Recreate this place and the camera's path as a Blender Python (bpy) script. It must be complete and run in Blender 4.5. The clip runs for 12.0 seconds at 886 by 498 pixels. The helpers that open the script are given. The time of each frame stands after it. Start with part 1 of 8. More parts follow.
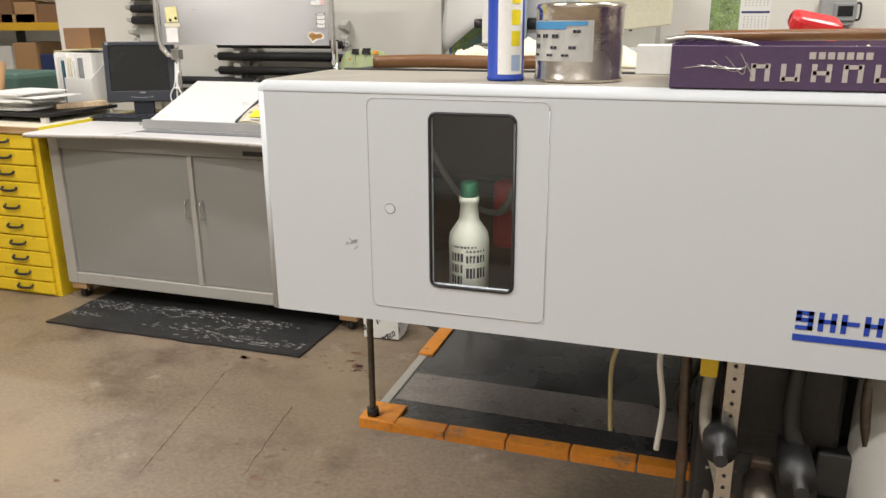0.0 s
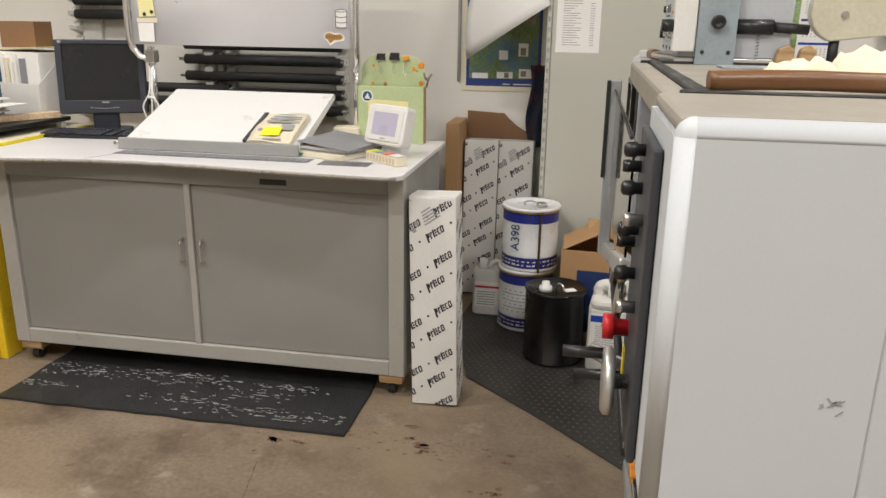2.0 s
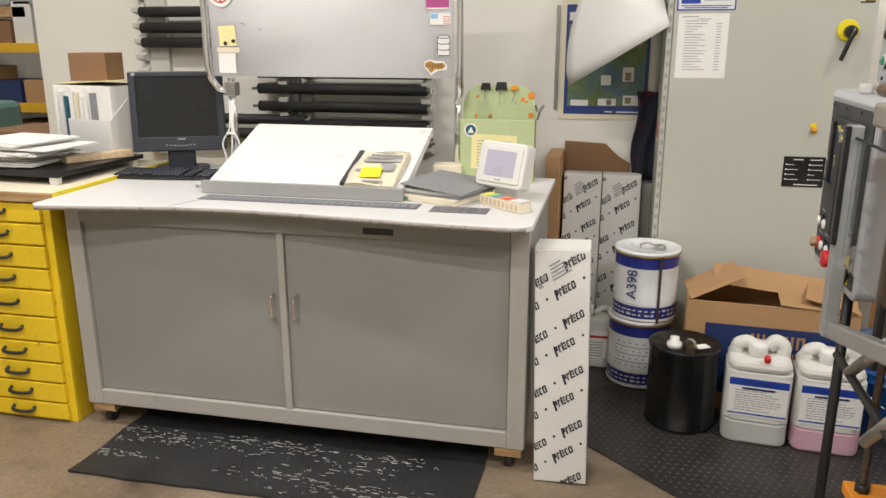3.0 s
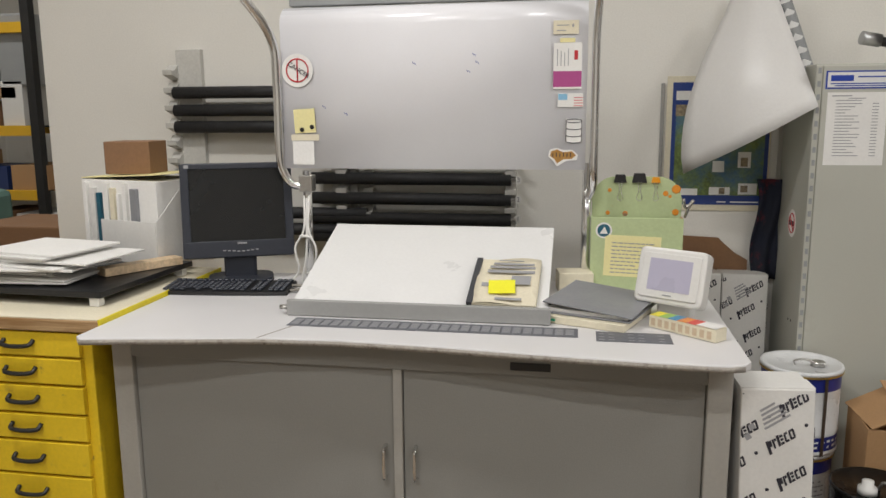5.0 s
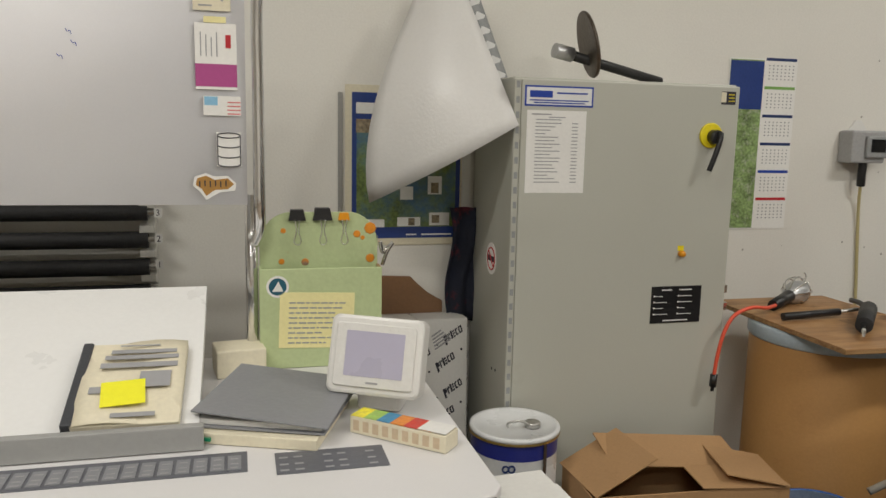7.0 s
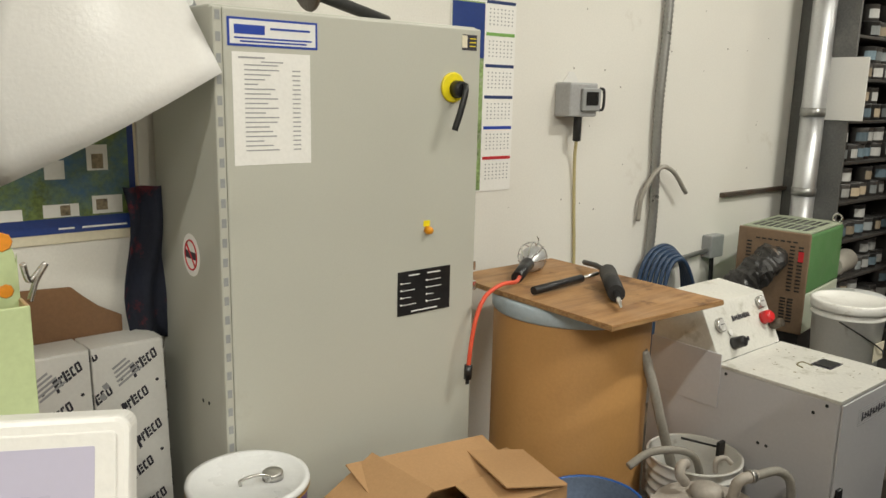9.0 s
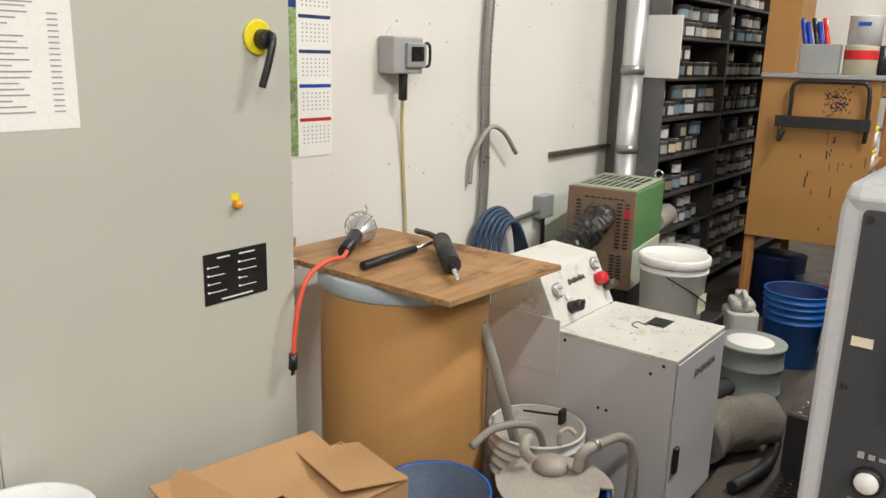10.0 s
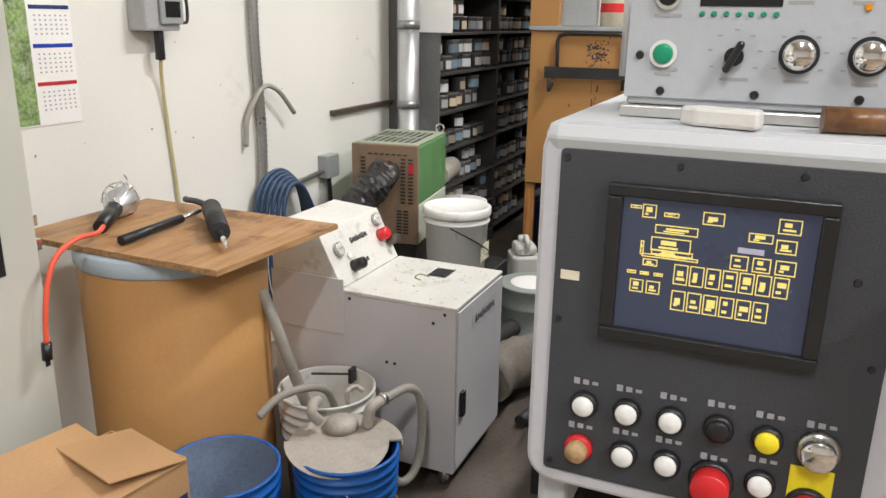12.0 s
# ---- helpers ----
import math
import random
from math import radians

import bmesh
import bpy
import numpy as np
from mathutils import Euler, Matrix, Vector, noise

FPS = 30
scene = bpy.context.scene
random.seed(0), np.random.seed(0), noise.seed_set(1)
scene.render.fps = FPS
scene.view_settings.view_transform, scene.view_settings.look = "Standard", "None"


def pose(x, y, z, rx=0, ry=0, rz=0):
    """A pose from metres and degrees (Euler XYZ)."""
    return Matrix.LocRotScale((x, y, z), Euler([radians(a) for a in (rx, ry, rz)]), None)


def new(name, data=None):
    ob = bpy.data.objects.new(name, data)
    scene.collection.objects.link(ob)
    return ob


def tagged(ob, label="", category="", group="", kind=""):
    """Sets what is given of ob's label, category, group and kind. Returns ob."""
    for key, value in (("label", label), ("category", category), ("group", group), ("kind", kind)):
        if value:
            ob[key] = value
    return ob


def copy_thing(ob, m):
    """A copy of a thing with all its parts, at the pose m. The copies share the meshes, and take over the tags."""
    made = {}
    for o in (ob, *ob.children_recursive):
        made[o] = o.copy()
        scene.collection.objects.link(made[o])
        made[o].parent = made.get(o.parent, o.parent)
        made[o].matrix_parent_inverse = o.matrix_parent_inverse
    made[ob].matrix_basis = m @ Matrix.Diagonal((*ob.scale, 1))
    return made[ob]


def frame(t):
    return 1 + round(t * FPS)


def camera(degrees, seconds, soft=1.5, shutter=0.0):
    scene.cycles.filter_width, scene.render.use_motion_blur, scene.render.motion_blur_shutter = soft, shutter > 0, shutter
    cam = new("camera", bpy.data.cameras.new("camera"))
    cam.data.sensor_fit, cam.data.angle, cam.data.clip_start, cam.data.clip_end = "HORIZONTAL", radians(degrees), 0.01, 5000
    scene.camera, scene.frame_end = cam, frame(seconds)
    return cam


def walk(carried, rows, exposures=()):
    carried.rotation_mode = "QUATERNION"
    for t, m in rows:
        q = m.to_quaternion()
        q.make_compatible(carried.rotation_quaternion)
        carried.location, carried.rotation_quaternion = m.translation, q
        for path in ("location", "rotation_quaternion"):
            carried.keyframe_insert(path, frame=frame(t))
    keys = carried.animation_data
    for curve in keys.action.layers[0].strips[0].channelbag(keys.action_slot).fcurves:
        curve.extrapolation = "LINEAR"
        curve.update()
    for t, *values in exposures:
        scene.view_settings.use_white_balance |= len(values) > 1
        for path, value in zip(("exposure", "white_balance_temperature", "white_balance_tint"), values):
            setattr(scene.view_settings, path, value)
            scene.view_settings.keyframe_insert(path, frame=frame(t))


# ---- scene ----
cam = camera(59.6, 12.0)
METRES, EYE, TILT, LEAN, TURN = 4.58, 1.55, 0.0, 0.0, 18.1
ROWS = [
    (0.0, 0.0, 0.0, 0.0, -0.11, -16.75, 0.36),
    (0.5, -0.0403, 0.037, -0.0004, -2.36, -16.52, 0.14),
    (1.0, -0.0819, 0.0692, -0.0014, -4.79, -16.39, -0.27),
    (1.5, -0.1278, 0.1043, 0.0004, -6.69, -16.43, -0.72),
    (2.0, -0.1485, 0.1565, -0.0047, -7.59, -16.43, -0.87),
    (2.5, -0.1693, 0.2094, -0.0019, -7.06, -16.23, -0.54),
    (3.0, -0.2116, 0.2512, 0.0033, -5.51, -15.34, 0.03),
    (3.5, -0.2402, 0.2863, 0.0066, -3.89, -13.9, 0.63),
    (5.5, -0.3216, 0.4364, 0.0105, -13.31, -9.03, 0.01),
    (6.0, -0.3016, 0.4761, 0.0115, -20.5, -8.46, -0.58),
    (6.5, -0.286, 0.5158, 0.0089, -26.82, -8.37, -0.93),
    (8.5, -0.2139, 0.6559, 0.0072, -50.61, -10.75, -1.52),
    (9.0, -0.2032, 0.6803, 0.0065, -57.35, -11.54, -1.29),
    (9.5, -0.1759, 0.6882, 0.004, -63.82, -12.64, -1.28),
    (10.0, -0.1527, 0.7003, 0.001, -69.89, -13.95, -1.45),
    (10.5, -0.1309, 0.7275, 0.0015, -75.25, -15.01, -1.67),
    (11.0, -0.1252, 0.74, 0.0019, -78.39, -15.73, -1.48),
    (11.5, -0.1285, 0.7218, 0.002, -81.52, -16.32, -1.33),
    (12.0, -0.1407, 0.6794, -0.0018, -84.52, -16.52, -0.87),
]
walk(cam, [(t, pose(0, 0, EYE, TILT, LEAN, TURN) @ pose(METRES * x, METRES * y, METRES * z, 90 + pitch, roll, yaw)) for t, x, y, z, yaw, pitch, roll in ROWS],
     exposures=[(0.0, -0.02, 6500, 10), (1.0, -0.15, 6450, 10), (2.0, -0.18, 6550, 11), (2.5, 0.0, 6600, 11), (3.7, -0.15, 6500, 10), (5.5, -0.68, 6350, 10), (6.5, -0.74, 6500, 9), (8.5, -0.22, 6850, 4), (9.0, -0.08, 6800, 4), (9.5, 0.12, 6700, 6), (10.0, 0.22, 6500, 9), (12.0, 0.36, 6250, 11)])

# ---- light ----
world = bpy.data.worlds.new("world")
scene.world = world
world.use_nodes = True
world.node_tree.nodes["Background"].inputs["Color"].default_value = (1.0, 0.93, 0.82, 1)
world.node_tree.nodes["Background"].inputs["Strength"].default_value = 0.02
ROOF_Z = 4.4
LAMP_Z = ROOF_Z - 0.15
LAMPS = [(-3.6, 2.4, 64), (0.3, -0.7, 84), (-2.4, 0.3, 66), (1.6, 2.1, 84), (5.2, 3.0, 45), (9.5, 3.0, 60), (14.0, 3.0, 60), (-6.3, 6.2, 45), (-3.6, -1.6, 55)]
for x, y, watts in LAMPS:
    light = bpy.data.lights.new("tube_light", "AREA")
    light.shape, light.size, light.size_y = "RECTANGLE", 1.2, 0.16
    light.energy, light.color = 1.35 * watts, (1.0, 0.972, 0.94)
    new("tube_light", light).matrix_world = pose(x, y, LAMP_Z - 0.02)


# ---- materials ----
def material(name, color, rough=0.5, metal=0.0, vary=0.12, scale=6.0, grain=90.0, bump=0.03, dirt=None, dirt_amount=0.3, dirt_scale=3.0,
             coat=0.0, random_vary=0.0, rough_vary=0.12):
    """A painted or raw surface: broad and fine variation of colour, wear of its own shape, fine relief."""
    m = bpy.data.materials.new(name)
    m.use_nodes = True
    n, l = m.node_tree.nodes, m.node_tree.links
    b = n["Principled BSDF"]
    b.inputs["Metallic"].default_value = metal
    b.inputs["Coat Weight"].default_value = coat
    tc = n.new("ShaderNodeTexCoord")
    src = tc.outputs["Object"]
    big = n.new("ShaderNodeTexNoise")
    big.inputs["Scale"].default_value, big.inputs["Detail"].default_value = scale, 5
    fine = n.new("ShaderNodeTexNoise")
    fine.inputs["Scale"].default_value, fine.inputs["Detail"].default_value = grain, 4
    l.new(src, big.inputs["Vector"]), l.new(src, fine.inputs["Vector"])
    mixed = n.new("ShaderNodeMath")
    mixed.operation = "ADD"
    l.new(big.outputs["Fac"], mixed.inputs[0]), l.new(fine.outputs["Fac"], mixed.inputs[1])
    rng = n.new("ShaderNodeMapRange")
    rng.inputs["From Min"].default_value, rng.inputs["From Max"].default_value = 0.6, 1.4
    rng.inputs["To Min"].default_value, rng.inputs["To Max"].default_value = 1 - vary, 1 + vary
    l.new(mixed.outputs[0], rng.inputs["Value"])
    value = rng.outputs["Result"]
    if random_vary:
        info = n.new("ShaderNodeObjectInfo")
        r2 = n.new("ShaderNodeMapRange")
        r2.inputs["To Min"].default_value, r2.inputs["To Max"].default_value = 1 - random_vary, 1 + random_vary
        l.new(info.outputs["Random"], r2.inputs["Value"])
        mul = n.new("ShaderNodeMath")
        mul.operation = "MULTIPLY"
        l.new(value, mul.inputs[0]), l.new(r2.outputs["Result"], mul.inputs[1])
        value = mul.outputs[0]
    hue = n.new("ShaderNodeHueSaturation")
    hue.inputs["Color"].default_value = (*color, 1)
    l.new(value, hue.inputs["Value"])
    out = hue.outputs["Color"]
    if dirt:
        dn = n.new("ShaderNodeTexNoise")
        dn.inputs["Scale"].default_value, dn.inputs["Detail"].default_value, dn.inputs["Roughness"].default_value = dirt_scale, 9, 0.68
        l.new(src, dn.inputs["Vector"])
        dr = n.new("ShaderNodeMapRange")
        dr.inputs["From Min"].default_value, dr.inputs["From Max"].default_value = 0.66 - dirt_amount * 0.4, 0.86 - dirt_amount * 0.4
        l.new(dn.outputs["Fac"], dr.inputs["Value"])
        mx = n.new("ShaderNodeMix")
        mx.data_type = "RGBA"
        l.new(dr.outputs["Result"], mx.inputs["Factor"])
        l.new(out, mx.inputs["A"])
        mx.inputs["B"].default_value = (*dirt, 1)
        out = mx.outputs["Result"]
    l.new(out, b.inputs["Base Color"])
    rr = n.new("ShaderNodeMapRange")
    rr.inputs["From Min"].default_value, rr.inputs["From Max"].default_value = 0.3, 0.7
    rr.inputs["To Min"].default_value, rr.inputs["To Max"].default_value = max(0.02, rough - rough_vary), min(1, rough + rough_vary)
    l.new(big.outputs["Fac"], rr.inputs["Value"]), l.new(rr.outputs["Result"], b.inputs["Roughness"])
    if bump:
        bp = n.new("ShaderNodeBump")
        bp.inputs["Strength"].default_value, bp.inputs["Distance"].default_value = min(1, bump * 6), 0.004
        l.new(fine.outputs["Fac"], bp.inputs["Height"]), l.new(bp.outputs["Normal"], b.inputs["Normal"])
    return m


def wood(name, light, dark, along="X", rough=0.55, stretch=14.0, scale=5.0, dirt=None):
    m = material(name, light, rough, dirt=dirt, dirt_amount=0.25, dirt_scale=4)
    n, l = m.node_tree.nodes, m.node_tree.links
    b = n["Principled BSDF"]
    tc, mp = n.new("ShaderNodeTexCoord"), n.new("ShaderNodeMapping")
    s = [scale * stretch] * 3
    s["XYZ".index(along)] = scale
    mp.inputs["Scale"].default_value = s
    g = n.new("ShaderNodeTexNoise")
    g.inputs["Scale"].default_value, g.inputs["Detail"].default_value, g.inputs["Distortion"].default_value = 1.0, 7, 0.6
    l.new(tc.outputs["Object"], mp.inputs["Vector"]), l.new(mp.outputs["Vector"], g.inputs["Vector"])
    r = n.new("ShaderNodeMapRange")
    r.inputs["From Min"].default_value, r.inputs["From Max"].default_value = 0.38, 0.66
    l.new(g.outputs["Fac"], r.inputs["Value"])
    mx = n.new("ShaderNodeMix")
    mx.data_type = "RGBA"
    old = b.inputs["Base Color"].links[0].from_socket
    l.new(r.outputs["Result"], mx.inputs["Factor"]), l.new(old, mx.inputs["A"])
    mx.inputs["B"].default_value = (*dark, 1)
    l.new(mx.outputs["Result"], b.inputs["Base Color"])
    return m


def stained(m, color, scale, low, high, most=0.85):
    """Dried stains with soft ragged edges over whatever the surface already has."""
    n, l = m.node_tree.nodes, m.node_tree.links
    b = n["Principled BSDF"]
    tc, t, r, mx = n.new("ShaderNodeTexCoord"), n.new("ShaderNodeTexNoise"), n.new("ShaderNodeMapRange"), n.new("ShaderNodeMix")
    t.inputs["Scale"].default_value, t.inputs["Detail"].default_value, t.inputs["Roughness"].default_value = scale, 8, 0.65
    r.inputs["From Min"].default_value, r.inputs["From Max"].default_value, r.inputs["To Max"].default_value = low, high, most
    mx.data_type = "RGBA"
    mx.inputs["B"].default_value = (*color, 1)
    old = b.inputs["Base Color"].links[0].from_socket
    l.new(tc.outputs["Object"], t.inputs["Vector"]), l.new(t.outputs["Fac"], r.inputs["Value"]), l.new(r.outputs["Result"], mx.inputs["Factor"])
    l.new(old, mx.inputs["A"]), l.new(mx.outputs["Result"], b.inputs["Base Color"])
    return m


def glass(name, color=(1, 1, 1), rough=0.02, alpha=1.0, ior=1.45):
    m = bpy.data.materials.new(name)
    m.use_nodes = True
    b = m.node_tree.nodes["Principled BSDF"]
    b.inputs["Base Color"].default_value = (*color, 1)
    b.inputs["Roughness"].default_value = rough
    b.inputs["Transmission Weight"].default_value = alpha
    b.inputs["IOR"].default_value = ior
    return m


def glow(name, color, strength):
    m = material(name, color, 0.3, vary=0.02, bump=0)
    b = m.node_tree.nodes["Principled BSDF"]
    b.inputs["Emission Color"].default_value = (*color, 1)
    b.inputs["Emission Strength"].default_value = strength
    return m


def concrete():
    m = material("concrete", (0.235, 0.18, 0.128), 0.45, vary=0.35, scale=1.7, grain=55, bump=0.02, dirt=(0.105, 0.072, 0.048), dirt_amount=0.42, dirt_scale=2.3)
    n, l = m.node_tree.nodes, m.node_tree.links
    b = n["Principled BSDF"]
    tc = n.new("ShaderNodeTexCoord")
    out = b.inputs["Base Color"].links[0].from_socket
    for sc, lo, hi, col in ((0.9, 0.5, 0.66, (0.31, 0.235, 0.15)), (5.5, 0.62, 0.70, (0.34, 0.29, 0.22)), (9.0, 0.66, 0.74, (0.07, 0.05, 0.035))):
        t = n.new("ShaderNodeTexNoise")
        t.inputs["Scale"].default_value, t.inputs["Detail"].default_value, t.inputs["Roughness"].default_value = sc, 8, 0.6
        l.new(tc.outputs["Object"], t.inputs["Vector"])
        r = n.new("ShaderNodeMapRange")
        r.inputs["From Min"].default_value, r.inputs["From Max"].default_value, r.inputs["To Max"].default_value = lo, hi, 0.75
        l.new(t.outputs["Fac"], r.inputs["Value"])
        mx = n.new("ShaderNodeMix")
        mx.data_type = "RGBA"
        l.new(r.outputs["Result"], mx.inputs["Factor"]), l.new(out, mx.inputs["A"])
        mx.inputs["B"].default_value = (*col, 1)
        out = mx.outputs["Result"]
    l.new(out, b.inputs["Base Color"])
    return m


CONCRETE = concrete()
WALL = material("wall_paint", (0.77, 0.75, 0.695), 0.6, vary=0.05, scale=1.5, grain=130, bump=0.03, dirt=(0.5, 0.45, 0.36), dirt_amount=0.08, dirt_scale=2.0)
CEILING = material("ceiling_paint", (0.7, 0.68, 0.63), 0.8)
STAIN = material("rust_stain", (0.16, 0.085, 0.05), 0.6, vary=0.4, scale=14, dirt=(0.3, 0.24, 0.18), dirt_amount=0.55, dirt_scale=20)
PRESS_WHITE = material("press_paint", (0.545, 0.57, 0.59), 0.6, vary=0.03, scale=2, grain=300, bump=0.002, coat=0.0, rough_vary=0.05)
CONSOLE = material("console_paint", (0.50, 0.50, 0.53), 0.5, vary=0.05, dirt=(0.36, 0.33, 0.30), dirt_amount=0.1)
# White instrument box: the shade it stands in is put into this grey-blue.
INSTRUMENT = material("shaded_panel_paint", (0.44, 0.46, 0.49), 0.4, vary=0.04)
PRESS_CREAM = material("press_top_paint", (0.30, 0.275, 0.23), 0.45, vary=0.1, scale=5, dirt=(0.3, 0.25, 0.18), dirt_amount=0.2)
PRESS_GREY = material("press_grey", (0.30, 0.31, 0.31), 0.4, vary=0.1)
stained(PRESS_CREAM, (0.17, 0.145, 0.11), 9.0, 0.58, 0.75, 0.5)
DARK = material("dark_steel", (0.03, 0.03, 0.03), 0.45, metal=0.3, vary=0.3)
BLACK = material("black_plastic", (0.014, 0.014, 0.015), 0.38, vary=0.15)
BLACK_RUBBER = material("black_rubber", (0.02, 0.02, 0.021), 0.6, vary=0.3, bump=0.08)
CHARCOAL = material("charcoal_panel", (0.045, 0.048, 0.055), 0.5, vary=0.12, grain=400, bump=0.04)
STEEL = material("bare_steel", (0.55, 0.54, 0.52), 0.3, metal=1.0, vary=0.1)
GALV = material("galvanised_steel", (0.58, 0.59, 0.60), 0.42, metal=0.85, vary=0.08, scale=9, bump=0.0)
CHROME = material("chrome", (0.8, 0.8, 0.8), 0.12, metal=1.0, vary=0.03, bump=0)
RUSTY = material("worn_shaft_steel", (0.12, 0.10, 0.08), 0.5, metal=0.7, vary=0.4, dirt=(0.12, 0.05, 0.02))
ORANGE = stained(material("orange_paint", (0.72, 0.26, 0.02), 0.45, vary=0.15, dirt=(0.22, 0.16, 0.1), dirt_amount=0.3, dirt_scale=14), (0.16, 0.14, 0.12), 8.0, 0.58, 0.66)
BOARD_METAL = material("pile_board_metal", (0.085, 0.085, 0.088), 0.27, metal=0.5, vary=0.35, scale=4, dirt=(0.25, 0.21, 0.17), dirt_amount=0.2)
DESK_GREY = material("desk_grey_paint", (0.265, 0.26, 0.24), 0.45, vary=0.06, scale=3, dirt=(0.2, 0.18, 0.15), dirt_amount=0.05, grain=250)
DESK_FRAME = material("desk_frame_paint", (0.38, 0.365, 0.33), 0.45, vary=0.06, dirt=(0.25, 0.2, 0.15), dirt_amount=0.12, dirt_scale=7)
DESK_TOP = material("desk_laminate", (0.70, 0.69, 0.69), 0.38, vary=0.03, grain=350, bump=0.004, rough_vary=0.02)
WORN_EDGE = material("worn_edge", (0.36, 0.33, 0.29), 0.6, vary=0.3, scale=30, dirt=(0.1, 0.08, 0.06), dirt_amount=0.35, dirt_scale=30)
BOARD_WHITE = material("white_board", (0.89, 0.89, 0.92), 0.2, vary=0.02, grain=300, bump=0.004, rough_vary=0.04)
BOARD_GREY = material("viewing_board", (0.78, 0.78, 0.77), 0.35, vary=0.03)
ALU = material("aluminium", (0.6, 0.6, 0.58), 0.35, metal=0.8, vary=0.08)
YELLOW = stained(material("yellow_enamel", (0.76, 0.53, 0.02), 0.4, vary=0.1, dirt=(0.3, 0.2, 0.05), dirt_amount=0.13, dirt_scale=8), (0.13, 0.10, 0.05), 16.0, 0.66, 0.74, 0.7)
KEY_STRIP = material("key_strip_grey", (0.12, 0.125, 0.145), 0.45, vary=0.08)
LEDGE = material("ledge_grey_paint", (0.34, 0.34, 0.33), 0.42, vary=0.05, dirt=(0.2, 0.19, 0.17), dirt_amount=0.1)
CABINET = material("cabinet_grey_paint", (0.49, 0.49, 0.43), 0.42, vary=0.03, scale=2, grain=300, bump=0.02, dirt=(0.4, 0.38, 0.31), dirt_amount=0.05)
PAPER = material("paper", (0.80, 0.79, 0.76), 0.7, vary=0.05, random_vary=0.05)
PAPER_OLD = material("old_paper", (0.74, 0.68, 0.52), 0.7, vary=0.08)
PLATE_SHEET = material("sheet_white", (0.74, 0.73, 0.71), 0.45, vary=0.03)
CARD = material("cardboard", (0.45, 0.265, 0.125), 0.75, vary=0.08, scale=4, grain=120, dirt=(0.32, 0.17, 0.07), dirt_amount=0.1)
CARD_DARK = material("dark_cardboard", (0.24, 0.13, 0.065), 0.8, vary=0.12)
FIBRE = material("fibre_drum", (0.46, 0.245, 0.085), 0.5, vary=0.07, scale=3, grain=90, dirt=(0.36, 0.18, 0.06), dirt_amount=0.15)
BOX_WHITE = material("carton_white", (0.72, 0.71, 0.68), 0.55, vary=0.05)
INK = material("print_black", (0.03, 0.028, 0.04), 0.6, vary=0.05, bump=0)
INK_GREY = material("print_grey", (0.33, 0.33, 0.34), 0.6, vary=0.05, bump=0)
INK_BLUE = material("print_blue", (0.012, 0.05, 0.36), 0.45, vary=0.05, bump=0)
INDIGO = material("indigo_enamel", (0.018, 0.026, 0.20), 0.35, vary=0.08, bump=0)
NAVY = material("print_navy", (0.015, 0.035, 0.13), 0.5, vary=0.08, bump=0)
INK_RED = material("print_red", (0.5, 0.02, 0.03), 0.5, vary=0.05, bump=0)
MAGENTA = material("print_magenta", (0.42, 0.07, 0.25), 0.5, vary=0.05, bump=0)
POSTIT = material("sticky_note", (0.90, 0.86, 0.03), 0.6, vary=0.04)
PALE_YELLOW = material("pale_yellow_paper", (0.83, 0.76, 0.38), 0.7, vary=0.06)
PALE_GREEN = material("pale_green_paint", (0.47, 0.55, 0.30), 0.5, vary=0.08, dirt=(0.45, 0.2, 0.05), dirt_amount=0.06, dirt_scale=14)
MONITOR = material("monitor_plastic", (0.026, 0.03, 0.042), 0.45, vary=0.08)
SCREEN_OFF = material("dark_screen", (0.008, 0.009, 0.01), 0.22, vary=0.05, bump=0)
DEVICE = material("device_plastic", (0.74, 0.73, 0.70), 0.4, vary=0.03)
DEVICE_SCREEN = glow("device_screen", (0.42, 0.40, 0.50), 0.15)
PANEL_SCREEN = glow("panel_screen", (0.03, 0.036, 0.06), 0.5)
SCREEN_YELLOW = glow("screen_yellow", (0.80, 0.66, 0.20), 0.28)
GUARD = glass("clear_acrylic", (0.92, 0.95, 0.95), 0.03)
WHITE_PLASTIC = material("white_plastic", (0.74, 0.73, 0.69), 0.42, vary=0.06, dirt=(0.5, 0.45, 0.36), dirt_amount=0.18)
stained(WHITE_PLASTIC, (0.32, 0.27, 0.2), 11.0, 0.6, 0.72, 0.6)
BLUE_PLASTIC = material("blue_plastic", (0.012, 0.11, 0.42), 0.38, vary=0.12, dirt=(0.2, 0.22, 0.26), dirt_amount=0.1)
BLUE_INSIDE = material("blue_inside", (0.17, 0.22, 0.31), 0.55, vary=0.25)
GREY_PAIL = material("grey_pail_paint", (0.27, 0.30, 0.28), 0.5, vary=0.2, dirt=(0.5, 0.48, 0.44), dirt_amount=0.2)
TIN = material("tinplate", (0.66, 0.62, 0.57), 0.22, metal=1.0, vary=0.1)
JUG = material("milky_plastic", (0.70, 0.69, 0.65), 0.4, vary=0.05)
JUG_PINK = material("pink_liquid", (0.62, 0.38, 0.46), 0.4, vary=0.05)
JUG_CLEAR = material("grey_liquid", (0.52, 0.52, 0.49), 0.4, vary=0.05)
COATER = material("coater_grey_paint", (0.58, 0.57, 0.585), 0.42, vary=0.04, dirt=(0.33, 0.31, 0.29), dirt_amount=0.08)
COATER_TOP = material("coater_top_paint", (0.66, 0.65, 0.60), 0.4, vary=0.1, dirt=(0.30, 0.28, 0.2), dirt_amount=0.28, dirt_scale=9)
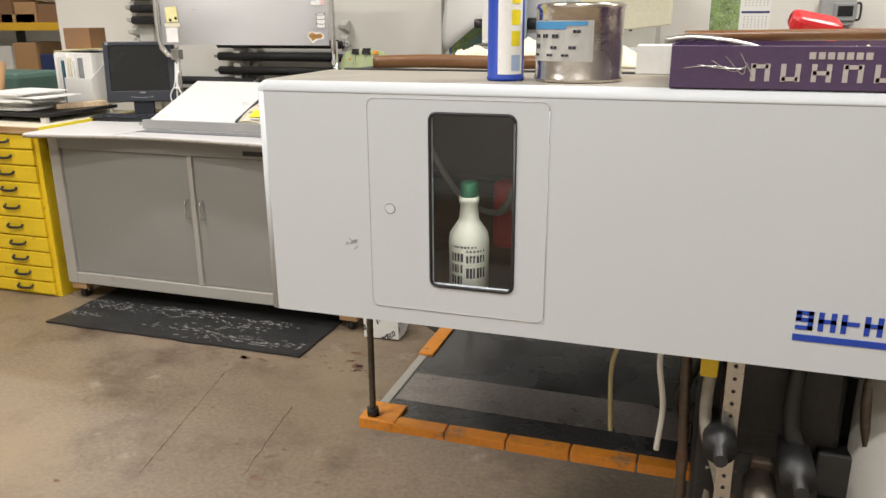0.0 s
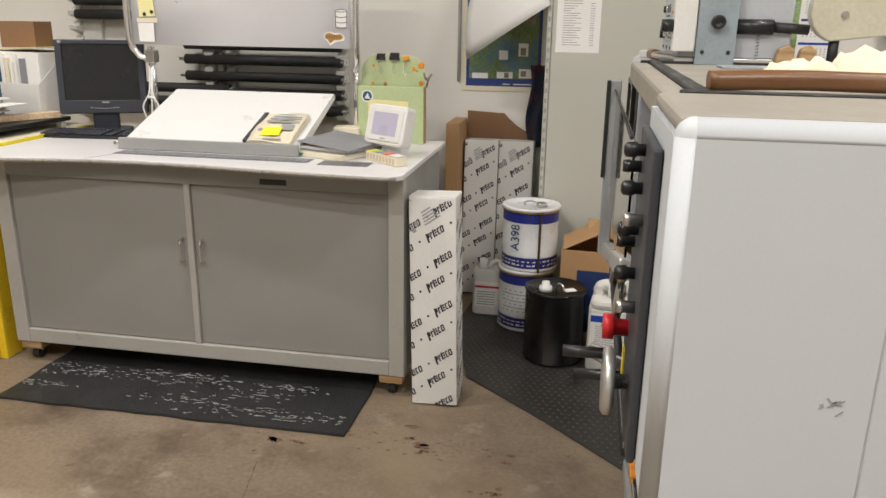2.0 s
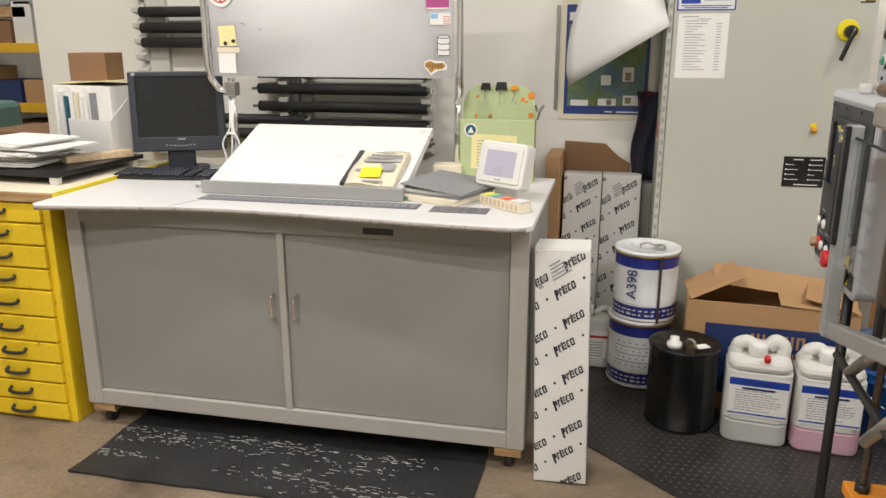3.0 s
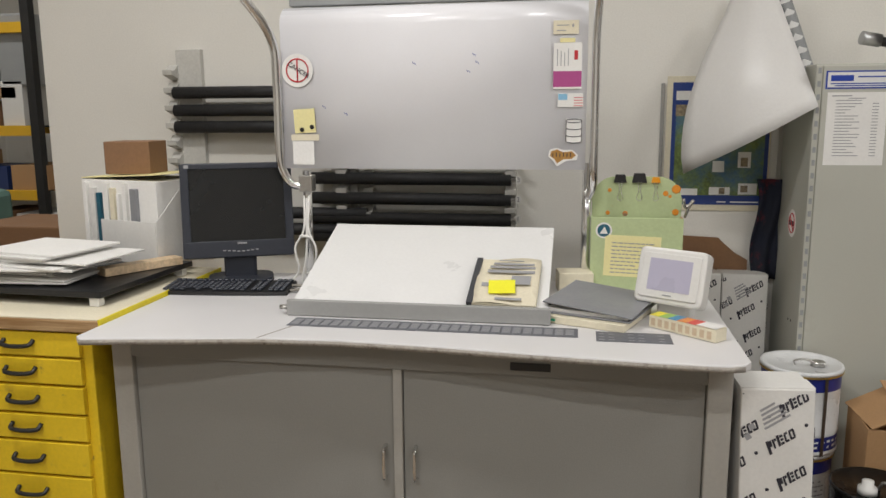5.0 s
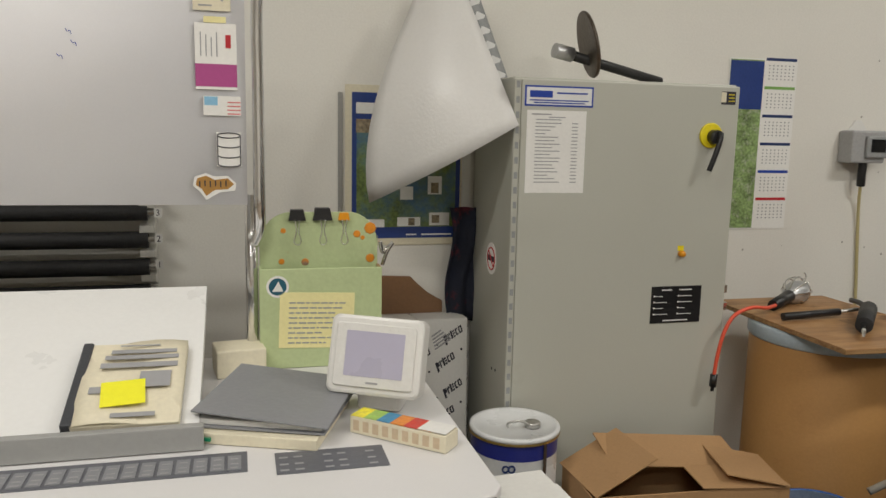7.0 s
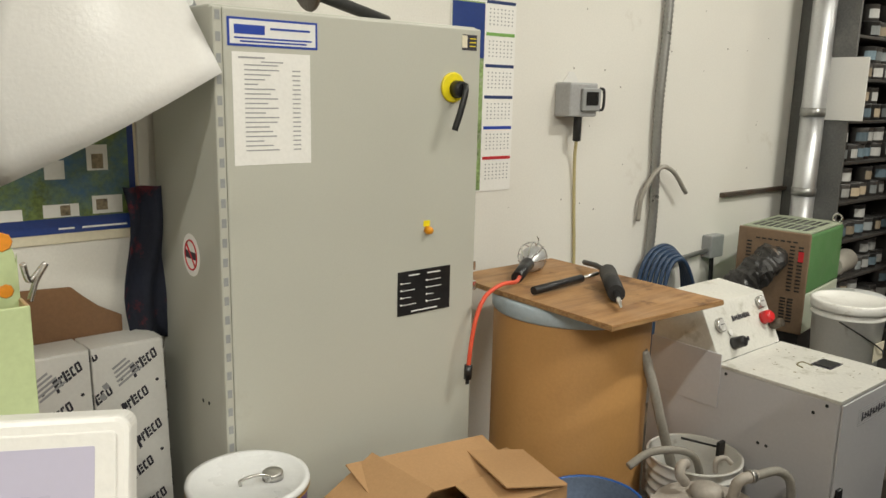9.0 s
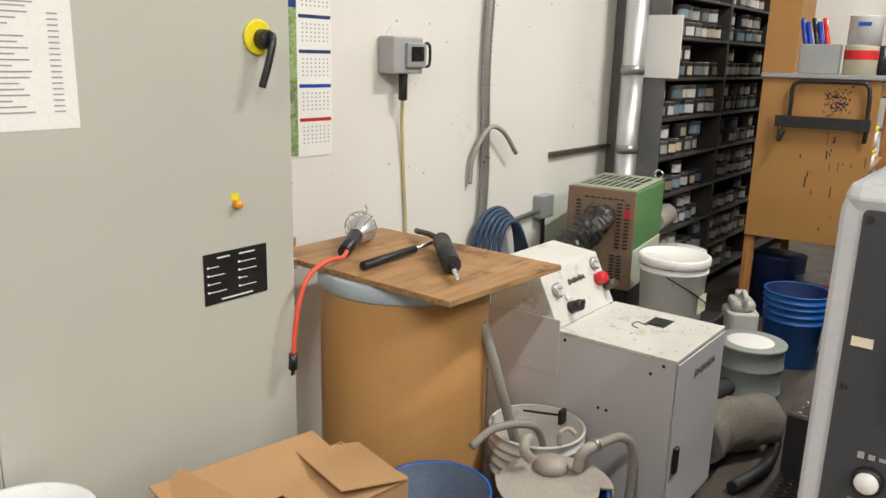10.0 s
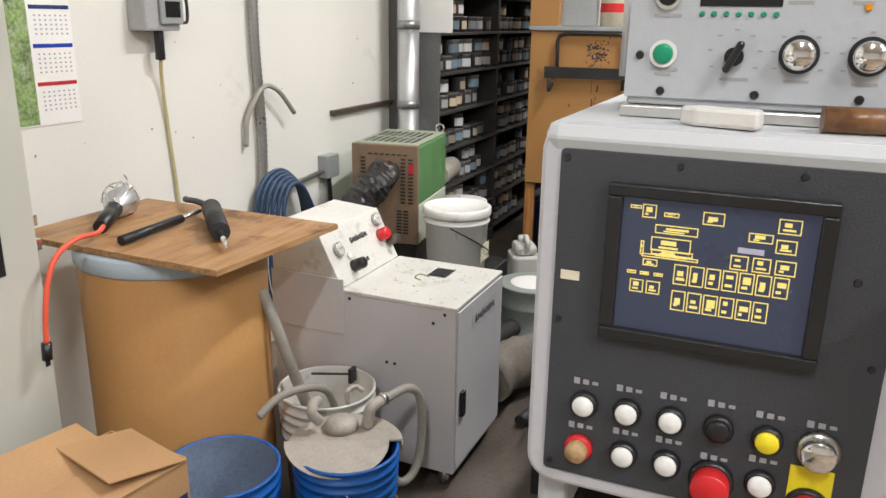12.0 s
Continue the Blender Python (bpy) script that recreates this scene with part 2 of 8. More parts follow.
GREEN = material("machine_green", (0.10, 0.24, 0.09), 0.5, vary=0.12, dirt=(0.35, 0.35, 0.28), dirt_amount=0.2)
GREEN_TOP = material("dusty_green", (0.33, 0.37, 0.27), 0.7, vary=0.15)
BROWN_METAL = material("brown_metal", (0.25, 0.17, 0.11), 0.5, metal=0.2, vary=0.12)
PALE_GREEN_METAL = material("pale_machine_green", (0.5, 0.54, 0.43), 0.5, vary=0.1)
DUST_BAG = material("filter_fabric", (0.045, 0.043, 0.04), 0.65, vary=0.4, scale=14, bump=0.1)
PLY = wood("plywood", (0.42, 0.235, 0.10), (0.24, 0.115, 0.042), "X", stretch=8.0, scale=3.0, dirt=(0.10, 0.045, 0.018))
stained(stained(PLY, (0.50, 0.30, 0.13), 4.0, 0.5, 0.7, 0.7), (0.085, 0.036, 0.014), 6.5, 0.56, 0.68)
PLY_EDGE = wood("plywood_edge", (0.42, 0.25, 0.11), (0.2, 0.1, 0.04), "X")
BENCH = material("hardboard", (0.37, 0.185, 0.055), 0.5, vary=0.1, dirt=(0.07, 0.035, 0.02), dirt_amount=0.14, dirt_scale=7)
BENCH_LEG = wood("bench_wood", (0.45, 0.21, 0.06), (0.25, 0.1, 0.03), "Z")
HANDLE_WOOD = wood("handle_wood", (0.20, 0.095, 0.035), (0.12, 0.05, 0.018), "X", rough=0.35)
BLOCK_WOOD = wood("block_wood", (0.5, 0.34, 0.18), (0.3, 0.17, 0.07), "X")
SHELF = material("shelf_metal", (0.055, 0.05, 0.045), 0.5, vary=0.25)
DIAMOND = material("dark_tread_steel", (0.06, 0.056, 0.052), 0.42, metal=0.5, vary=0.2)
RAG = material("yellowed_cloth", (0.76, 0.70, 0.52), 0.8, vary=0.06)
PURPLE = material("purple_carton", (0.06, 0.03, 0.085), 0.35, vary=0.15, coat=0.4)
HOSE_GREY = material("grey_hose", (0.33, 0.31, 0.27), 0.5, vary=0.15)
CONDUIT = material("flex_conduit", (0.34, 0.34, 0.33), 0.35, metal=0.7, vary=0.15)
BLUE_HOSE = material("blue_hose", (0.03, 0.06, 0.12), 0.45, vary=0.1)
RED_CORD = material("orange_cord", (0.75, 0.10, 0.05), 0.45, vary=0.05)
CORD = material("old_cord", (0.50, 0.43, 0.22), 0.5)
GREEN_CAP = material("green_cap", (0.01, 0.13, 0.06), 0.4)
BOTTLE = material("bottle_plastic", (0.62, 0.63, 0.53), 0.4, vary=0.03)
RED = material("red_plastic", (0.6, 0.02, 0.025), 0.35)
YELLOW_PL = material("yellow_plastic", (0.82, 0.68, 0.02), 0.4)
ORANGE_PL = material("amber_plastic", (0.75, 0.30, 0.01), 0.3)
WHITE_BUTTON = material("white_button", (0.8, 0.8, 0.78), 0.3)
GREEN_BUTTON = material("green_button", (0.01, 0.28, 0.14), 0.35)
MAP_GREEN = material("poster_map", (0.15, 0.21, 0.06), 0.45, vary=0.6, scale=7, dirt=(0.05, 0.14, 0.28), dirt_amount=0.5, dirt_scale=4)
MAP_BLUE = material("poster_blue", (0.02, 0.05, 0.22), 0.4)
PHOTO = material("poster_photo", (0.25, 0.2, 0.13), 0.5, vary=0.7, scale=50)
SCENERY = material("calendar_scenery", (0.22, 0.32, 0.12), 0.5, vary=0.8, scale=16, dirt=(0.5, 0.5, 0.42), dirt_amount=0.35, dirt_scale=25)
NAVY_CLOTH = material("navy_cloth", (0.012, 0.015, 0.03), 0.85, vary=0.3, dirt=(0.3, 0.02, 0.02), dirt_amount=0.3, dirt_scale=9)
TEAL = material("teal_paint", (0.015, 0.10, 0.15), 0.45, vary=0.08)
BEAM = material("rack_yellow", (0.72, 0.42, 0.02), 0.5, vary=0.1)
GREY_BINDER = material("grey_binder", (0.24, 0.245, 0.26), 0.45, vary=0.06)
PAIL_WHITE = material("pail_white", (0.74, 0.75, 0.75), 0.3, vary=0.04)
SPOTTED = material("marbled_rubber", (0.022, 0.022, 0.023), 0.5, vary=0.3, grain=140, bump=0.1)


# ---- building helpers ----
def box_into(bm, size, at=(0, 0, 0), bevel=0.0, turn=None, segments=2):
    """A box with its centre at at."""
    r = bmesh.ops.create_cube(bm, size=1.0)
    vs = r["verts"]
    bmesh.ops.scale(bm, vec=size, verts=vs)
    if bevel:
        es = list({e for v in vs for e in v.link_edges})
        rb = bmesh.ops.bevel(bm, geom=es, offset=min(bevel, min(size) * 0.45), segments=segments, profile=0.5, affect="EDGES")
        vs = list({v for f in rb["faces"] for v in f.verts} | {v for v in vs if v.is_valid})
    m = Matrix.Translation(at)
    if turn:
        m = m @ turn
    bmesh.ops.transform(bm, matrix=m, verts=vs)
    return bm


def box(size, at=(0, 0, 0), bevel=0.003, turn=None, segments=2):
    return box_into(bmesh.new(), size, at, bevel, turn, segments)


def slab(x0, x1, y0, y1, z0, z1, bevel=0.003):
    return box((x1 - x0, y1 - y0, z1 - z0), ((x0 + x1) / 2, (y0 + y1) / 2, (z0 + z1) / 2), bevel)


def lathe_into(bm, profile, at=(0, 0, 0), sides=28, turn=None, close=True):
    """Turns (radius, height) pairs round z."""
    m = Matrix.Translation(at) @ (turn or Matrix())
    rings = []
    for r, z in profile:
        rings.append([bm.verts.new(m @ Vector((r * math.cos(2 * math.pi * i / sides), r * math.sin(2 * math.pi * i / sides), z))) for i in range(sides)])
    for a, b in zip(rings, rings[1:]):
        for i in range(sides):
            bm.faces.new((a[i], a[(i + 1) % sides], b[(i + 1) % sides], b[i])).smooth = True
    if close:
        if profile[0][0] > 0:
            bm.faces.new(list(reversed(rings[0])))
        if profile[-1][0] > 0:
            bm.faces.new(rings[-1])
    return bm


def lathe(profile, at=(0, 0, 0), sides=28, turn=None, close=True):
    return lathe_into(bmesh.new(), profile, at, sides, turn, close)


def rod_into(bm, a, b, r, sides=12, r2=None):
    a, b = Vector(a), Vector(b)
    q = (b - a).to_track_quat("Z", "Y").to_matrix().to_4x4()
    return lathe_into(bm, [(r, 0), (r if r2 is None else r2, (b - a).length)], a, sides, q)


def rod(a, b, r, sides=12, r2=None):
    return rod_into(bmesh.new(), a, b, r, sides, r2)


def smooth_path(points, steps=8):
    """A Catmull-Rom curve through the points."""
    p = [Vector(q) for q in points]
    p = [p[0] * 2 - p[1]] + p + [p[-1] * 2 - p[-2]]
    out = []
    for i in range(1, len(p) - 2):
        for k in range(steps):
            t = k / steps
            out.append(0.5 * (2 * p[i] + (p[i + 1] - p[i - 1]) * t + (2 * p[i - 1] - 5 * p[i] + 4 * p[i + 1] - p[i + 2]) * t * t + (3 * p[i] - p[i - 1] - 3 * p[i + 1] + p[i + 2]) * t ** 3))
    return out + [p[-2]]


def tube_into(bm, points, r, sides=10, steps=8, ribs=0.0):
    pts = smooth_path(points, steps) if steps else [Vector(q) for q in points]
    up, rings = Vector((0.31, 0.17, 0.93)), []
    for i, q in enumerate(pts):
        d = (pts[min(i + 1, len(pts) - 1)] - pts[max(i - 1, 0)]).normalized()
        u = d.cross(up).normalized()
        w = u.cross(d)
        rr = r * (1 + ribs * (i % 2))
        rings.append([bm.verts.new(q + rr * (math.cos(2 * math.pi * k / sides) * u + math.sin(2 * math.pi * k / sides) * w)) for k in range(sides)])
    for a, b in zip(rings, rings[1:]):
        for k in range(sides):
            bm.faces.new((a[k], a[(k + 1) % sides], b[(k + 1) % sides], b[k])).smooth = True
    bm.faces.new(list(reversed(rings[0]))), bm.faces.new(rings[-1])
    return bm


def tube(points, r, sides=10, steps=8, ribs=0.0):
    return tube_into(bmesh.new(), points, r, sides, steps, ribs)


def prism(outline, z0, z1, bevel=0.0, turn=None):
    """An upright prism on a plan outline; turn sets it afterwards."""
    bm = bmesh.new()
    vs = [bm.verts.new((x, y, z0)) for x, y in outline]
    f = bm.faces.new(vs)
    r = bmesh.ops.extrude_face_region(bm, geom=[f])
    up = [v for v in r["geom"] if isinstance(v, bmesh.types.BMVert)]
    bmesh.ops.translate(bm, vec=(0, 0, z1 - z0), verts=up)
    bmesh.ops.recalc_face_normals(bm, faces=bm.faces)
    if bevel:
        bmesh.ops.bevel(bm, geom=list(bm.edges), offset=bevel, segments=2, profile=0.5, affect="EDGES")
    if turn:
        bmesh.ops.transform(bm, matrix=turn, verts=bm.verts)
    return bm


def rounded(w, h, r, n=6):
    """The outline of a rounded rectangle about the origin."""
    out = []
    for cx, cy, a0 in ((w / 2 - r, h / 2 - r, 0), (r - w / 2, h / 2 - r, 90), (r - w / 2, r - h / 2, 180), (w / 2 - r, r - h / 2, 270)):
        for k in range(n + 1):
            a = radians(a0 + 90 * k / n)
            out.append((cx + r * math.cos(a), cy + r * math.sin(a)))
    return out


def sheet(grid, thick=0.002):
    """A thin sheet over a grid of points, given row by row."""
    bm = bmesh.new()
    rows = [[bm.verts.new(p) for p in row] for row in grid]
    for a, b in zip(rows, rows[1:]):
        for i in range(len(a) - 1):
            bm.faces.new((a[i], a[i + 1], b[i + 1], b[i])).smooth = True
    bmesh.ops.recalc_face_normals(bm, faces=bm.faces)
    bmesh.ops.solidify(bm, geom=list(bm.faces), thickness=thick)
    return bm


def mesh_of(name, bm, mat):
    me = bpy.data.meshes.new(name)
    bmesh.ops.recalc_face_normals(bm, faces=bm.faces)
    bm.to_mesh(me)
    bm.free()
    me.materials.append(mat)
    return me


def part(name, bm, mat, parent=None, label="", m=None):
    ob = new(name, mesh_of(name, bm, mat))
    ob.parent = parent
    if m is not None:
        ob.matrix_basis = m
    if label:
        tagged(ob, label)
    return ob


def thing(name, label, category, m=None, group=""):
    ob = new(name)
    ob.empty_display_size = 0.1
    if m is not None:
        ob.matrix_basis = m
    return tagged(ob, label, category, group)


def solid(name, bm, mat, label, category, m=None, group=""):
    ob = part(name, bm, mat, None, "", m)
    return tagged(ob, label, category, group)


def structure(name, bm, mat, label=""):
    return tagged(part(name, bm, mat), label, "", "", "structure")


def lettering(text, size, mat, parent, m, label="", depth=0.0006):
    """Words as a mesh lying in the xy plane of m, from its origin to the right."""
    cu = bpy.data.curves.new("lettering", "FONT")
    cu.body, cu.size, cu.extrude = text, size, depth
    tmp = new("lettering_curve", cu)
    me = bpy.data.meshes.new_from_object(tmp.evaluated_get(bpy.context.evaluated_depsgraph_get()))
    bpy.data.objects.remove(tmp)
    me.materials.clear()
    me.materials.append(mat)
    ob = new("lettering", me)
    ob.parent, ob.matrix_basis = parent, m
    if label:
        tagged(ob, label)
    return ob


def bars(rows, thick=0.0008):
    """Lines of print: (x, y, width, height) bars in the xy plane."""
    bm = bmesh.new()
    for x, y, w, h in rows:
        box_into(bm, (w, h, thick), (x + w / 2, y + h / 2, 0))
    return bm


def text_rows(w, h, lines, rnd, fill=0.45, margin=0.08):
    """Unreadable print that fills a w by h sheet from its lower left corner."""
    out, step = [], h * (1 - 2 * margin) / lines
    for i in range(lines):
        x = w * margin
        end = w * (1 - margin) * (0.55 + 0.45 * rnd.random())
        while x < end:
            ww = w * (0.04 + 0.10 * rnd.random())
            out.append((x, h * margin + i * step, min(ww, w * (1 - margin) - x), step * fill))
            x += ww + w * 0.02
    return out


FACE_S = pose(0, 0, 0, 90, 0, 0)          # a sheet's xy plane, upright and facing -y
FACE_W = pose(0, 0, 0, 90, 0, -90)        # upright and facing -x


def facing(x, y, z, turn=0, tilt=0):
    """Upright, facing -y before turn (degrees about z); tilt leans its top back."""
    return pose(x, y, z, 90 - tilt, 0, turn)


# ---- the room ----
WALL_Y = 4.93
structure("floor", slab(-9.2, 17.2, -4.2, 10.2, -0.12, 0.0, 0), CONCRETE, "stained bare concrete floor")
structure("ceiling", slab(-9.2, 17.2, -4.2, 10.2, ROOF_Z, ROOF_Z + 0.12, 0), CEILING)
structure("wall_north", slab(-4.68, 17.0, WALL_Y, WALL_Y + 0.14, 0, ROOF_Z, 0), WALL, "off-white painted plaster wall with scuffs")
structure("wall_south", slab(-9.0, 17.0, -4.1, -3.96, 0, ROOF_Z, 0), WALL)
structure("wall_west", slab(-9.14, -9.0, -4.1, 10.0, 0, ROOF_Z, 0), WALL)
structure("wall_far", slab(-9.0, -4.5, 9.9, 10.04, 0, ROOF_Z, 0), WALL)
structure("wall_partition", slab(-4.62, -4.5, WALL_Y + 0.14, 9.9, 0, ROOF_Z, 0), WALL)
structure("wall_east", slab(16.6, 16.74, -4.1, WALL_Y, 0, ROOF_Z, 0), WALL, "white end wall of the hall")
for x, y, watts in LAMPS:
    lamp = thing("ceiling_light", "white fluorescent strip light fixed to the ceiling", "ceiling light", pose(x, y, LAMP_Z), "strip lights")
    part("housing", slab(-0.62, 0.62, -0.1, 0.1, 0.03, 0.15, 0.01), DEVICE, lamp)
    for s in (-0.05, 0.05):
        part("tube", rod((-0.6, s, 0.02), (0.6, s, 0.02), 0.013), glow("tube_glow", (1.0, 0.93, 0.81), 5.0), lamp)


# ---- the press ----
press = thing("printing_press", "large pale grey offset printing press with rounded guards", "printing press")


def guard_panel():
    """The near side guard: a rounded casing with a door and a window cut through."""
    x0, x1, y0, y1, z0, z1 = -0.78, 1.9, 1.27, 1.60, 0.995, 1.44
    bm = bmesh.new()
    wx0, wx1, wz0, wz1 = -0.436, -0.288, 1.079, 1.388
    # front skin as four pieces round the window
    t = 0.012
    for a, b, c, d in ((x0 + 0.02, wx0, z0, z1 - 0.02), (wx1, x1, z0, z1 - 0.02), (wx0, wx1, z0, wz0), (wx0, wx1, wz1, z1 - 0.02)):
        box_into(bm, (b - a, t, d - c), ((a + b) / 2, y0 + t / 2, (c + d) / 2))
    return bm, (x0, x1, y0, y1, z0, z1), (wx0, wx1, wz0, wz1)


skin, (PX0, PX1, PY0, PY1, PZ0, PZ1), (WX0, WX1, WZ0, WZ1) = guard_panel()
part("side_guard", skin, PRESS_WHITE, press, "smooth pale grey enamelled guard")


def quarter(cx, cy, r, a0, a1, n=8):
    return [(cx + r * math.cos(radians(a0 + (a1 - a0) * k / n)), cy + r * math.sin(radians(a0 + (a1 - a0) * k / n))) for k in range(n + 1)]


# rounded top edge along x, rounded end along z
R = 0.020
arc = quarter(PY0 + R, PZ1 - R, R, 180, 90)
bm = bmesh.new()
ring = []
for x in (PX0 + R, PX1):
    ring.append([bm.verts.new((x, y, z)) for y, z in arc + [(PY0 + R, PZ1 - R)]])
n = len(ring[0])
for i in range(n):
    bm.faces.new((ring[0][i], ring[0][(i + 1) % n], ring[1][(i + 1) % n], ring[1][i])).smooth = i < n - 2
bm.faces.new(ring[0]), bm.faces.new(ring[1])
part("guard_top_edge", bm, PRESS_WHITE, press)
bm = prism(quarter(PX0 + R, PY0 + R, R, 180, 270) + [(PX0 + R, PY0 + R)], PZ0, PZ1 - R)
for f in bm.faces:
    f.smooth = abs(f.normal.z) < 0.5
part("guard_end_edge", bm, PRESS_WHITE, press)
bm = bmesh.new()
rows = []
for i in range(7):
    e = radians(90 * i / 6)
    rows.append([bm.verts.new((PX0 + R - R * math.cos(e) * math.cos(radians(a)), PY0 + R - R * math.cos(e) * math.sin(radians(a)), PZ1 - R + R * math.sin(e))) for a in (0, 15, 30, 45, 60, 75, 90)])
for a, b in zip(rows, rows[1:]):
    for i in range(6):
        try:
            bm.faces.new((a[i], a[i + 1], b[i + 1], b[i])).smooth = True
        except ValueError:
            pass
bmesh.ops.remove_doubles(bm, verts=bm.verts, dist=0.0002)
part("guard_corner", bm, PRESS_WHITE, press)
part("guard_end", slab(PX0, PX0 + 0.012, PY0 + R, PY1, PZ0, PZ1 - 0.021, 0), PRESS_WHITE, press)
part("guard_top", slab(PX0 + 0.003, PX1, PY0 + R, PY1 - 0.02, PZ1 - 0.02, PZ1, 0.008), PRESS_CREAM, press, "dusty cream top of the guard")
part("guard_bottom", slab(PX0 + 0.06, PX1, PY0 + 0.012, PY0 + 0.06, PZ0, PZ0 + 0.012, 0), PRESS_WHITE, press)
# the door in the guard
DX0, DX1, DZ0, DZ1 = -0.555, -0.229, 1.026, 1.414
bm = bmesh.new()
for a, b, c, d in ((DX0, WX0, DZ0, DZ1), (WX1, DX1, DZ0, DZ1), (WX0, WX1, DZ0, WZ0), (WX0, WX1, WZ1, DZ1)):
    box_into(bm, (b - a, 0.002, d - c), ((a + b) / 2, PY0, (c + d) / 2))
door = part("access_door", bm, PRESS_WHITE, press)
bm = bmesh.new()
line = [((DX0 + DX1) / 2 + x, (DZ0 + DZ1) / 2 + z) for x, z in rounded(DX1 - DX0, DZ1 - DZ0, 0.014)]
tube_into(bm, [(x, PY0 - 0.0006, z) for x, z in line + [line[0]]], 0.0011, 5, 0)
part("door_seam", bm, material("seam_grey", (0.42, 0.43, 0.43), 0.5), door, "dark seam round the door")
wl = [((WX0 + WX1) / 2 + x, (WZ0 + WZ1) / 2 + z) for x, z in rounded(WX1 - WX0 + 0.004, WZ1 - WZ0 + 0.004, 0.012)]
part("window_gasket", tube([(x, PY0 - 0.001, z) for x, z in wl + [wl[0]]], 0.0032, 6, 0), BLACK, door, "black rubber gasket")
pane = part("window_pane", slab(WX0, WX1, PY0 + 0.004, PY0 + 0.007, WZ0, WZ1, 0), GUARD, door, "clear plastic pane")
pane.visible_shadow = False
part("lock_button", lathe([(0.0095, 0), (0.0095, 0.0015), (0.008, 0.002)], (-0.515, PY0, 1.216), 20, pose(0, 0, 0, 90)), PRESS_WHITE, door)
bm = bmesh.new()
lathe_into(bm, [(0.0103, 0), (0.0103, 0.001)], (-0.515, PY0, 1.216), 20, pose(0, 0, 0, 90))
part("lock_ring", bm, PRESS_GREY, door)
rnd = random.Random(2)
bm = bmesh.new()
for i in range(9):
    box_into(bm, (0.004 + 0.006 * rnd.random(), 0.001, 0.0015), (-0.605 + 0.02 * rnd.random(), PY0 - 0.0003, 1.135 + 0.022 * rnd.random()), turn=pose(0, 0, 0, 0, rnd.uniform(-50, 50), 0))
part("scuff", bm, PRESS_GREY, press)
# the maker's blue mark: letter-like blocks and an underline
bm = bmesh.new()
LX, LZ, LH = 0.178, 1.066, 0.032
for i in range(9):
    x = LX + i * 0.033
    for k, (dx, w, dz, h) in enumerate(((0, 0.008, 0, LH), (0.018, 0.008, 0, LH), (0, 0.026, LH * 0.42, 0.007))):
        if (i % 3, k) != (2, 1) and (i % 4, k) != (0, 0):
            box_into(bm, (w, 0.001, h), (x + dx + w / 2, PY0 - 0.0006, LZ + dz + h / 2))
    if i % 4 == 0:
        box_into(bm, (0.026, 0.001, 0.007), (x + 0.013, PY0 - 0.0006, LZ + 0.0035)), box_into(bm, (0.026, 0.001, 0.007), (x + 0.013, PY0 - 0.0006, LZ + LH - 0.0035))
        box_into(bm, (0.008, 0.001, LH / 2), (x + 0.004, PY0 - 0.0006, LZ + LH * 0.72))
box_into(bm, (0.32, 0.001, 0.011), (LX + 0.158, PY0 - 0.0006, 1.052))
part("maker_mark", bm, INK_BLUE, press, "blue block mark with an underline")
# inside behind the window
part("inner_wall", slab(-0.72, 1.8, 1.575, 1.59, 1.0, 1.42, 0), RUSTY, press)
part("inner_shelf", slab(-0.70, 1.8, 1.30, 1.57, 1.040, 1.050, 0), DARK, press)
part("red_tank", box((0.10, 0.06, 0.14), (-0.33, 1.52, 1.16), 0.01), INK_RED, press, "dull red tank behind the window")
for i in range(2):
    part("inner_hose", tube([(-0.50 + i * 0.2, 1.45, 1.30), (-0.44 + i * 0.1, 1.47, 1.20), (-0.36, 1.48, 1.17), (-0.28 + 0.03 * i, 1.5, 1.24)], 0.006), HOSE_GREY, press)
part("guard_rail", slab(-0.70, 1.0, 1.50, 1.56, 1.2, 1.23, 0.002), DARK, press)

# the top deck between the guards, far casing
part("top_deck", slab(-0.70, 1.9, 1.60, 2.50, 1.405, 1.436, 0.006), PRESS_CREAM, press, "dusty cream deck plate")
part("deck_seam", slab(-0.745, 1.9, 1.585, 1.60, 1.40, 1.443, 0.002), DARK, press)
part("deck_end_seam", slab(-0.722, -0.70, 1.60, 2.52, 1.40, 1.442, 0.002), DARK, press)
part("deck_far_seam", slab(-0.745, 1.9, 2.50, 2.515, 1.40, 1.443, 0.002), DARK, press)
part("perforated_strip", slab(-0.58, 1.8, 2.30, 2.40, 1.436, 1.441, 0.001), PRESS_GREY, press)
part("end_rail", slab(-0.765, -0.722, 1.60, 2.56, 1.385, 1.436, 0.008), PRESS_CREAM, press)
part("far_casing_top", slab(-0.74, 1.9, 2.52, 3.0, 1.40, 1.437, 0.018), PRESS_WHITE, press)
part("far_casing_side", slab(-0.70, 0.60, 2.955, 2.995, 0.90, 1.40, 0.01), PRESS_WHITE, press)
part("far_casing_inner", slab(-0.70, 1.9, 2.54, 2.57, 0.85, 1.40, 0.004), DARK, press)
part("casing_block", slab(0.25, 1.9, 1.62, 2.95, 0.05, 1.39, 0.01), DARK, press, "dark machinery under the deck")
part("side_frame", slab(0.05, 0.30, 1.42, 1.62, 0.02, 1.0, 0.01), DARK, press)
part("support_column", lathe([(0.085, 0), (0.085, 0.98)], (0.40, 1.42, 0.0), 24), DESK_FRAME, press, "pale grey round column")
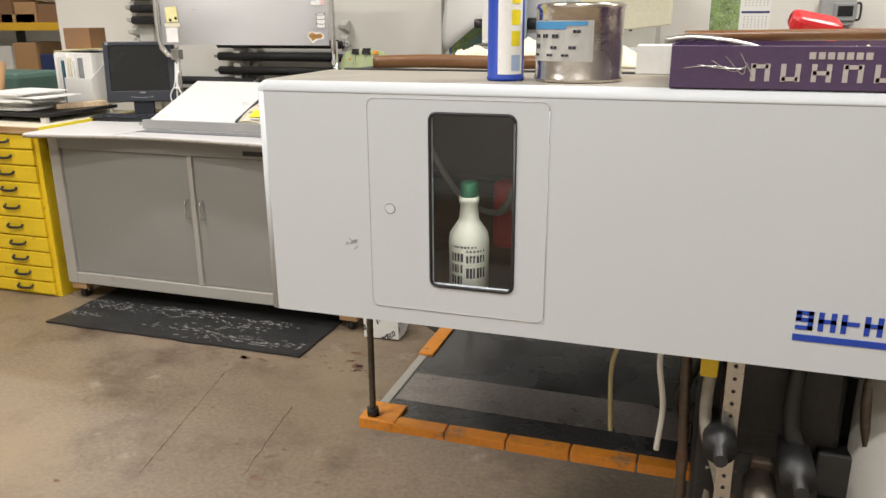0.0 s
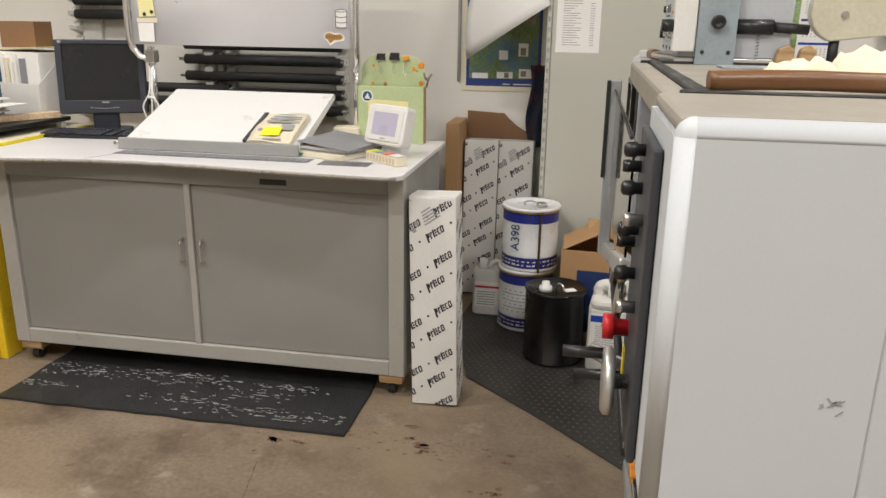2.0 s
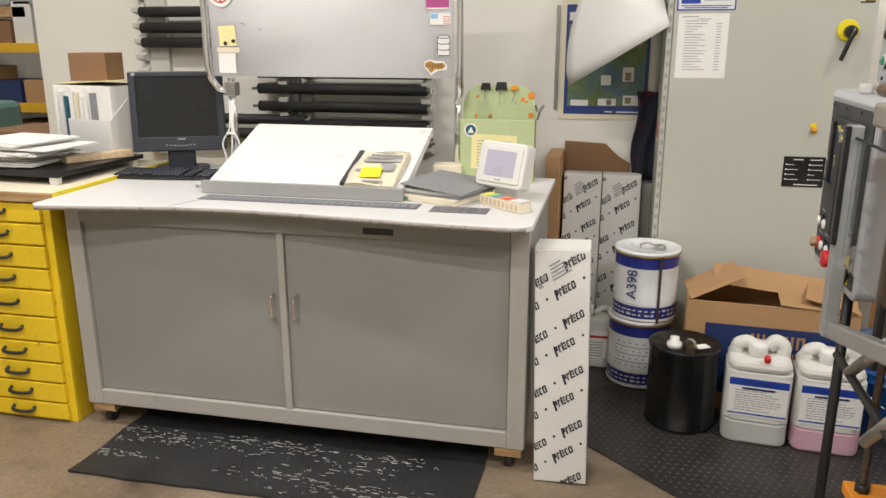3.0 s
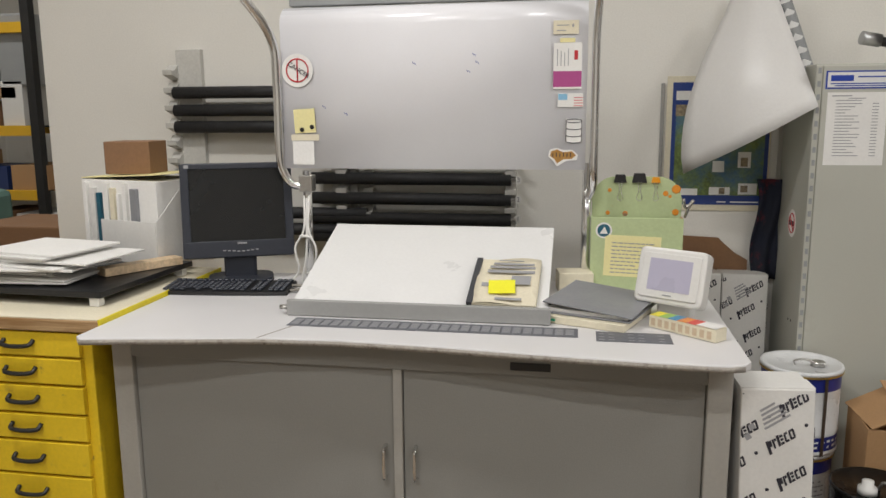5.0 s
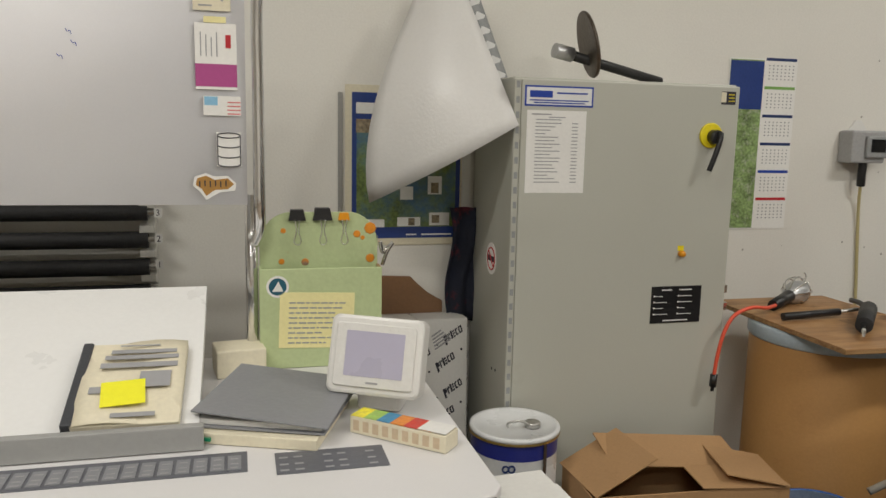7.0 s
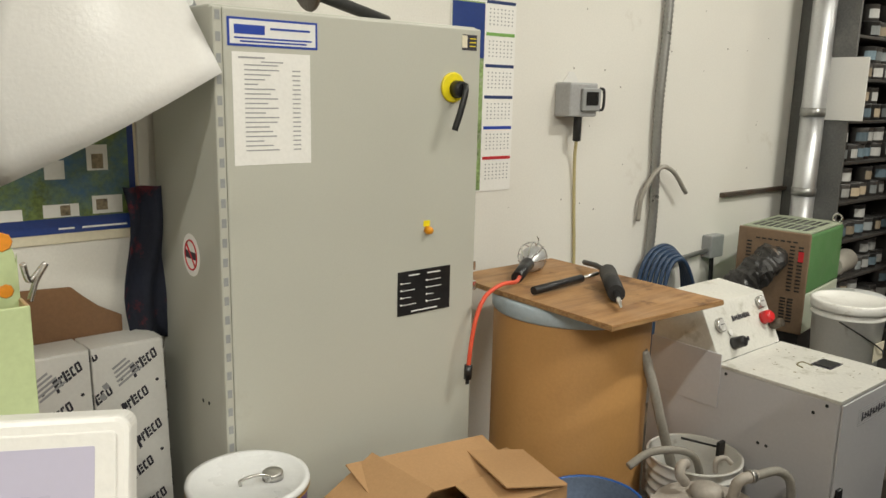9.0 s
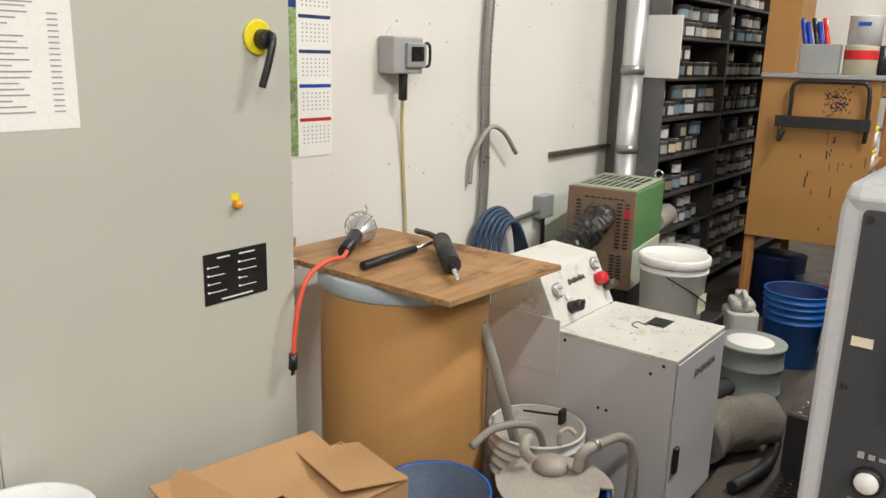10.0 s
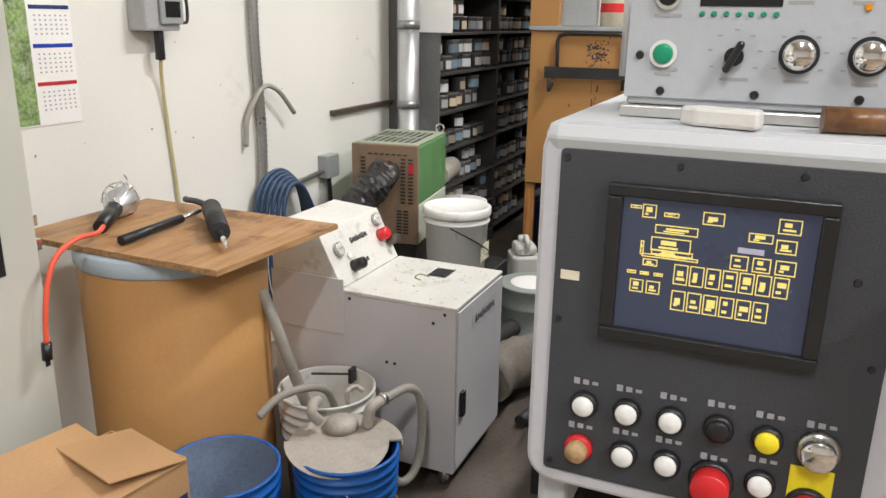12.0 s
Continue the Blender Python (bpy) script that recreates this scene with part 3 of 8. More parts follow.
for i, (x, y, z) in enumerate(((0.09, 1.42, 0.80), (0.17, 1.40, 0.70), (0.22, 1.39, 0.78), (0.28, 1.38, 0.66))):
    part("roller_end", lathe([(0.03, 0), (0.03, 0.10), (0.012, 0.10), (0.012, 0.14)], (x, y, z), 16, pose(0, 0, 0, 90)), (DARK, RUSTY)[i % 2], press)
for i in range(4):
    part("chain", tube([(0.02 + 0.05 * i, 1.44, 0.97), (0.03 + 0.05 * i, 1.43, 0.6), (0.02 + 0.055 * i, 1.43, 0.1)], 0.010, 8, 12, 0.3), (RUSTY, HOSE_GREY)[i % 2], press)
part("loose_strap", tube([(-0.02, 1.45, 0.99), (-0.028, 1.45, 0.9), (-0.016, 1.46, 0.80), (-0.022, 1.46, 0.70)], 0.006), PAPER, press, "pale webbing strap hanging down")
part("loose_hose", tube([(-0.13, 1.50, 0.99), (-0.11, 1.50, 0.93), (-0.125, 1.51, 0.84), (-0.12, 1.51, 0.70)], 0.005), CORD, press)
part("hook", tube([(0.08, 1.5, 0.99), (0.05, 1.49, 0.9), (0.01, 1.48, 0.80), (0.035, 1.47, 0.76)], 0.008), DARK, press)
part("bracket", slab(0.045, 0.075, 1.36, 1.40, 0.92, 0.99, 0.003), YELLOW, press)
rnd = random.Random(14)
for i in range(12):
    x, z, w = rnd.uniform(0.06, 0.62), rnd.uniform(0.25, 0.95), rnd.uniform(0.03, 0.11)
    part("machine_block", slab(x, x + w, 1.39 + rnd.uniform(0, 0.03), 1.47, z, z + rnd.uniform(0.03, 0.12), 0.005), rnd.choice((DARK, RUSTY, DARK, CHARCOAL)), press)
for i in range(7):
    x, z = rnd.uniform(0.06, 0.6), rnd.uniform(0.5, 0.95)
    part("grease_pipe", tube([(x, 1.40, 0.99), (x + rnd.uniform(-0.03, 0.03), 1.38, z), (x + rnd.uniform(0, 0.08), 1.385, z - 0.2), (x + rnd.uniform(0, 0.12), 1.40, 0.05)], rnd.uniform(0.006, 0.016), 8), rnd.choice((HOSE_GREY, DARK, RUSTY, DARK)), press)
bm = bmesh.new()
for k in range(30):
    lathe_into(bm, [(0.004, 0), (0.003, 0.001)], (0.105, 1.3675, 0.22 + 0.025 * k), 8, pose(0, 0, 0, 90))
strip = part("perforated_bar", slab(0.09, 0.12, 1.368, 1.376, 0.18, 0.98, 0.001), STEEL, press)
part("bar_holes", bm, BLACK, strip)
# machinery seen through the end: bars and shafts
for z, y0, y1, r in ((1.12, 1.6, 2.56, 0.025), (0.95, 1.6, 2.56, 0.03), (1.28, 1.6, 2.56, 0.018)):
    part("cross_shaft", rod((-0.30, y0, z), (-0.30, y1, z), r), STEEL, press)
part("back_plate", slab(-0.10, -0.05, 1.62, 2.54, 0.95, 1.40, 0.004), CHARCOAL, press)

# knobs on the near end of the guard
knob_plate = part("knob_plate", slab(PX0 - 0.012, PX0 - 0.001, 1.36, 1.575, 0.995, 1.395, 0.004), CHARCOAL, press, "dark grey plate of knobs")
for i, z in enumerate((1.375, 1.325, 1.27, 1.21)):
    part("knob", lathe([(0.008, 0), (0.008, 0.010), (0.0105, 0.012), (0.0095, 0.024), (0.005, 0.027)], (PX0 - 0.012, 1.48, z), 18, pose(0, 0, 0, 0, -90, 0)), BLACK, knob_plate)
    part("knob", lathe([(0.008, 0), (0.008, 0.014), (0.0095, 0.016), (0.008, 0.024)], (PX0 - 0.012, 1.53 - 0.10 * (i % 2), z - 0.03), 18, pose(0, 0, 0, 0, -90, 0)), (BLACK, STEEL)[i % 2], knob_plate)
part("handwheel", lathe([(0.01, 0), (0.01, 0.018), (0.04, 0.018), (0.046, 0.022), (0.046, 0.030), (0.04, 0.034), (0.0, 0.034)], (PX0 - 0.012, 1.44, 1.07), 28, pose(0, 0, 0, 0, -90, 0)), ALU, knob_plate, "aluminium handwheel")
part("wheel_grip", rod((PX0 - 0.044, 1.47, 1.095), (PX0 - 0.10, 1.47, 1.095), 0.008), BLACK, knob_plate)
part("red_push", lathe([(0.012, 0), (0.012, 0.02), (0.018, 0.02), (0.018, 0.035)], (PX0 - 0.012, 1.51, 1.12), 16, pose(0, 0, 0, 0, -90, 0)), RED, knob_plate)
part("grip_lever", rod((PX0 - 0.01, 1.58, 1.015), (PX0 - 0.08, 1.60, 1.0), 0.009), BLACK, knob_plate)
part("lever_arm", rod((PX0 - 0.01, 1.58, 1.03), (PX0 - 0.06, 1.60, 1.045), 0.012), CHROME, knob_plate)
part("warning_label", slab(PX0 - 0.014, PX0 - 0.012, 1.53, 1.56, 1.03, 1.075, 0), YELLOW_PL, knob_plate)

# clear swing guard at the delivery end
swing = part("swing_guard", slab(-0.797, -0.793, 1.66, 2.52, 1.10, 1.36, 0), GUARD, press, "clear acrylic swing guard")
swing.visible_shadow = False
part("guard_frame", rod((-0.80, 1.66, 1.365), (-0.80, 2.54, 1.365), 0.003), DARK, press)
part("guard_post", slab(-0.815, -0.785, 2.52, 2.55, 0.93, 1.39, 0.003), PRESS_GREY, press)
part("hinge_block", slab(-0.82, -0.79, 2.55, 2.585, 1.15, 1.35, 0.003), BLACK, press)
part("sensor_strip", slab(-0.822, -0.812, 2.515, 2.535, 1.14, 1.39, 0.001), BLACK, press)
part("guard_arm", box((0.03, 0.95, 0.035), (-0.79, 2.10, 1.05), 0.004, pose(0, 0, 0, -14, 0, 0)), ALU, press, "slanting aluminium arm")
part("slant_brace", rod((-0.77, 2.45, 0.88), (-0.77, 2.25, 1.03), 0.012), ALU, press)
part("slant_brace", rod((-0.77, 2.30, 0.80), (-0.77, 2.10, 0.98), 0.012), ALU, press)
part("brace_bar", rod((-0.77, 1.62, 0.86), (-0.77, 2.55, 0.88), 0.009), DARK, press)


# the control unit at the far corner of the delivery end
unit = thing("control_console", "pale grey rimmed press control console with a touch screen", "control console")
part("casing", prism(rounded(0.40, 0.455, 0.035), 0, 0.16, 0.006, pose(-0.575, 2.802, 1.209, 90, 0, -90)), CONSOLE, unit, "pale grey rounded casing")
part("control_face", prism(rounded(0.35, 0.404, 0.006), 0, 0.003, 0.0008, pose(-0.7352, 2.803, 1.205, 90, 0, -90)), CHARCOAL, unit, "charcoal control face")


def on_panel(u, v, out=0.0):
    """A place on the panel's face: u metres from its left edge, v below a line near its top."""
    return (-0.739 - out, 2.978 - u, 1.385 - v)


def panel_box(u0, v0, u1, v1, out=0.0, thick=0.001, bevel=0.0):
    a, b = on_panel(u0, v0, out), on_panel(u1, v1, out)
    return slab(a[0] - thick, a[0], b[1], a[1], b[2], a[2], bevel)


bezel = bmesh.new()
for u0, v0, u1, v1 in ((0.058, 0.010, 0.287, 0.024), (0.058, 0.176, 0.287, 0.190), (0.058, 0.024, 0.074, 0.176), (0.271, 0.024, 0.287, 0.176)):
    a, b = on_panel(u0, v0), on_panel(u1, v1)
    box_into(bezel, (0.012, a[1] - b[1], a[2] - b[2]), (a[0] - 0.006, (a[1] + b[1]) / 2, (a[2] + b[2]) / 2), 0.002)
part("screen_bezel", bezel, BLACK, unit)
display = part("touch_screen", panel_box(0.0735, 0.0235, 0.2715, 0.1765, 0, 0.003), PANEL_SCREEN, unit, "dark blue touch screen")
ICONS = [(0.082, 0.033, 0.012, 0.004), (0.095, 0.031, 0.015, 0.015), (0.118, 0.038, 0.016, 0.005), (0.158, 0.033, 0.022, 0.014), (0.232, 0.032, 0.022, 0.016),
         (0.110, 0.052, 0.045, 0.010), (0.107, 0.066, 0.042, 0.016), (0.096, 0.072, 0.004, 0.016), (0.098, 0.086, 0.06, 0.004), (0.108, 0.080, 0.044, 0.006), (0.205, 0.050, 0.024, 0.010), (0.232, 0.054, 0.020, 0.015),
         (0.190, 0.076, 0.018, 0.016), (0.212, 0.076, 0.018, 0.016), (0.234, 0.076, 0.020, 0.016), (0.100, 0.092, 0.016, 0.008), (0.084, 0.107, 0.010, 0.004), (0.098, 0.107, 0.010, 0.004), (0.113, 0.107, 0.010, 0.004),
         (0.088, 0.117, 0.015, 0.015), (0.106, 0.117, 0.015, 0.015)]
rnd = random.Random(9)
for u, v, w, h in ICONS + [(0.134 + 0.0168 * i, 0.094, 0.015, 0.023) for i in range(7)] + [(0.134 + 0.0168 * i, 0.124, 0.015, 0.023) for i in range(6)]:
    bm = bmesh.new()
    for uu, vv, ww, hh in ((u, v, w, 0.0012), (u, v + h - 0.0012, w, 0.0012), (u, v, 0.0012, h), (u + w - 0.0012, v, 0.0012, h), (u + w * 0.25, v + h * rnd.uniform(0.2, 0.4), w * rnd.uniform(0.3, 0.6), h * rnd.uniform(0.15, 0.4)),
                           (u + w * 0.2, v + h * 0.65, w * rnd.uniform(0.2, 0.6), h * 0.14)):
        a = on_panel(uu + ww / 2, vv + hh / 2, 0.0032)
        box_into(bm, (0.0006, ww, hh), a)
    part("screen_icon", bm, SCREEN_YELLOW, display)
part("screen_readout", panel_box(0.196, 0.067, 0.222, 0.073, 0.0032, 0.0006), DEVICE_SCREEN, display)
WEST = pose(0, 0, 0, 0, -90, 0)


def push_button(u, v, cap, r=0.0125, deep=0.012, ring=BLACK):
    b = part("push_button", lathe([(r + 0.004, 0), (r + 0.004, 0.006), (r + 0.001, 0.009)], on_panel(u, v), 24, WEST), ring, unit)
    part("button_cap", lathe([(r, 0), (r, deep), (r - 0.002, deep + 0.002), (0.0, deep + 0.0025)], on_panel(u, v), 24, WEST), cap, b)
    bm = bmesh.new()
    for k in range(3):
        box_into(bm, (0.0006, 0.007, 0.008 - 0.002 * k), on_panel(u - 0.011 + 0.011 * k, v - 0.028, 0.0003))
    part("button_symbol", bm, INK_GREY, b)


for u, v, c in ((0.047, 0.283, WHITE_BUTTON), (0.098, 0.282, WHITE_BUTTON), (0.148, 0.281, WHITE_BUTTON), (0.200, 0.279, BLACK), (0.251, 0.281, YELLOW_PL), (0.098, 0.338, WHITE_BUTTON), (0.148, 0.337, WHITE_BUTTON), (0.250, 0.336, WHITE_BUTTON)):
    push_button(u, v, c)
push_button(0.044, 0.342, BLOCK_WOOD, 0.013, 0.02, RED)
push_button(0.199, 0.346, RED, 0.021, 0.028)
push_button(0.302, 0.281, CHROME, 0.018, 0.02, STEEL)
part("stop_plate", panel_box(0.278, 0.305, 0.322, 0.375, 0, 0.001), YELLOW_PL, unit, "yellow plate behind the stop button")
push_button(0.300, 0.352, RED, 0.019, 0.026)
part("small_label", panel_box(0.008, 0.119, 0.030, 0.130, 0, 0.0008), PAPER_OLD, unit)
for u, v in ((0.008, -0.012), (0.13, -0.012), (0.25, -0.012), (0.338, -0.012), (0.008, 0.18), (0.338, 0.18), (0.008, 0.37), (0.312, 0.09)):
    part("panel_screw", lathe([(0.004, 0), (0.003, 0.002)], on_panel(u, v), 12, WEST), DARK, unit)
part("leg", rod((-0.64, 2.97, 0.0), (-0.64, 2.97, 0.99), 0.014), DARK, unit)
part("floor_brace", slab(-0.66, -0.3, 2.6, 2.98, 0.0, 0.05, 0.01), PRESS_GREY, unit)

# the control box on top of the far casing
rack_box = thing("control_box", "white instrument box with knobs and indicator lamps", "control box", pose(-0.66, 2.926, 1.452))
part("box_body", slab(0.004, 0.26, -0.42, 0.0, 0, 0.20, 0.003), INSTRUMENT, rack_box)
part("front_panel", slab(0, 0.0035, -0.425, 0.003, 0.008, 0.20, 0.001), INSTRUMENT, rack_box)
part("base_rail", slab(-0.006, 0.28, -0.425, 0.006, -0.014, -0.001, 0.002), ALU, rack_box)


def box_knob(y, z, mat, r, deep, ring=None):
    k = part("knob", lathe([(r, 0), (r, deep * 0.8), (r * 0.85, deep), (0, deep)], (-0.001, y, z), 24, WEST), mat, rack_box)
    if ring:
        part("knob_ring", lathe([(r + 0.004, 0), (r + 0.004, 0.004)], (0, y, z), 24, WEST), ring, k)


box_knob(-0.038, 0.057, GREEN_BUTTON, 0.011, 0.006, DEVICE)
box_knob(-0.038, 0.118, BLACK, 0.010, 0.008, CHROME)
for y in (-0.177, -0.243, -0.31):
    box_knob(y, 0.060, CHROME, 0.016, 0.016, BLACK)
sw = part("selector_switch", lathe([(0.010, 0), (0.010, 0.008)], (0, -0.113, 0.056), 20, WEST), BLACK, rack_box)
part("pointer", box((0.016, 0.008, 0.036), (-0.012, -0.113, 0.056), 0.003, pose(0, 0, 0, 25, 0, 0)), BLACK, sw)
part("display_window", slab(-0.001, 0.001, -0.155, -0.072, 0.108, 0.130, 0), SCREEN_OFF, rack_box)
for i in range(7):
    part("indicator_lamp", lathe([(0.0032, 0), (0.002, 0.003)], (0, -0.075 - 0.0125 * i, 0.100), 10, WEST), GREEN_BUTTON, rack_box)
part("amber_lamp", lathe([(0.004, 0), (0.003, 0.004)], (0, -0.235, 0.108), 12, WEST), ORANGE_PL, rack_box)
for y, z, w in ((-0.025, 0.040, 0.03), (-0.03, 0.035, 0.018), (-0.1, 0.032, 0.03), (-0.165, 0.032, 0.025), (-0.23, 0.032, 0.025), (-0.024, 0.098, 0.03), (-0.16, 0.112, 0.025), (-0.22, 0.112, 0.02)):
    part("printed_word", box((0.0006, w, 0.0035), (-0.0003, y - w / 2, z), 0), INK_GREY, rack_box)
for c in (-0.113, -0.177, -0.243):
    for a in range(-120, 130, 40):
        part("dial_mark", box((0.0006, 0.005, 0.002), (-0.0003, c - 0.026 * math.sin(radians(a)), 0.058 + 0.026 * math.cos(radians(a))), 0), INK_GREY, rack_box)
for y, z in ((-0.038, 0.016), (-0.138, 0.016), (-0.24, 0.016), (-0.34, 0.016), (-0.012, 0.055)):
    part("panel_screw", lathe([(0.005, 0), (0.004, 0.003)], (0, y, z), 12, WEST), BLACK, rack_box)
part("side_lug", rod((0.01, 0.006, 0.03), (0.01, 0.006, 0.17), 0.006), GALV, rack_box)
solid("foil_sachet", prism([(-0.035, -0.012), (0.03, -0.014), (0.05, 0.0), (0.03, 0.012), (-0.035, 0.014)], 0, 0.02, 0.004), BOX_WHITE, "crumpled white sachet with red print on the casing", "sachet", pose(-0.715, 2.81, 1.438, 0, 0, 80))
solid("roller_sleeve", rod((0, -0.04, 0.014), (0, 0.04, 0.014), 0.0135), HANDLE_WOOD, "brown roller sleeve lying on the casing", "roller", pose(-0.70, 2.68, 1.437, 0, 0, 8))

# ---- the pile board under the delivery ----
pile = thing("pile_board", "orange-edged steel pile board hanging from threaded rods", "pile board")
part("plate", slab(-0.70, 0.10, 1.60, 2.50, 0.575, 0.59, 0.002), BOARD_METAL, pile, "scratched dark steel plate")
# a paler, smoother band along the plate
part("bright_band", slab(-0.69, 0.05, 1.70, 1.86, 0.590, 0.5912, 0), material("pale_band_steel", (0.33, 0.30, 0.28), 0.35, metal=0.7, vary=0.35, scale=5), pile, "paler band across the plate")
for i in range(5):
    part("edge_bar", slab(-0.66 + 0.15 * i, -0.66 + 0.15 * i + 0.146, 1.565, 1.605, 0.572, 0.597, 0.003), ORANGE, pile)
part("edge_bar", slab(-0.735, -0.64, 1.565, 1.66, 0.571, 0.599, 0.003), ORANGE, pile)
part("edge_bar", slab(-0.725, -0.68, 1.98, 2.22, 0.572, 0.597, 0.003), ORANGE, pile)
part("edge_bar", slab(-0.735, -0.55, 2.42, 2.50, 0.571, 0.599, 0.003), ORANGE, pile)
part("bare_edge", slab(-0.722, -0.695, 1.66, 1.98, 0.572, 0.592, 0.002), STEEL, pile)
part("bare_edge", slab(-0.722, -0.695, 2.22, 2.42, 0.572, 0.592, 0.002), STEEL, pile)
for x, y in ((-0.706, 1.59), (-0.706, 2.46)):
    part("hanging_rod", tube([(x, y, 0.575 + 0.01 * k) for k in range(60)], 0.0075, 8, 0, 0.12), RUSTY, pile)
    part("nut", lathe([(0.016, 0), (0.016, 0.02)], (x, y, 0.598), 6), DARK, pile)

# ---- things on the press ----
can = thing("solvent_can", "shiny tin can with a white and blue label on the press", "tin can", pose(-0.205, 1.40, 1.44))
part("can_body", lathe([(0.074, 0), (0.077, 0.003), (0.077, 0.007), (0.075, 0.010), (0.075, 0.118), (0.078, 0.122), (0.078, 0.128), (0.072, 0.131), (0.06, 0.128)], sides=40), TIN, can)
bm = bmesh.new()
for a in range(-70, 22, 6):
    p0, p1 = [(0.0762 * math.sin(radians(q)), -0.0762 * math.cos(radians(q))) for q in (a, a + 6)]
    bm.faces.new([bm.verts.new((*p0, 0.036)), bm.verts.new((*p1, 0.036)), bm.verts.new((*p1, 0.102)), bm.verts.new((*p0, 0.102))])
bmesh.ops.solidify(bm, geom=list(bm.faces), thickness=0.0005)
part("paper_label", bm, PAPER, can)
bm = bmesh.new()
for a0, a1, z0, z1 in ((-69, -10, 0.088, 0.1005), (-30, 18, 0.094, 0.1005)):
    for a in range(a0, a1, 6):
        p0, p1 = [(0.0769 * math.sin(radians(q)), -0.0769 * math.cos(radians(q))) for q in (a, a + 6)]
        bm.faces.new([bm.verts.new((*p0, z0)), bm.verts.new((*p1, z0)), bm.verts.new((*p1, z1)), bm.verts.new((*p0, z1))])
part("label_band", bm, material("label_sky_blue", (0.07, 0.28, 0.55), 0.5), can)
bm = bmesh.new()
for a, z, h in ((-60, 0.074, 0.006), (-44, 0.074, 0.006), (-28, 0.074, 0.006), (-60, 0.056, 0.008), (-30, 0.056, 0.005), (-5, 0.056, 0.005), (-62, 0.044, 0.004), (-36, 0.044, 0.004), (-14, 0.044, 0.004), (0, 0.082, 0.005)):
    for b in (a, a + 5):
        p0, p1 = [(0.0771 * math.sin(radians(q)), -0.0771 * math.cos(radians(q))) for q in (b, b + 4.5)]
        bm.faces.new([bm.verts.new((*p0, z)), bm.verts.new((*p1, z)), bm.verts.new((*p1, z + h)), bm.verts.new((*p0, z + h))])
part("label_print", bm, INK, can)
PALE_BLUE = material("pale_blue_label", (0.35, 0.45, 0.62), 0.5)
spray = thing("spray_can", "blue and white aerosol can standing on the press", "aerosol can", pose(-0.33, 1.375, 1.44))
part("can_body", lathe([(0.031, 0), (0.0335, 0.003), (0.0335, 0.006), (0.032, 0.008), (0.032, 0.17), (0.026, 0.19)], sides=28), INK_BLUE, spray)
for k, (a0, a1, z0, z1, mt) in enumerate(((-12, 72, 0.012, 0.165, PAPER), (30, 60, 0.06, 0.085, YELLOW_PL), (30, 60, 0.095, 0.12, YELLOW_PL), (30, 60, 0.13, 0.16, YELLOW_PL), (30, 60, 0.018, 0.045, PALE_BLUE))):
    bm = bmesh.new()
    for a in range(a0, a1, 6):
        p0, p1 = [((0.0324 + 0.0003 * k) * math.sin(radians(q)), -(0.0324 + 0.0003 * k) * math.cos(radians(q))) for q in (a, a + 6)]
        bm.faces.new([bm.verts.new((*p0, z0)), bm.verts.new((*p1, z0)), bm.verts.new((*p1, z1)), bm.verts.new((*p0, z1))])
    part("label_panel", bm, mt, spray)
part("nozzle", lathe([(0.012, 0.19), (0.010, 0.21), (0.006, 0.212)], sides=14), WHITE_BUTTON, spray)

hammer = thing("mallet", "worn wooden-handled hammer with a rounded steel head", "hammer", pose(-0.70, 1.655, 1.452, 0, 0, 6))
part("handle", tube([(0, 0, 0), (0.12, 0, 0.003), (0.26, 0, 0.001), (0.40, 0, 0.002)], 0.0145, 12), HANDLE_WOOD, hammer)
part("head", lathe([(0.012, -0.05), (0.024, -0.045), (0.024, -0.02), (0.017, -0.012), (0.017, 0.012), (0.024, 0.02), (0.024, 0.045), (0.012, 0.05)], (0.41, 0, 0.006), 20, pose(0, 0, 0, 90)), PRESS_GREY, hammer)


def crumple(w, d, h, seed, n=14):
    """A heap of loose cloth."""
    r = random.Random(seed)
    off = Vector((r.random() * 50, r.random() * 50, 0))
    grid = []
    for j in range(n + 1):
        row = []
        for i in range(n + 1):
            u, v = i / n * 2 - 1, j / n * 2 - 1
            k = noise.noise(Vector((u * 1.7, v * 1.7, 0)) + off)
            edge = max(0.0, 1 - max(abs(u), abs(v)) ** 3)
            z = h * edge * (0.55 + 0.6 * k + 0.35 * noise.noise(Vector((u * 4, v * 4, 3)) + off))
            row.append((w / 2 * (u + 0.16 * noise.noise(Vector((v * 2, u, 7)) + off)), d / 2 * (v + 0.16 * noise.noise(Vector((u * 2, v, 9)) + off)), max(z, 0.002)))
        grid.append(row)
    return sheet(grid, 0.002)


solid("rag", crumple(0.22, 0.16, 0.10, 4), RAG, "crumpled cream wiping cloth on the deck", "cloth", pose(-0.36, 1.90, 1.437), "rags")
solid("rag", crumple(0.13, 0.10, 0.06, 8), RAG, "crumpled cream wiping cloth on the deck", "cloth", pose(-0.52, 1.86, 1.437), "rags")
solid("rag", crumple(0.18, 0.12, 0.07, 12), RAG, "crumpled cream wiping cloth on the deck", "cloth", pose(-0.20, 1.86, 1.437), "rags")
solid("small_carton", slab(-0.03, 0.05, -0.03, 0.03, 0, 0.055, 0.002), BOX_WHITE, "small white carton on the deck", "box", pose(-0.09, 1.60, 1.44))
carton = thing("purple_carton", "purple paper carton with shiny tape, open top", "carton", pose(-0.045, 1.28, 1.441))
part("front", slab(0, 0.5, 0, 0.004, 0, 0.064, 0.001), PURPLE, carton)
part("side", slab(0, 0.004, 0.004, 0.27, 0, 0.066, 0.001), PURPLE, carton)
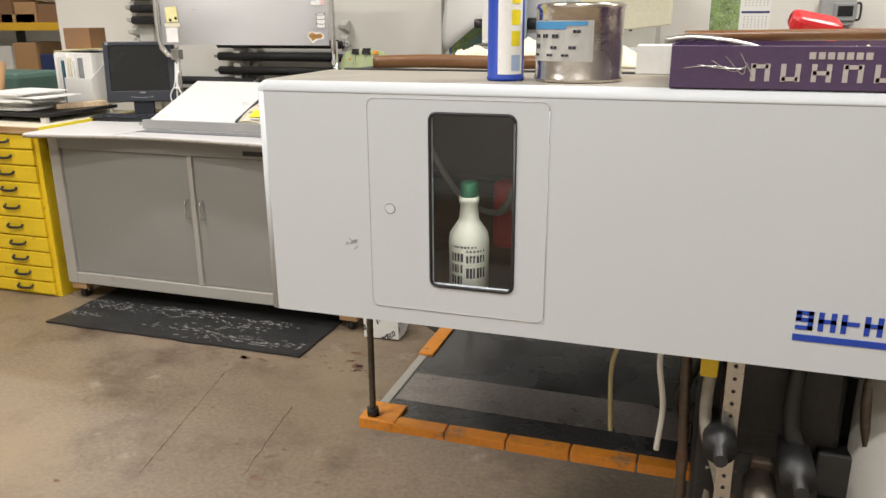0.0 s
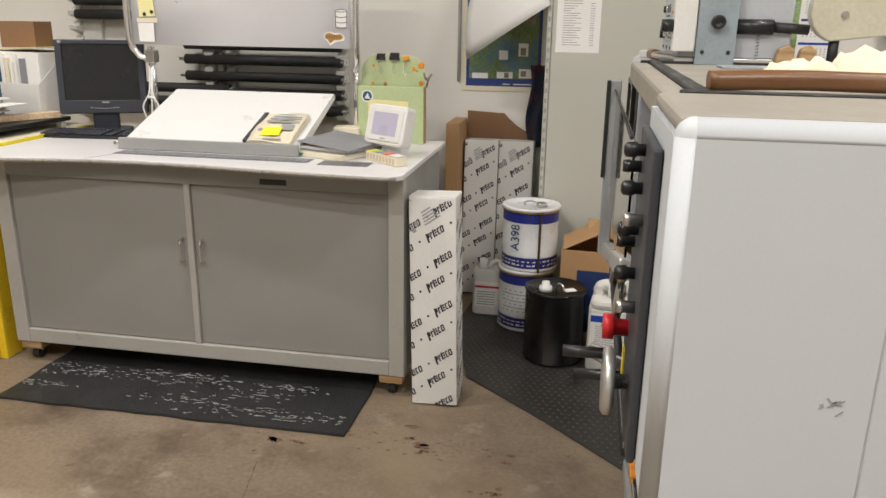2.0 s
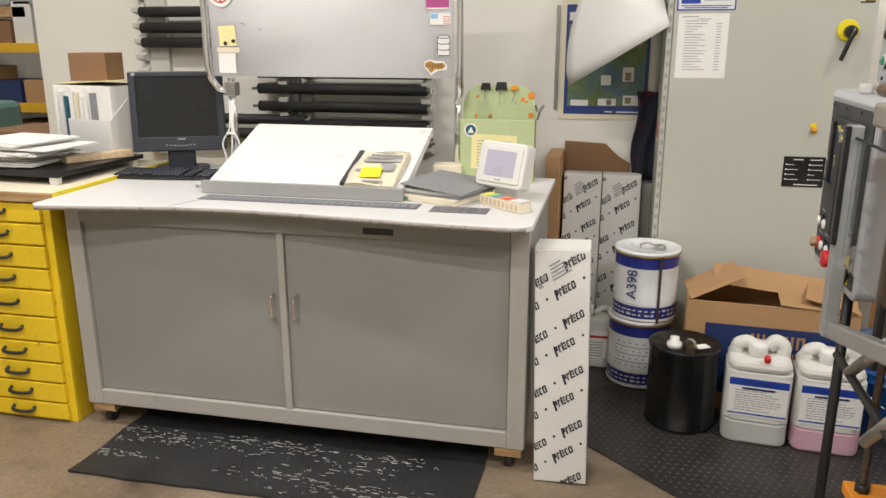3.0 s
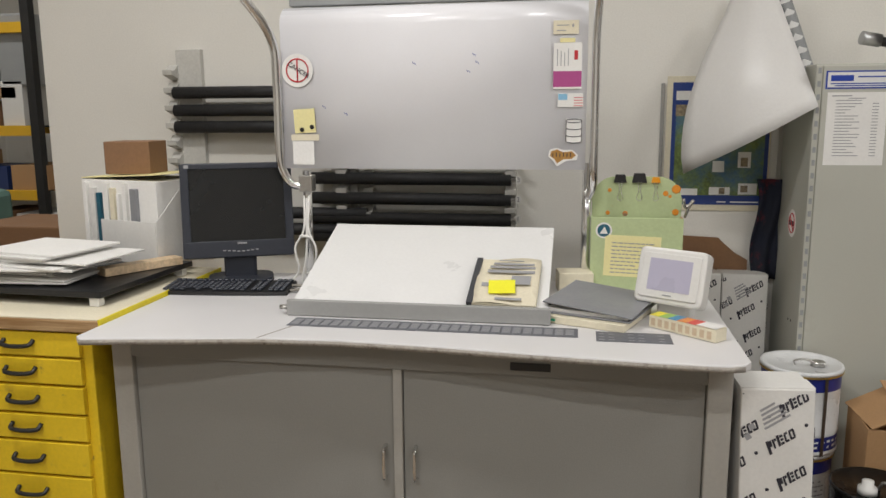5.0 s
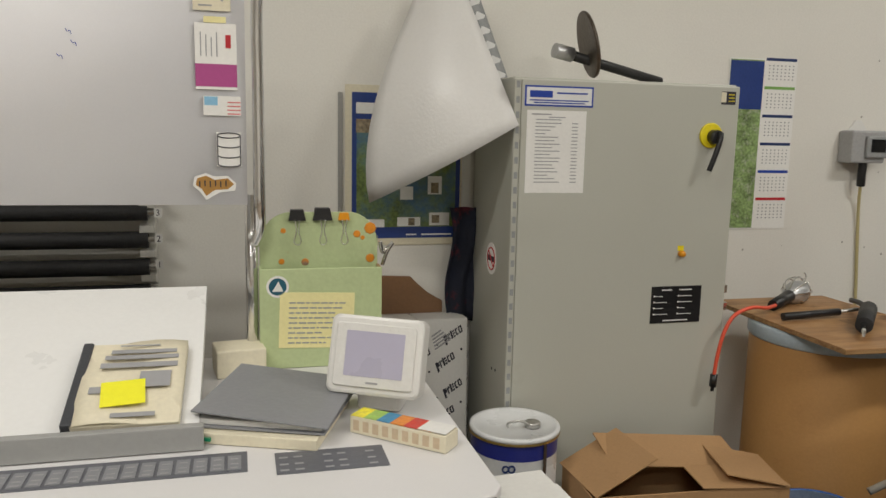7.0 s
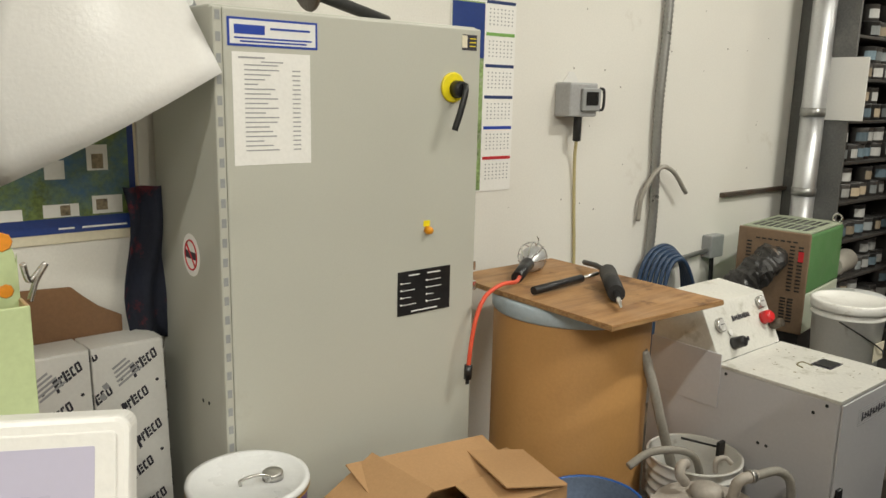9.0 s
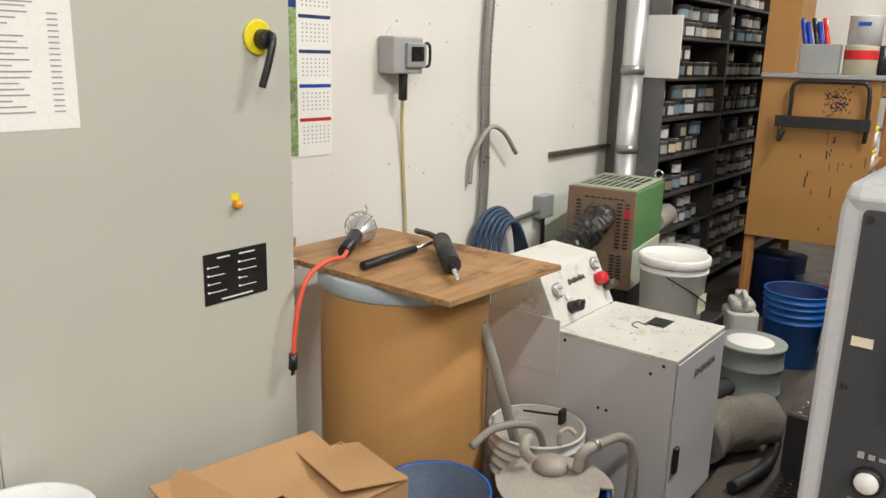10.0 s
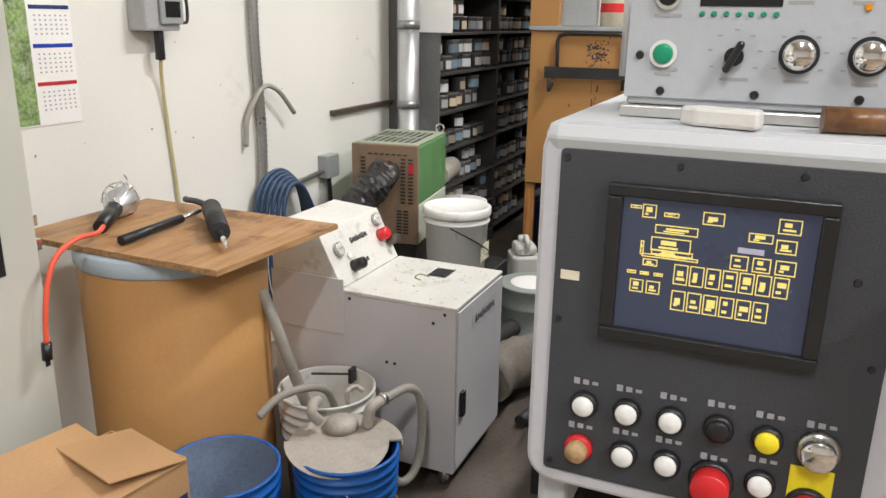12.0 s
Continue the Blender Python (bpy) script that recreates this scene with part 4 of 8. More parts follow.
part("side", slab(0.496, 0.5, 0.004, 0.27, 0, 0.066, 0.001), PURPLE, carton)
part("back", slab(0, 0.5, 0.266, 0.27, 0, 0.066, 0.001), PURPLE, carton)
part("base", slab(0.004, 0.496, 0.004, 0.266, 0, 0.004, 0), PURPLE, carton)
bm = bmesh.new()
for i in range(6):
    x = 0.117 + i * 0.042
    for dx, w, z, h in ((0, 0.007, 0.012, 0.026), (0.02, 0.007, 0.012, 0.026), (0.002, 0.022, (0.031, 0.013, 0.022)[i % 3], 0.006)):
        box_into(bm, (w, 0.001, h), (x + dx + w / 2, -0.0006, z + h / 2))
for i in range(7):
    box_into(bm, (0.009, 0.001, 0.010), (0.20 + 0.0125 * i, -0.0006, 0.050))
part("printed_mark", bm, material("silver_print", (0.42, 0.38, 0.36), 0.45), carton, "grey block print upside down")
bm = bmesh.new()
for k in range(5):
    tube_into(bm, [(0.02 + 0.02 * k, -0.0005, 0.03 + 0.006 * k), (0.06 + 0.015 * k, -0.001, 0.034 - 0.004 * k), (0.11, -0.0006, 0.028 + 0.003 * k)], 0.0006, 5)
part("tape_crease", bm, CHROME, carton)
solid("wooden_stick", tube([(0, 0, 0), (0.3, 0.01, 0.003), (0.55, 0.02, 0.002)], 0.009), HANDLE_WOOD, "long brown wooden stick across a carton", "stick", pose(-0.03, 1.38, 1.516))
solid("bent_tube", tube([(0, 0, 0), (0.05, 0, 0.004), (0.11, 0, -0.004), (0.17, 0.01, -0.02)], 0.006), STEEL, "bent steel tube resting on a carton", "tube", pose(-0.06, 1.36, 1.51))
solid("rag", crumple(0.26, 0.2, 0.08, 21), RAG, "crumpled cream cloth stuffed in a carton", "cloth", pose(0.26, 1.42, 1.447), "rags")
solid("red_pouch", prism(rounded(0.08, 0.05, 0.015), 0, 0.03, 0.008), RED, "small red pouch on top of cloth", "pouch", pose(0.17, 1.46, 1.518, 20, 12, 10))
# sensor stand at the far edge of the deck
stand = thing("sensor_stand", "blue-grey sheet metal bracket with knobs and a black arm", "machine bracket", pose(-0.575, 2.48, 1.436))
part("plate", slab(-0.045, 0.045, -0.004, 0.004, 0, 0.30, 0.002), material("blue_grey_paint", (0.28, 0.33, 0.36), 0.45), stand)
part("foot", slab(-0.045, 0.045, 0.004, 0.05, 0, 0.006, 0.001), PRESS_GREY, stand)
part("knob", lathe([(0.016, 0), (0.016, 0.018), (0.012, 0.02), (0.005, 0.012)], (0, -0.004, 0.10), 20, pose(0, 0, 0, 90)), BLACK, stand)
part("screw", lathe([(0.005, 0), (0.004, 0.004)], (-0.03, -0.004, 0.03), 12, pose(0, 0, 0, 90)), DARK, stand)
part("screw", lathe([(0.005, 0), (0.004, 0.004)], (0.03, -0.004, 0.03), 12, pose(0, 0, 0, 90)), DARK, stand)
part("counter_box", slab(-0.10, -0.048, 0.0, 0.05, 0.03, 0.28, 0.003), BOX_WHITE, stand)
part("side_knob", rod((-0.10, 0.02, 0.09), (-0.128, 0.02, 0.09), 0.015), DARK, stand)
part("arm", rod((0.045, 0.02, 0.09), (0.13, 0.02, 0.09), 0.018), BLACK, stand)
part("arm_tip", rod((0.13, 0.02, 0.09), (0.21, 0.02, 0.085), 0.012), DARK, stand)
part("cover", prism(quarter(0.0, 0.0, 0.075, 90, 250) + [(0.20, -0.045), (0.20, 0.075)], 0, 0.04, 0.004, pose(0.28, 0.04, 0.13, 90)), material("cream_plastic", (0.55, 0.52, 0.40), 0.4), stand, "rounded cream plastic cover")
part("cover_screw", lathe([(0.008, 0), (0.008, 0.006)], (0.28, 0.0, 0.12), 14, pose(0, 0, 0, 90)), STEEL, stand)
part("sprung_foot", rod((0.27, 0.02, 0.0), (0.27, 0.02, 0.07), 0.012), DARK, stand)
for dx in (0.16, 0.21):
    part("pad", prism([(-0.022, 0), (0.022, 0), (0.018, 0.04), (0.004, 0.05), (-0.016, 0.04)], 0, 0.03, 0.003, pose(dx, 0.02, 0.0, 90)), BLOCK_WOOD, stand)
part("spring", tube([(0.10 + 0.006 * math.cos(k), 0.03 + 0.006 * math.sin(k), 0.003 + 0.0012 * k) for k in range(60)], 0.0012, 5, 0), STEEL, stand)
solid("cable_loop", tube([(0, 0, 0.01), (-0.10, 0.02, 0.02), (-0.13, -0.02, 0.015), (-0.05, -0.05, 0.008), (0.02, -0.03, 0.006), (-0.06, 0.03, 0.02), (-0.02, 0.02, 0.01)], 0.006), HOSE_GREY, "loop of grey cable lying on the deck", "cable", pose(-0.58, 2.58, 1.437))
# bottle behind the window
bottle = thing("cleaner_bottle", "pale plastic bottle with green cap and black lettering", "bottle", pose(-0.389, 1.350, 1.051))
part("bottle_body", lathe([(0.034, 0), (0.038, 0.004), (0.038, 0.095), (0.036, 0.11), (0.024, 0.128), (0.019, 0.135), (0.016, 0.165), (0.019, 0.168), (0.019, 0.178), (0.013, 0.18)], sides=30), BOTTLE, bottle)
part("cap", lathe([(0.016, 0.179), (0.0165, 0.182), (0.016, 0.202), (0.013, 0.206)], sides=24), GREEN_CAP, bottle, "dark green screw cap")
bm = bmesh.new()
rnd = random.Random(5)
for a0, z, h, wd in ((-38, 0.062, 0.016, 4), (-38, 0.040, 0.016, 4), (-38, 0.018, 0.016, 4), (8, 0.08, 0.004, 6), (8, 0.07, 0.004, 6), (8, 0.06, 0.012, 6), (8, 0.03, 0.02, 6), (-38, 0.088, 0.004, 8)):
    for k in range(wd):
        a = a0 + k * 10
        p0, p1 = [(0.0386 * math.sin(radians(q)), -0.0386 * math.cos(radians(q))) for q in (a, a + rnd.uniform(4, 8))]
        bm.faces.new([bm.verts.new((*p0, z)), bm.verts.new((*p1, z)), bm.verts.new((*p1, z + h)), bm.verts.new((*p0, z + h))])
part("label_print", bm, INK, bottle)

# ---- the operator's desk ----
desk = thing("console_desk", "grey steel press console desk on casters with two doors", "desk")
FRONT = [(-3.365, 3.19), (-3.34, 3.165), (-3.27, 3.18), (-3.06, 3.215), (-2.85, 3.25), (-2.62, 3.262), (-2.38, 3.252), (-2.15, 3.23), (-1.93, 3.21), (-1.75, 3.198), (-1.585, 3.195), (-1.545, 3.21), (-1.525, 3.24)]
bm = prism(FRONT + [(-1.525, 4.12), (-3.365, 4.12)], 0.955, 0.975, 0.003)
part("top", bm, DESK_TOP, desk, "pale laminate top with a wavy front edge")
part("edge_strip", sheet([[(x, y - 0.0015, 0.957) for x, y in FRONT[1:-1]], [(x, y - 0.0015, 0.971) for x, y in FRONT[1:-1]]], 0.002), WORN_EDGE, desk, "chipped dark worn edge")
part("top_seam", box((0.004, 0.24, 0.001), (-2.80, 3.36, 0.9754), 0, pose(0, 0, 0, 0, 0, -22)), WORN_EDGE, desk)
BX0, BX1, BY0, BY1 = -3.355, -1.50, 3.335, 4.08
BX1 = -1.545
for x0 in (BX0, BX1 - 0.065):
    part("corner_post", slab(x0, x0 + 0.065, BY0, BY0 + 0.05, 0.10, 0.955, 0.004), DESK_FRAME, desk)
part("apron", slab(BX0 + 0.065, BX1 - 0.065, BY0 + 0.002, BY0 + 0.04, 0.872, 0.955, 0.003), DESK_GREY, desk)
part("bottom_rail", slab(BX0 + 0.065, BX1 - 0.065, BY0 + 0.002, BY0 + 0.045, 0.10, 0.165, 0.004), DESK_FRAME, desk)
part("centre_post", slab(-2.477, -2.450, BY0 + 0.004, BY0 + 0.04, 0.165, 0.872, 0.003), DESK_FRAME, desk)
for x0, x1, hx in ((BX0 + 0.067, -2.479, -2.503), (-2.448, BX1 - 0.067, -2.412)):
    d = part("door", slab(x0, x1, BY0 + 0.018, BY0 + 0.036, 0.168, 0.869, 0.002), DESK_GREY, desk)
    part("handle", tube([(hx, BY0 + 0.018, 0.635), (hx, BY0 - 0.006, 0.632), (hx, BY0 - 0.012, 0.615), (hx, BY0 - 0.012, 0.555), (hx, BY0 - 0.006, 0.538), (hx, BY0 + 0.018, 0.535)], 0.0055, 10, 5), CHROME, d, "chrome bow handle")
part("side_panel", slab(BX1 - 0.015, BX1 - 0.002, BY0 + 0.05, BY1, 0.10, 0.955, 0.002), DESK_GREY, desk)
part("side_panel", slab(BX0 + 0.002, BX0 + 0.015, BY0 + 0.05, BY1, 0.10, 0.955, 0.002), DESK_GREY, desk)
part("back_panel", slab(BX0 + 0.02, BX1 - 0.02, BY1 - 0.012, BY1, 0.10, 0.955, 0.002), DESK_GREY, desk)
part("floor_panel", slab(BX0 + 0.02, BX1 - 0.02, BY0 + 0.05, BY1 - 0.015, 0.105, 0.12, 0.002), DESK_GREY, desk)
part("name_slot", slab(-2.139, -2.027, BY0 - 0.001, BY0 + 0.004, 0.888, 0.911, 0.001), BLACK, desk, "dark slot plate in the apron")
for x in (BX0 + 0.06, BX1 - 0.06):
    for y in (BY0 + 0.07, BY1 - 0.08):
        c = part("caster", rod((x - 0.014, y - 0.01, 0.03), (x + 0.014, y - 0.01, 0.03), 0.03, 18), BLACK_RUBBER, desk)
        part("fork", slab(x - 0.022, x + 0.022, y - 0.02, y + 0.02, 0.035, 0.062, 0.004), STEEL, c)
        part("wood_block", slab(x - 0.05, x + 0.05, y - 0.06, y + 0.06, 0.062, 0.099, 0.004), BLOCK_WOOD, desk, "raw wooden block above the caster")
part("key_strip", slab(-2.81, -1.955, 3.385, 3.475, 0.9752, 0.9765, 0), KEY_STRIP, desk, "grey strip of ink key buttons")
for i in range(28):
    part("key", slab(-2.80 + 0.030 * i, -2.80 + 0.030 * i + 0.024, 3.395, 3.455, 0.9765, 0.9785, 0), GREY_BINDER, desk)
for i in range(28):
    bm = bmesh.new()
    for y in (3.402, 3.418, 3.44):
        box_into(bm, (0.014, 0.004, 0.0006), (-2.788 + 0.030 * i, y, 0.9788))
    part("key_legend", bm, INK_GREY, desk)
part("key_pad", slab(-1.905, -1.70, 3.36, 3.455, 0.9752, 0.9765, 0), KEY_STRIP, desk)
for i in range(7):
    for y in (3.375, 3.40, 3.43):
        if (i + int(y * 100)) % 3:
            part("key_legend", box((0.016, 0.006, 0.0006), (-1.89 + 0.027 * i, y, 0.977), 0), INK_GREY, desk)

# tilted viewing board
slope = thing("viewing_board", "tilted pale viewing board with a metal ledge on a desk", "viewing board")
part("board", prism([(3.52, 0.977), (3.52, 1.005), (4.02, 1.19), (4.035, 1.18), (4.035, 1.165), (3.56, 0.977)], 0, 0.80, 0.0, pose(-2.845, 0, 0) @ Matrix(((0, 0, 1, 0), (1, 0, 0, 0), (0, 1, 0, 0), (0, 0, 0, 1)))), BOARD_GREY, slope)
part("ledge", slab(-2.85, -2.035, 3.495, 3.517, 0.977, 1.025, 0.002), LEDGE, slope, "grey painted metal front ledge")
part("support_leg", slab(-2.7, -2.68, 4.0, 4.02, 0.976, 1.16, 0.001), DARK, slope)
part("support_leg", slab(-2.2, -2.18, 4.0, 4.02, 0.976, 1.16, 0.001), DARK, slope)
part("screw", rod((-2.85, 3.506, 1.0), (-2.875, 3.506, 1.0), 0.008), STEEL, slope)
SLOPE = Matrix.Translation((0, 3.52, 1.006)) @ pose(0, 0, 0, 20.3, 0, 0)
manual = thing("machine_manual", "worn cream spiral manual with a yellow note stuck on", "manual", SLOPE @ pose(-2.275, 0.012, 0.002, 0, 0, -1))
part("page_block", slab(0, 0.195, 0, 0.26, 0, 0.018, 0.002), PAPER_OLD, manual)
part("cover", sheet([[(0.0 + 0.195 * i / 6, 0.262 * j / 8, 0.0195 + 0.006 * math.sin(i * 0.9 + j * 0.5)) for i in range(7)] for j in range(9)], 0.001), PAPER_OLD, manual)
part("spine", slab(-0.016, 0.004, 0.0, 0.26, 0, 0.024, 0.003), CHARCOAL, manual)
for x, y, w, h in ((0.045, 0.213, 0.13, 0.012), (0.035, 0.193, 0.145, 0.013), (0.03, 0.165, 0.15, 0.016), (0.06, 0.238, 0.08, 0.004), (0.11, 0.10, 0.06, 0.05), (0.02, 0.085, 0.05, 0.02), (0.07, 0.012, 0.08, 0.012)):
    part("printed_line", box((w, h, 0.001), (x + w / 2, y + h / 2, 0.0268), 0), INK_GREY, manual)
part("sticky_note", box((0.082, 0.075, 0.001), (0.085, 0.082, 0.0285), 0, pose(0, 0, 0, 0, 0, 6)), POSTIT, manual, "bright yellow sticky note")

# lamp hood board over the desk, on two bent tubes
hood = thing("hood_board", "large white hood board with stickers held by bent tubes", "hood board")
HY = 3.965
prof = [(HY, 1.40), (HY, 1.90), (HY + 0.003, 1.92), (HY + 0.012, 1.94), (HY + 0.03, 1.957), (HY + 0.055, 1.968), (HY + 0.12, 1.978)]
bm = sheet([[(x, y, z) for x in (-3.02, -2.5, -1.943)] for y, z in prof], 0.004)
part("board", bm, BOARD_WHITE, hood)
part("top_strip", slab(-3.02, -1.943, HY + 0.10, HY + 0.135, 1.98, 2.06, 0.004), PRESS_GREY, hood)
part("bent_tube", tube([(-3.30, 3.6, 2.3), (-3.13, 3.85, 2.02), (-3.045, 3.94, 1.86), (-3.035, 3.955, 1.70), (-3.035, 3.955, 1.50), (-3.03, 3.96, 1.40), (-3.0, 3.97, 1.345), (-2.965, 3.975, 1.335)], 0.016, 14, 6), CHROME, hood, "bent chrome tube")
part("bent_tube", tube([(-1.90, 3.75, 2.3), (-1.905, 3.9, 2.05), (-1.915, 3.95, 1.86), (-1.915, 3.96, 1.70), (-1.915, 3.96, 1.50), (-1.915, 3.96, 1.40), (-1.915, 3.97, 1.34), (-1.93, 3.98, 1.30)], 0.014, 14, 6), CHROME, hood, "bent chrome tube")
part("post", rod((-2.945, 3.985, 0.976), (-2.945, 3.985, 1.39), 0.016), CHROME, hood)
part("post", rod((-1.935, 4.02, 0.976), (-1.935, 4.02, 1.42), 0.015), CHROME, hood)
part("clamp", slab(-2.97, -2.92, 3.96, 4.01, 1.315, 1.375, 0.004), STEEL, hood)


def stuck(name, x0, z0, x1, z1, mat, label, turn=0.0, out=0.0):
    return part(name, box((x1 - x0, z1 - z0, 0.0008), (0, 0, 0), 0), mat, hood, label, facing((x0 + x1) / 2, HY - 0.0046 - out, (z0 + z1) / 2) @ pose(0, 0, 0, 0, 0, turn))


sign = part("round_sticker", lathe([(0.058, 0), (0.058, 0.0008)], sides=36), PAPER, hood, "white round sticker with red barred ring", facing(-2.958, HY - 0.0046, 1.747))
bm = bmesh.new()
tube_into(bm, [(0.040 * math.cos(2 * math.pi * k / 28), 0.040 * math.sin(2 * math.pi * k / 28), 0.001) for k in range(29)], 0.0028, 5, 0)
rod_into(bm, (0.0, -0.04, 0.001), (0.0, 0.04, 0.001), 0.0028)
part("red_ring", bm, INK_RED, sign)
lettering("CANCER", 0.0225, INK, sign, pose(-0.036, 0.020, 0.0032, 0, 0, -33))
n1 = stuck("yellow_note", -2.977, 1.527, -2.898, 1.612, PALE_YELLOW, "pale yellow note with two magnets", 3)
for x in (-0.012, 0.026):
    part("magnet", lathe([(0.008, 0), (0.008, 0.004)], (x, -0.03 + 0.2 * (x + 0.01), 0.0004), 16), BLACK, n1)
stuck("tape_strip", -2.99, 1.50, -2.885, 1.522, PAPER_OLD, "strip of yellowed tape")
stuck("white_note", -2.985, 1.414, -2.905, 1.498, PAPER, "blank white note", 0, 0.001)
c = stuck("business_card", -2.058, 1.851, -1.974, 1.895, PAPER_OLD, "cream business card")
part("print", bars([(-0.03, 0.005, 0.04, 0.003), (-0.03, -0.012, 0.03, 0.003), (0.02, 0.0, 0.006, 0.01)]), INK_GREY, c, "", pose(0, 0, 0.0008))
c = stuck("pink_card", -2.056, 1.672, -1.962, 1.823, PAPER, "white and magenta printed card")
part("magenta_half", box((0.094, 0.052, 0.0006), (0, -0.043, 0.0006), 0), MAGENTA, c)
part("print", bars([(-0.035 + 0.012 * k, 0.0, 0.0025, 0.055 - 0.006 * (k % 3)) for k in range(4)]), INK_GREY, c, "", pose(0, 0, 0.0008))
part("red_patch", box((0.012, 0.03, 0.0006), (0.028, 0.035, 0.0008), 0), INK_RED, c)
stuck("tape_strip", -2.035, 1.824, -1.985, 1.838, PALE_YELLOW, "strip of yellow tape", 0, 0.001)
c = stuck("flag_card", -2.04, 1.612, -1.955, 1.657, PAPER, "small card with pale flag print")
part("blue_half", box((0.03, 0.02, 0.0006), (-0.025, 0.011, 0.0006), 0), material("pale_blue_print", (0.25, 0.5, 0.7), 0.5), c)
part("red_lines", bars([(0.012, -0.02 + 0.009 * k, 0.03, 0.003) for k in range(4)]), material("pale_red_print", (0.65, 0.2, 0.2), 0.5), c, "", pose(0, 0, 0.0006))
c = stuck("barrel_sticker", -2.012, 1.492, -1.955, 1.573, PAPER, "white sticker with outline of a barrel")
bm = bmesh.new()
for z in (0.033, 0.01, -0.014, -0.035):
    tube_into(bm, [(0.026 * math.cos(radians(a)), z + 0.006 * math.sin(radians(a)), 0.0008) for a in range(180, 361, 15)], 0.0014, 5, 0)
tube_into(bm, [(0.026 * math.cos(radians(a)), 0.033 + 0.006 * math.sin(radians(a)), 0.0008) for a in range(0, 181, 15)], 0.0014, 5, 0)
for x in (-0.026, 0.026):
    rod_into(bm, (x, -0.035, 0.0008), (x, 0.033, 0.0008), 0.0014, 5)
part("outline", bm, INK, c)
c = part("brown_sticker", prism([(-0.05, 0.0), (-0.046, 0.022), (-0.02, 0.03), (0.0, 0.022), (0.03, 0.024), (0.05, 0.006), (0.046, -0.012), (0.01, -0.016), (-0.02, -0.034), (-0.034, -0.014)], 0, 0.0008), PAPER, hood, "brown and gold swash sticker", facing(-2.018, HY - 0.0046, 1.446))
part("swash", prism([(-0.044, 0.002), (-0.04, 0.018), (-0.02, 0.024), (0.0, 0.014), (0.03, 0.018), (0.044, 0.004), (0.03, -0.008), (0.0, -0.010), (-0.02, -0.024), (-0.03, -0.008)], 0.0008, 0.0014), material("gold_brown_print", (0.40, 0.21, 0.05), 0.5), c)
part("swash_lines", bars([(-0.036 + 0.012 * k, -0.003 + 0.002 * (k % 2), 0.003, 0.014) for k in range(6)]), INK, c, "", pose(0, 0, 0.0016))
bm = bmesh.new()
for x, z in ((-2.79, 1.60), (-2.54, 1.77), (-2.33, 1.795), (-2.32, 1.77), (-2.87, 1.625), (-2.35, 1.74)):
    tube_into(bm, [(x, HY - 0.0045, z), (x + 0.004, HY - 0.0045, z - 0.006), (x + 0.009, HY - 0.0045, z - 0.004), (x + 0.012, HY - 0.0045, z - 0.012)], 0.0008, 5, 3)
part("pen_marks", bm, INK_BLUE, hood)

# monitor, keyboard, cables
mon = thing("monitor", "dark blue-black flat monitor, switched off, on a desk", "monitor", pose(-3.222, 3.985, 0.976, 0, 0, 24))
SCR = Matrix.Translation((0, 0, 0.085)) @ pose(0, 0, 0, -6, 0, 0)
part("case", prism(rounded(0.405, 0.355, 0.012), -0.03, 0.02, 0.004, SCR @ pose(0, 0, 0.178, 90)), MONITOR, mon)
bm = bmesh.new()
for w, h, x, z in ((0.405, 0.02, 0, 0.343), (0.405, 0.062, 0, 0.034), (0.03, 0.275, -0.187, 0.20), (0.03, 0.275, 0.187, 0.20)):
    box_into(bm, (w, 0.012, h), (x, -0.024, z), 0.003)
bmesh.ops.transform(bm, matrix=SCR, verts=bm.verts)
part("bezel", bm, MONITOR, mon)
part("screen", box((0.35, 0.003, 0.27), (0, -0.021, 0.20), 0, None), SCREEN_OFF, mon, "", SCR)
bm = bmesh.new()
for i in range(8):
    box_into(bm, (0.011, 0.003, 0.004), (-0.055 + 0.017 * i, -0.031, 0.024 + 0.0015 * abs(i - 3.5)))
box_into(bm, (0.034, 0.002, 0.006), (0.01, -0.0305, 0.055)), box_into(bm, (0.016, 0.002, 0.012), (-0.178, -0.0305, 0.343))
part("buttons", bm, INK_GREY, mon, "", SCR)
part("neck", slab(-0.06, 0.06, -0.005, 0.04, 0.005, 0.16, 0.01), MONITOR, mon)
part("foot", prism(rounded(0.24, 0.19, 0.06), 0, 0.014, 0.004), MONITOR, mon)
kb = thing("keyboard", "black computer keyboard lying on the desk", "keyboard", pose(-3.185, 3.80, 0.9755, 3, 0, 6))
part("base", prism([(-0.23, -0.075), (-0.12, -0.082), (0.0, -0.085), (0.12, -0.082), (0.23, -0.075), (0.225, 0.085), (-0.225, 0.085)], 0, 0.016, 0.004), BLACK, kb)
keycap = mesh_of("keycap", box((0.0165, 0.0165, 0.008), (0, 0, 0.02), 0.002, None, 1), MONITOR)
for r in range(6):
    for i in range(22):
        if i in (15, 18) or (r == 0 and 4 <= i <= 8 and i != 6):
            continue
        k = new("keycap", keycap)
        k.parent, k.matrix_basis = kb, pose(-0.208 + 0.0198 * i, -0.055 + 0.0215 * r + (0.012 if r == 5 else 0), 0)
solid("mouse_cable", tube([(0, 0, 0), (0.06, -0.01, 0.012), (0.10, 0.03, 0.012), (0.06, 0.06, 0.01), (0.0, 0.04, 0.01), (0.05, 0.0, 0.02), (0.12, 0.05, 0.01)], 0.005), HOSE_GREY, "coiled grey cable lying on the desk", "cable", pose(-2.96, 3.80, 0.981))
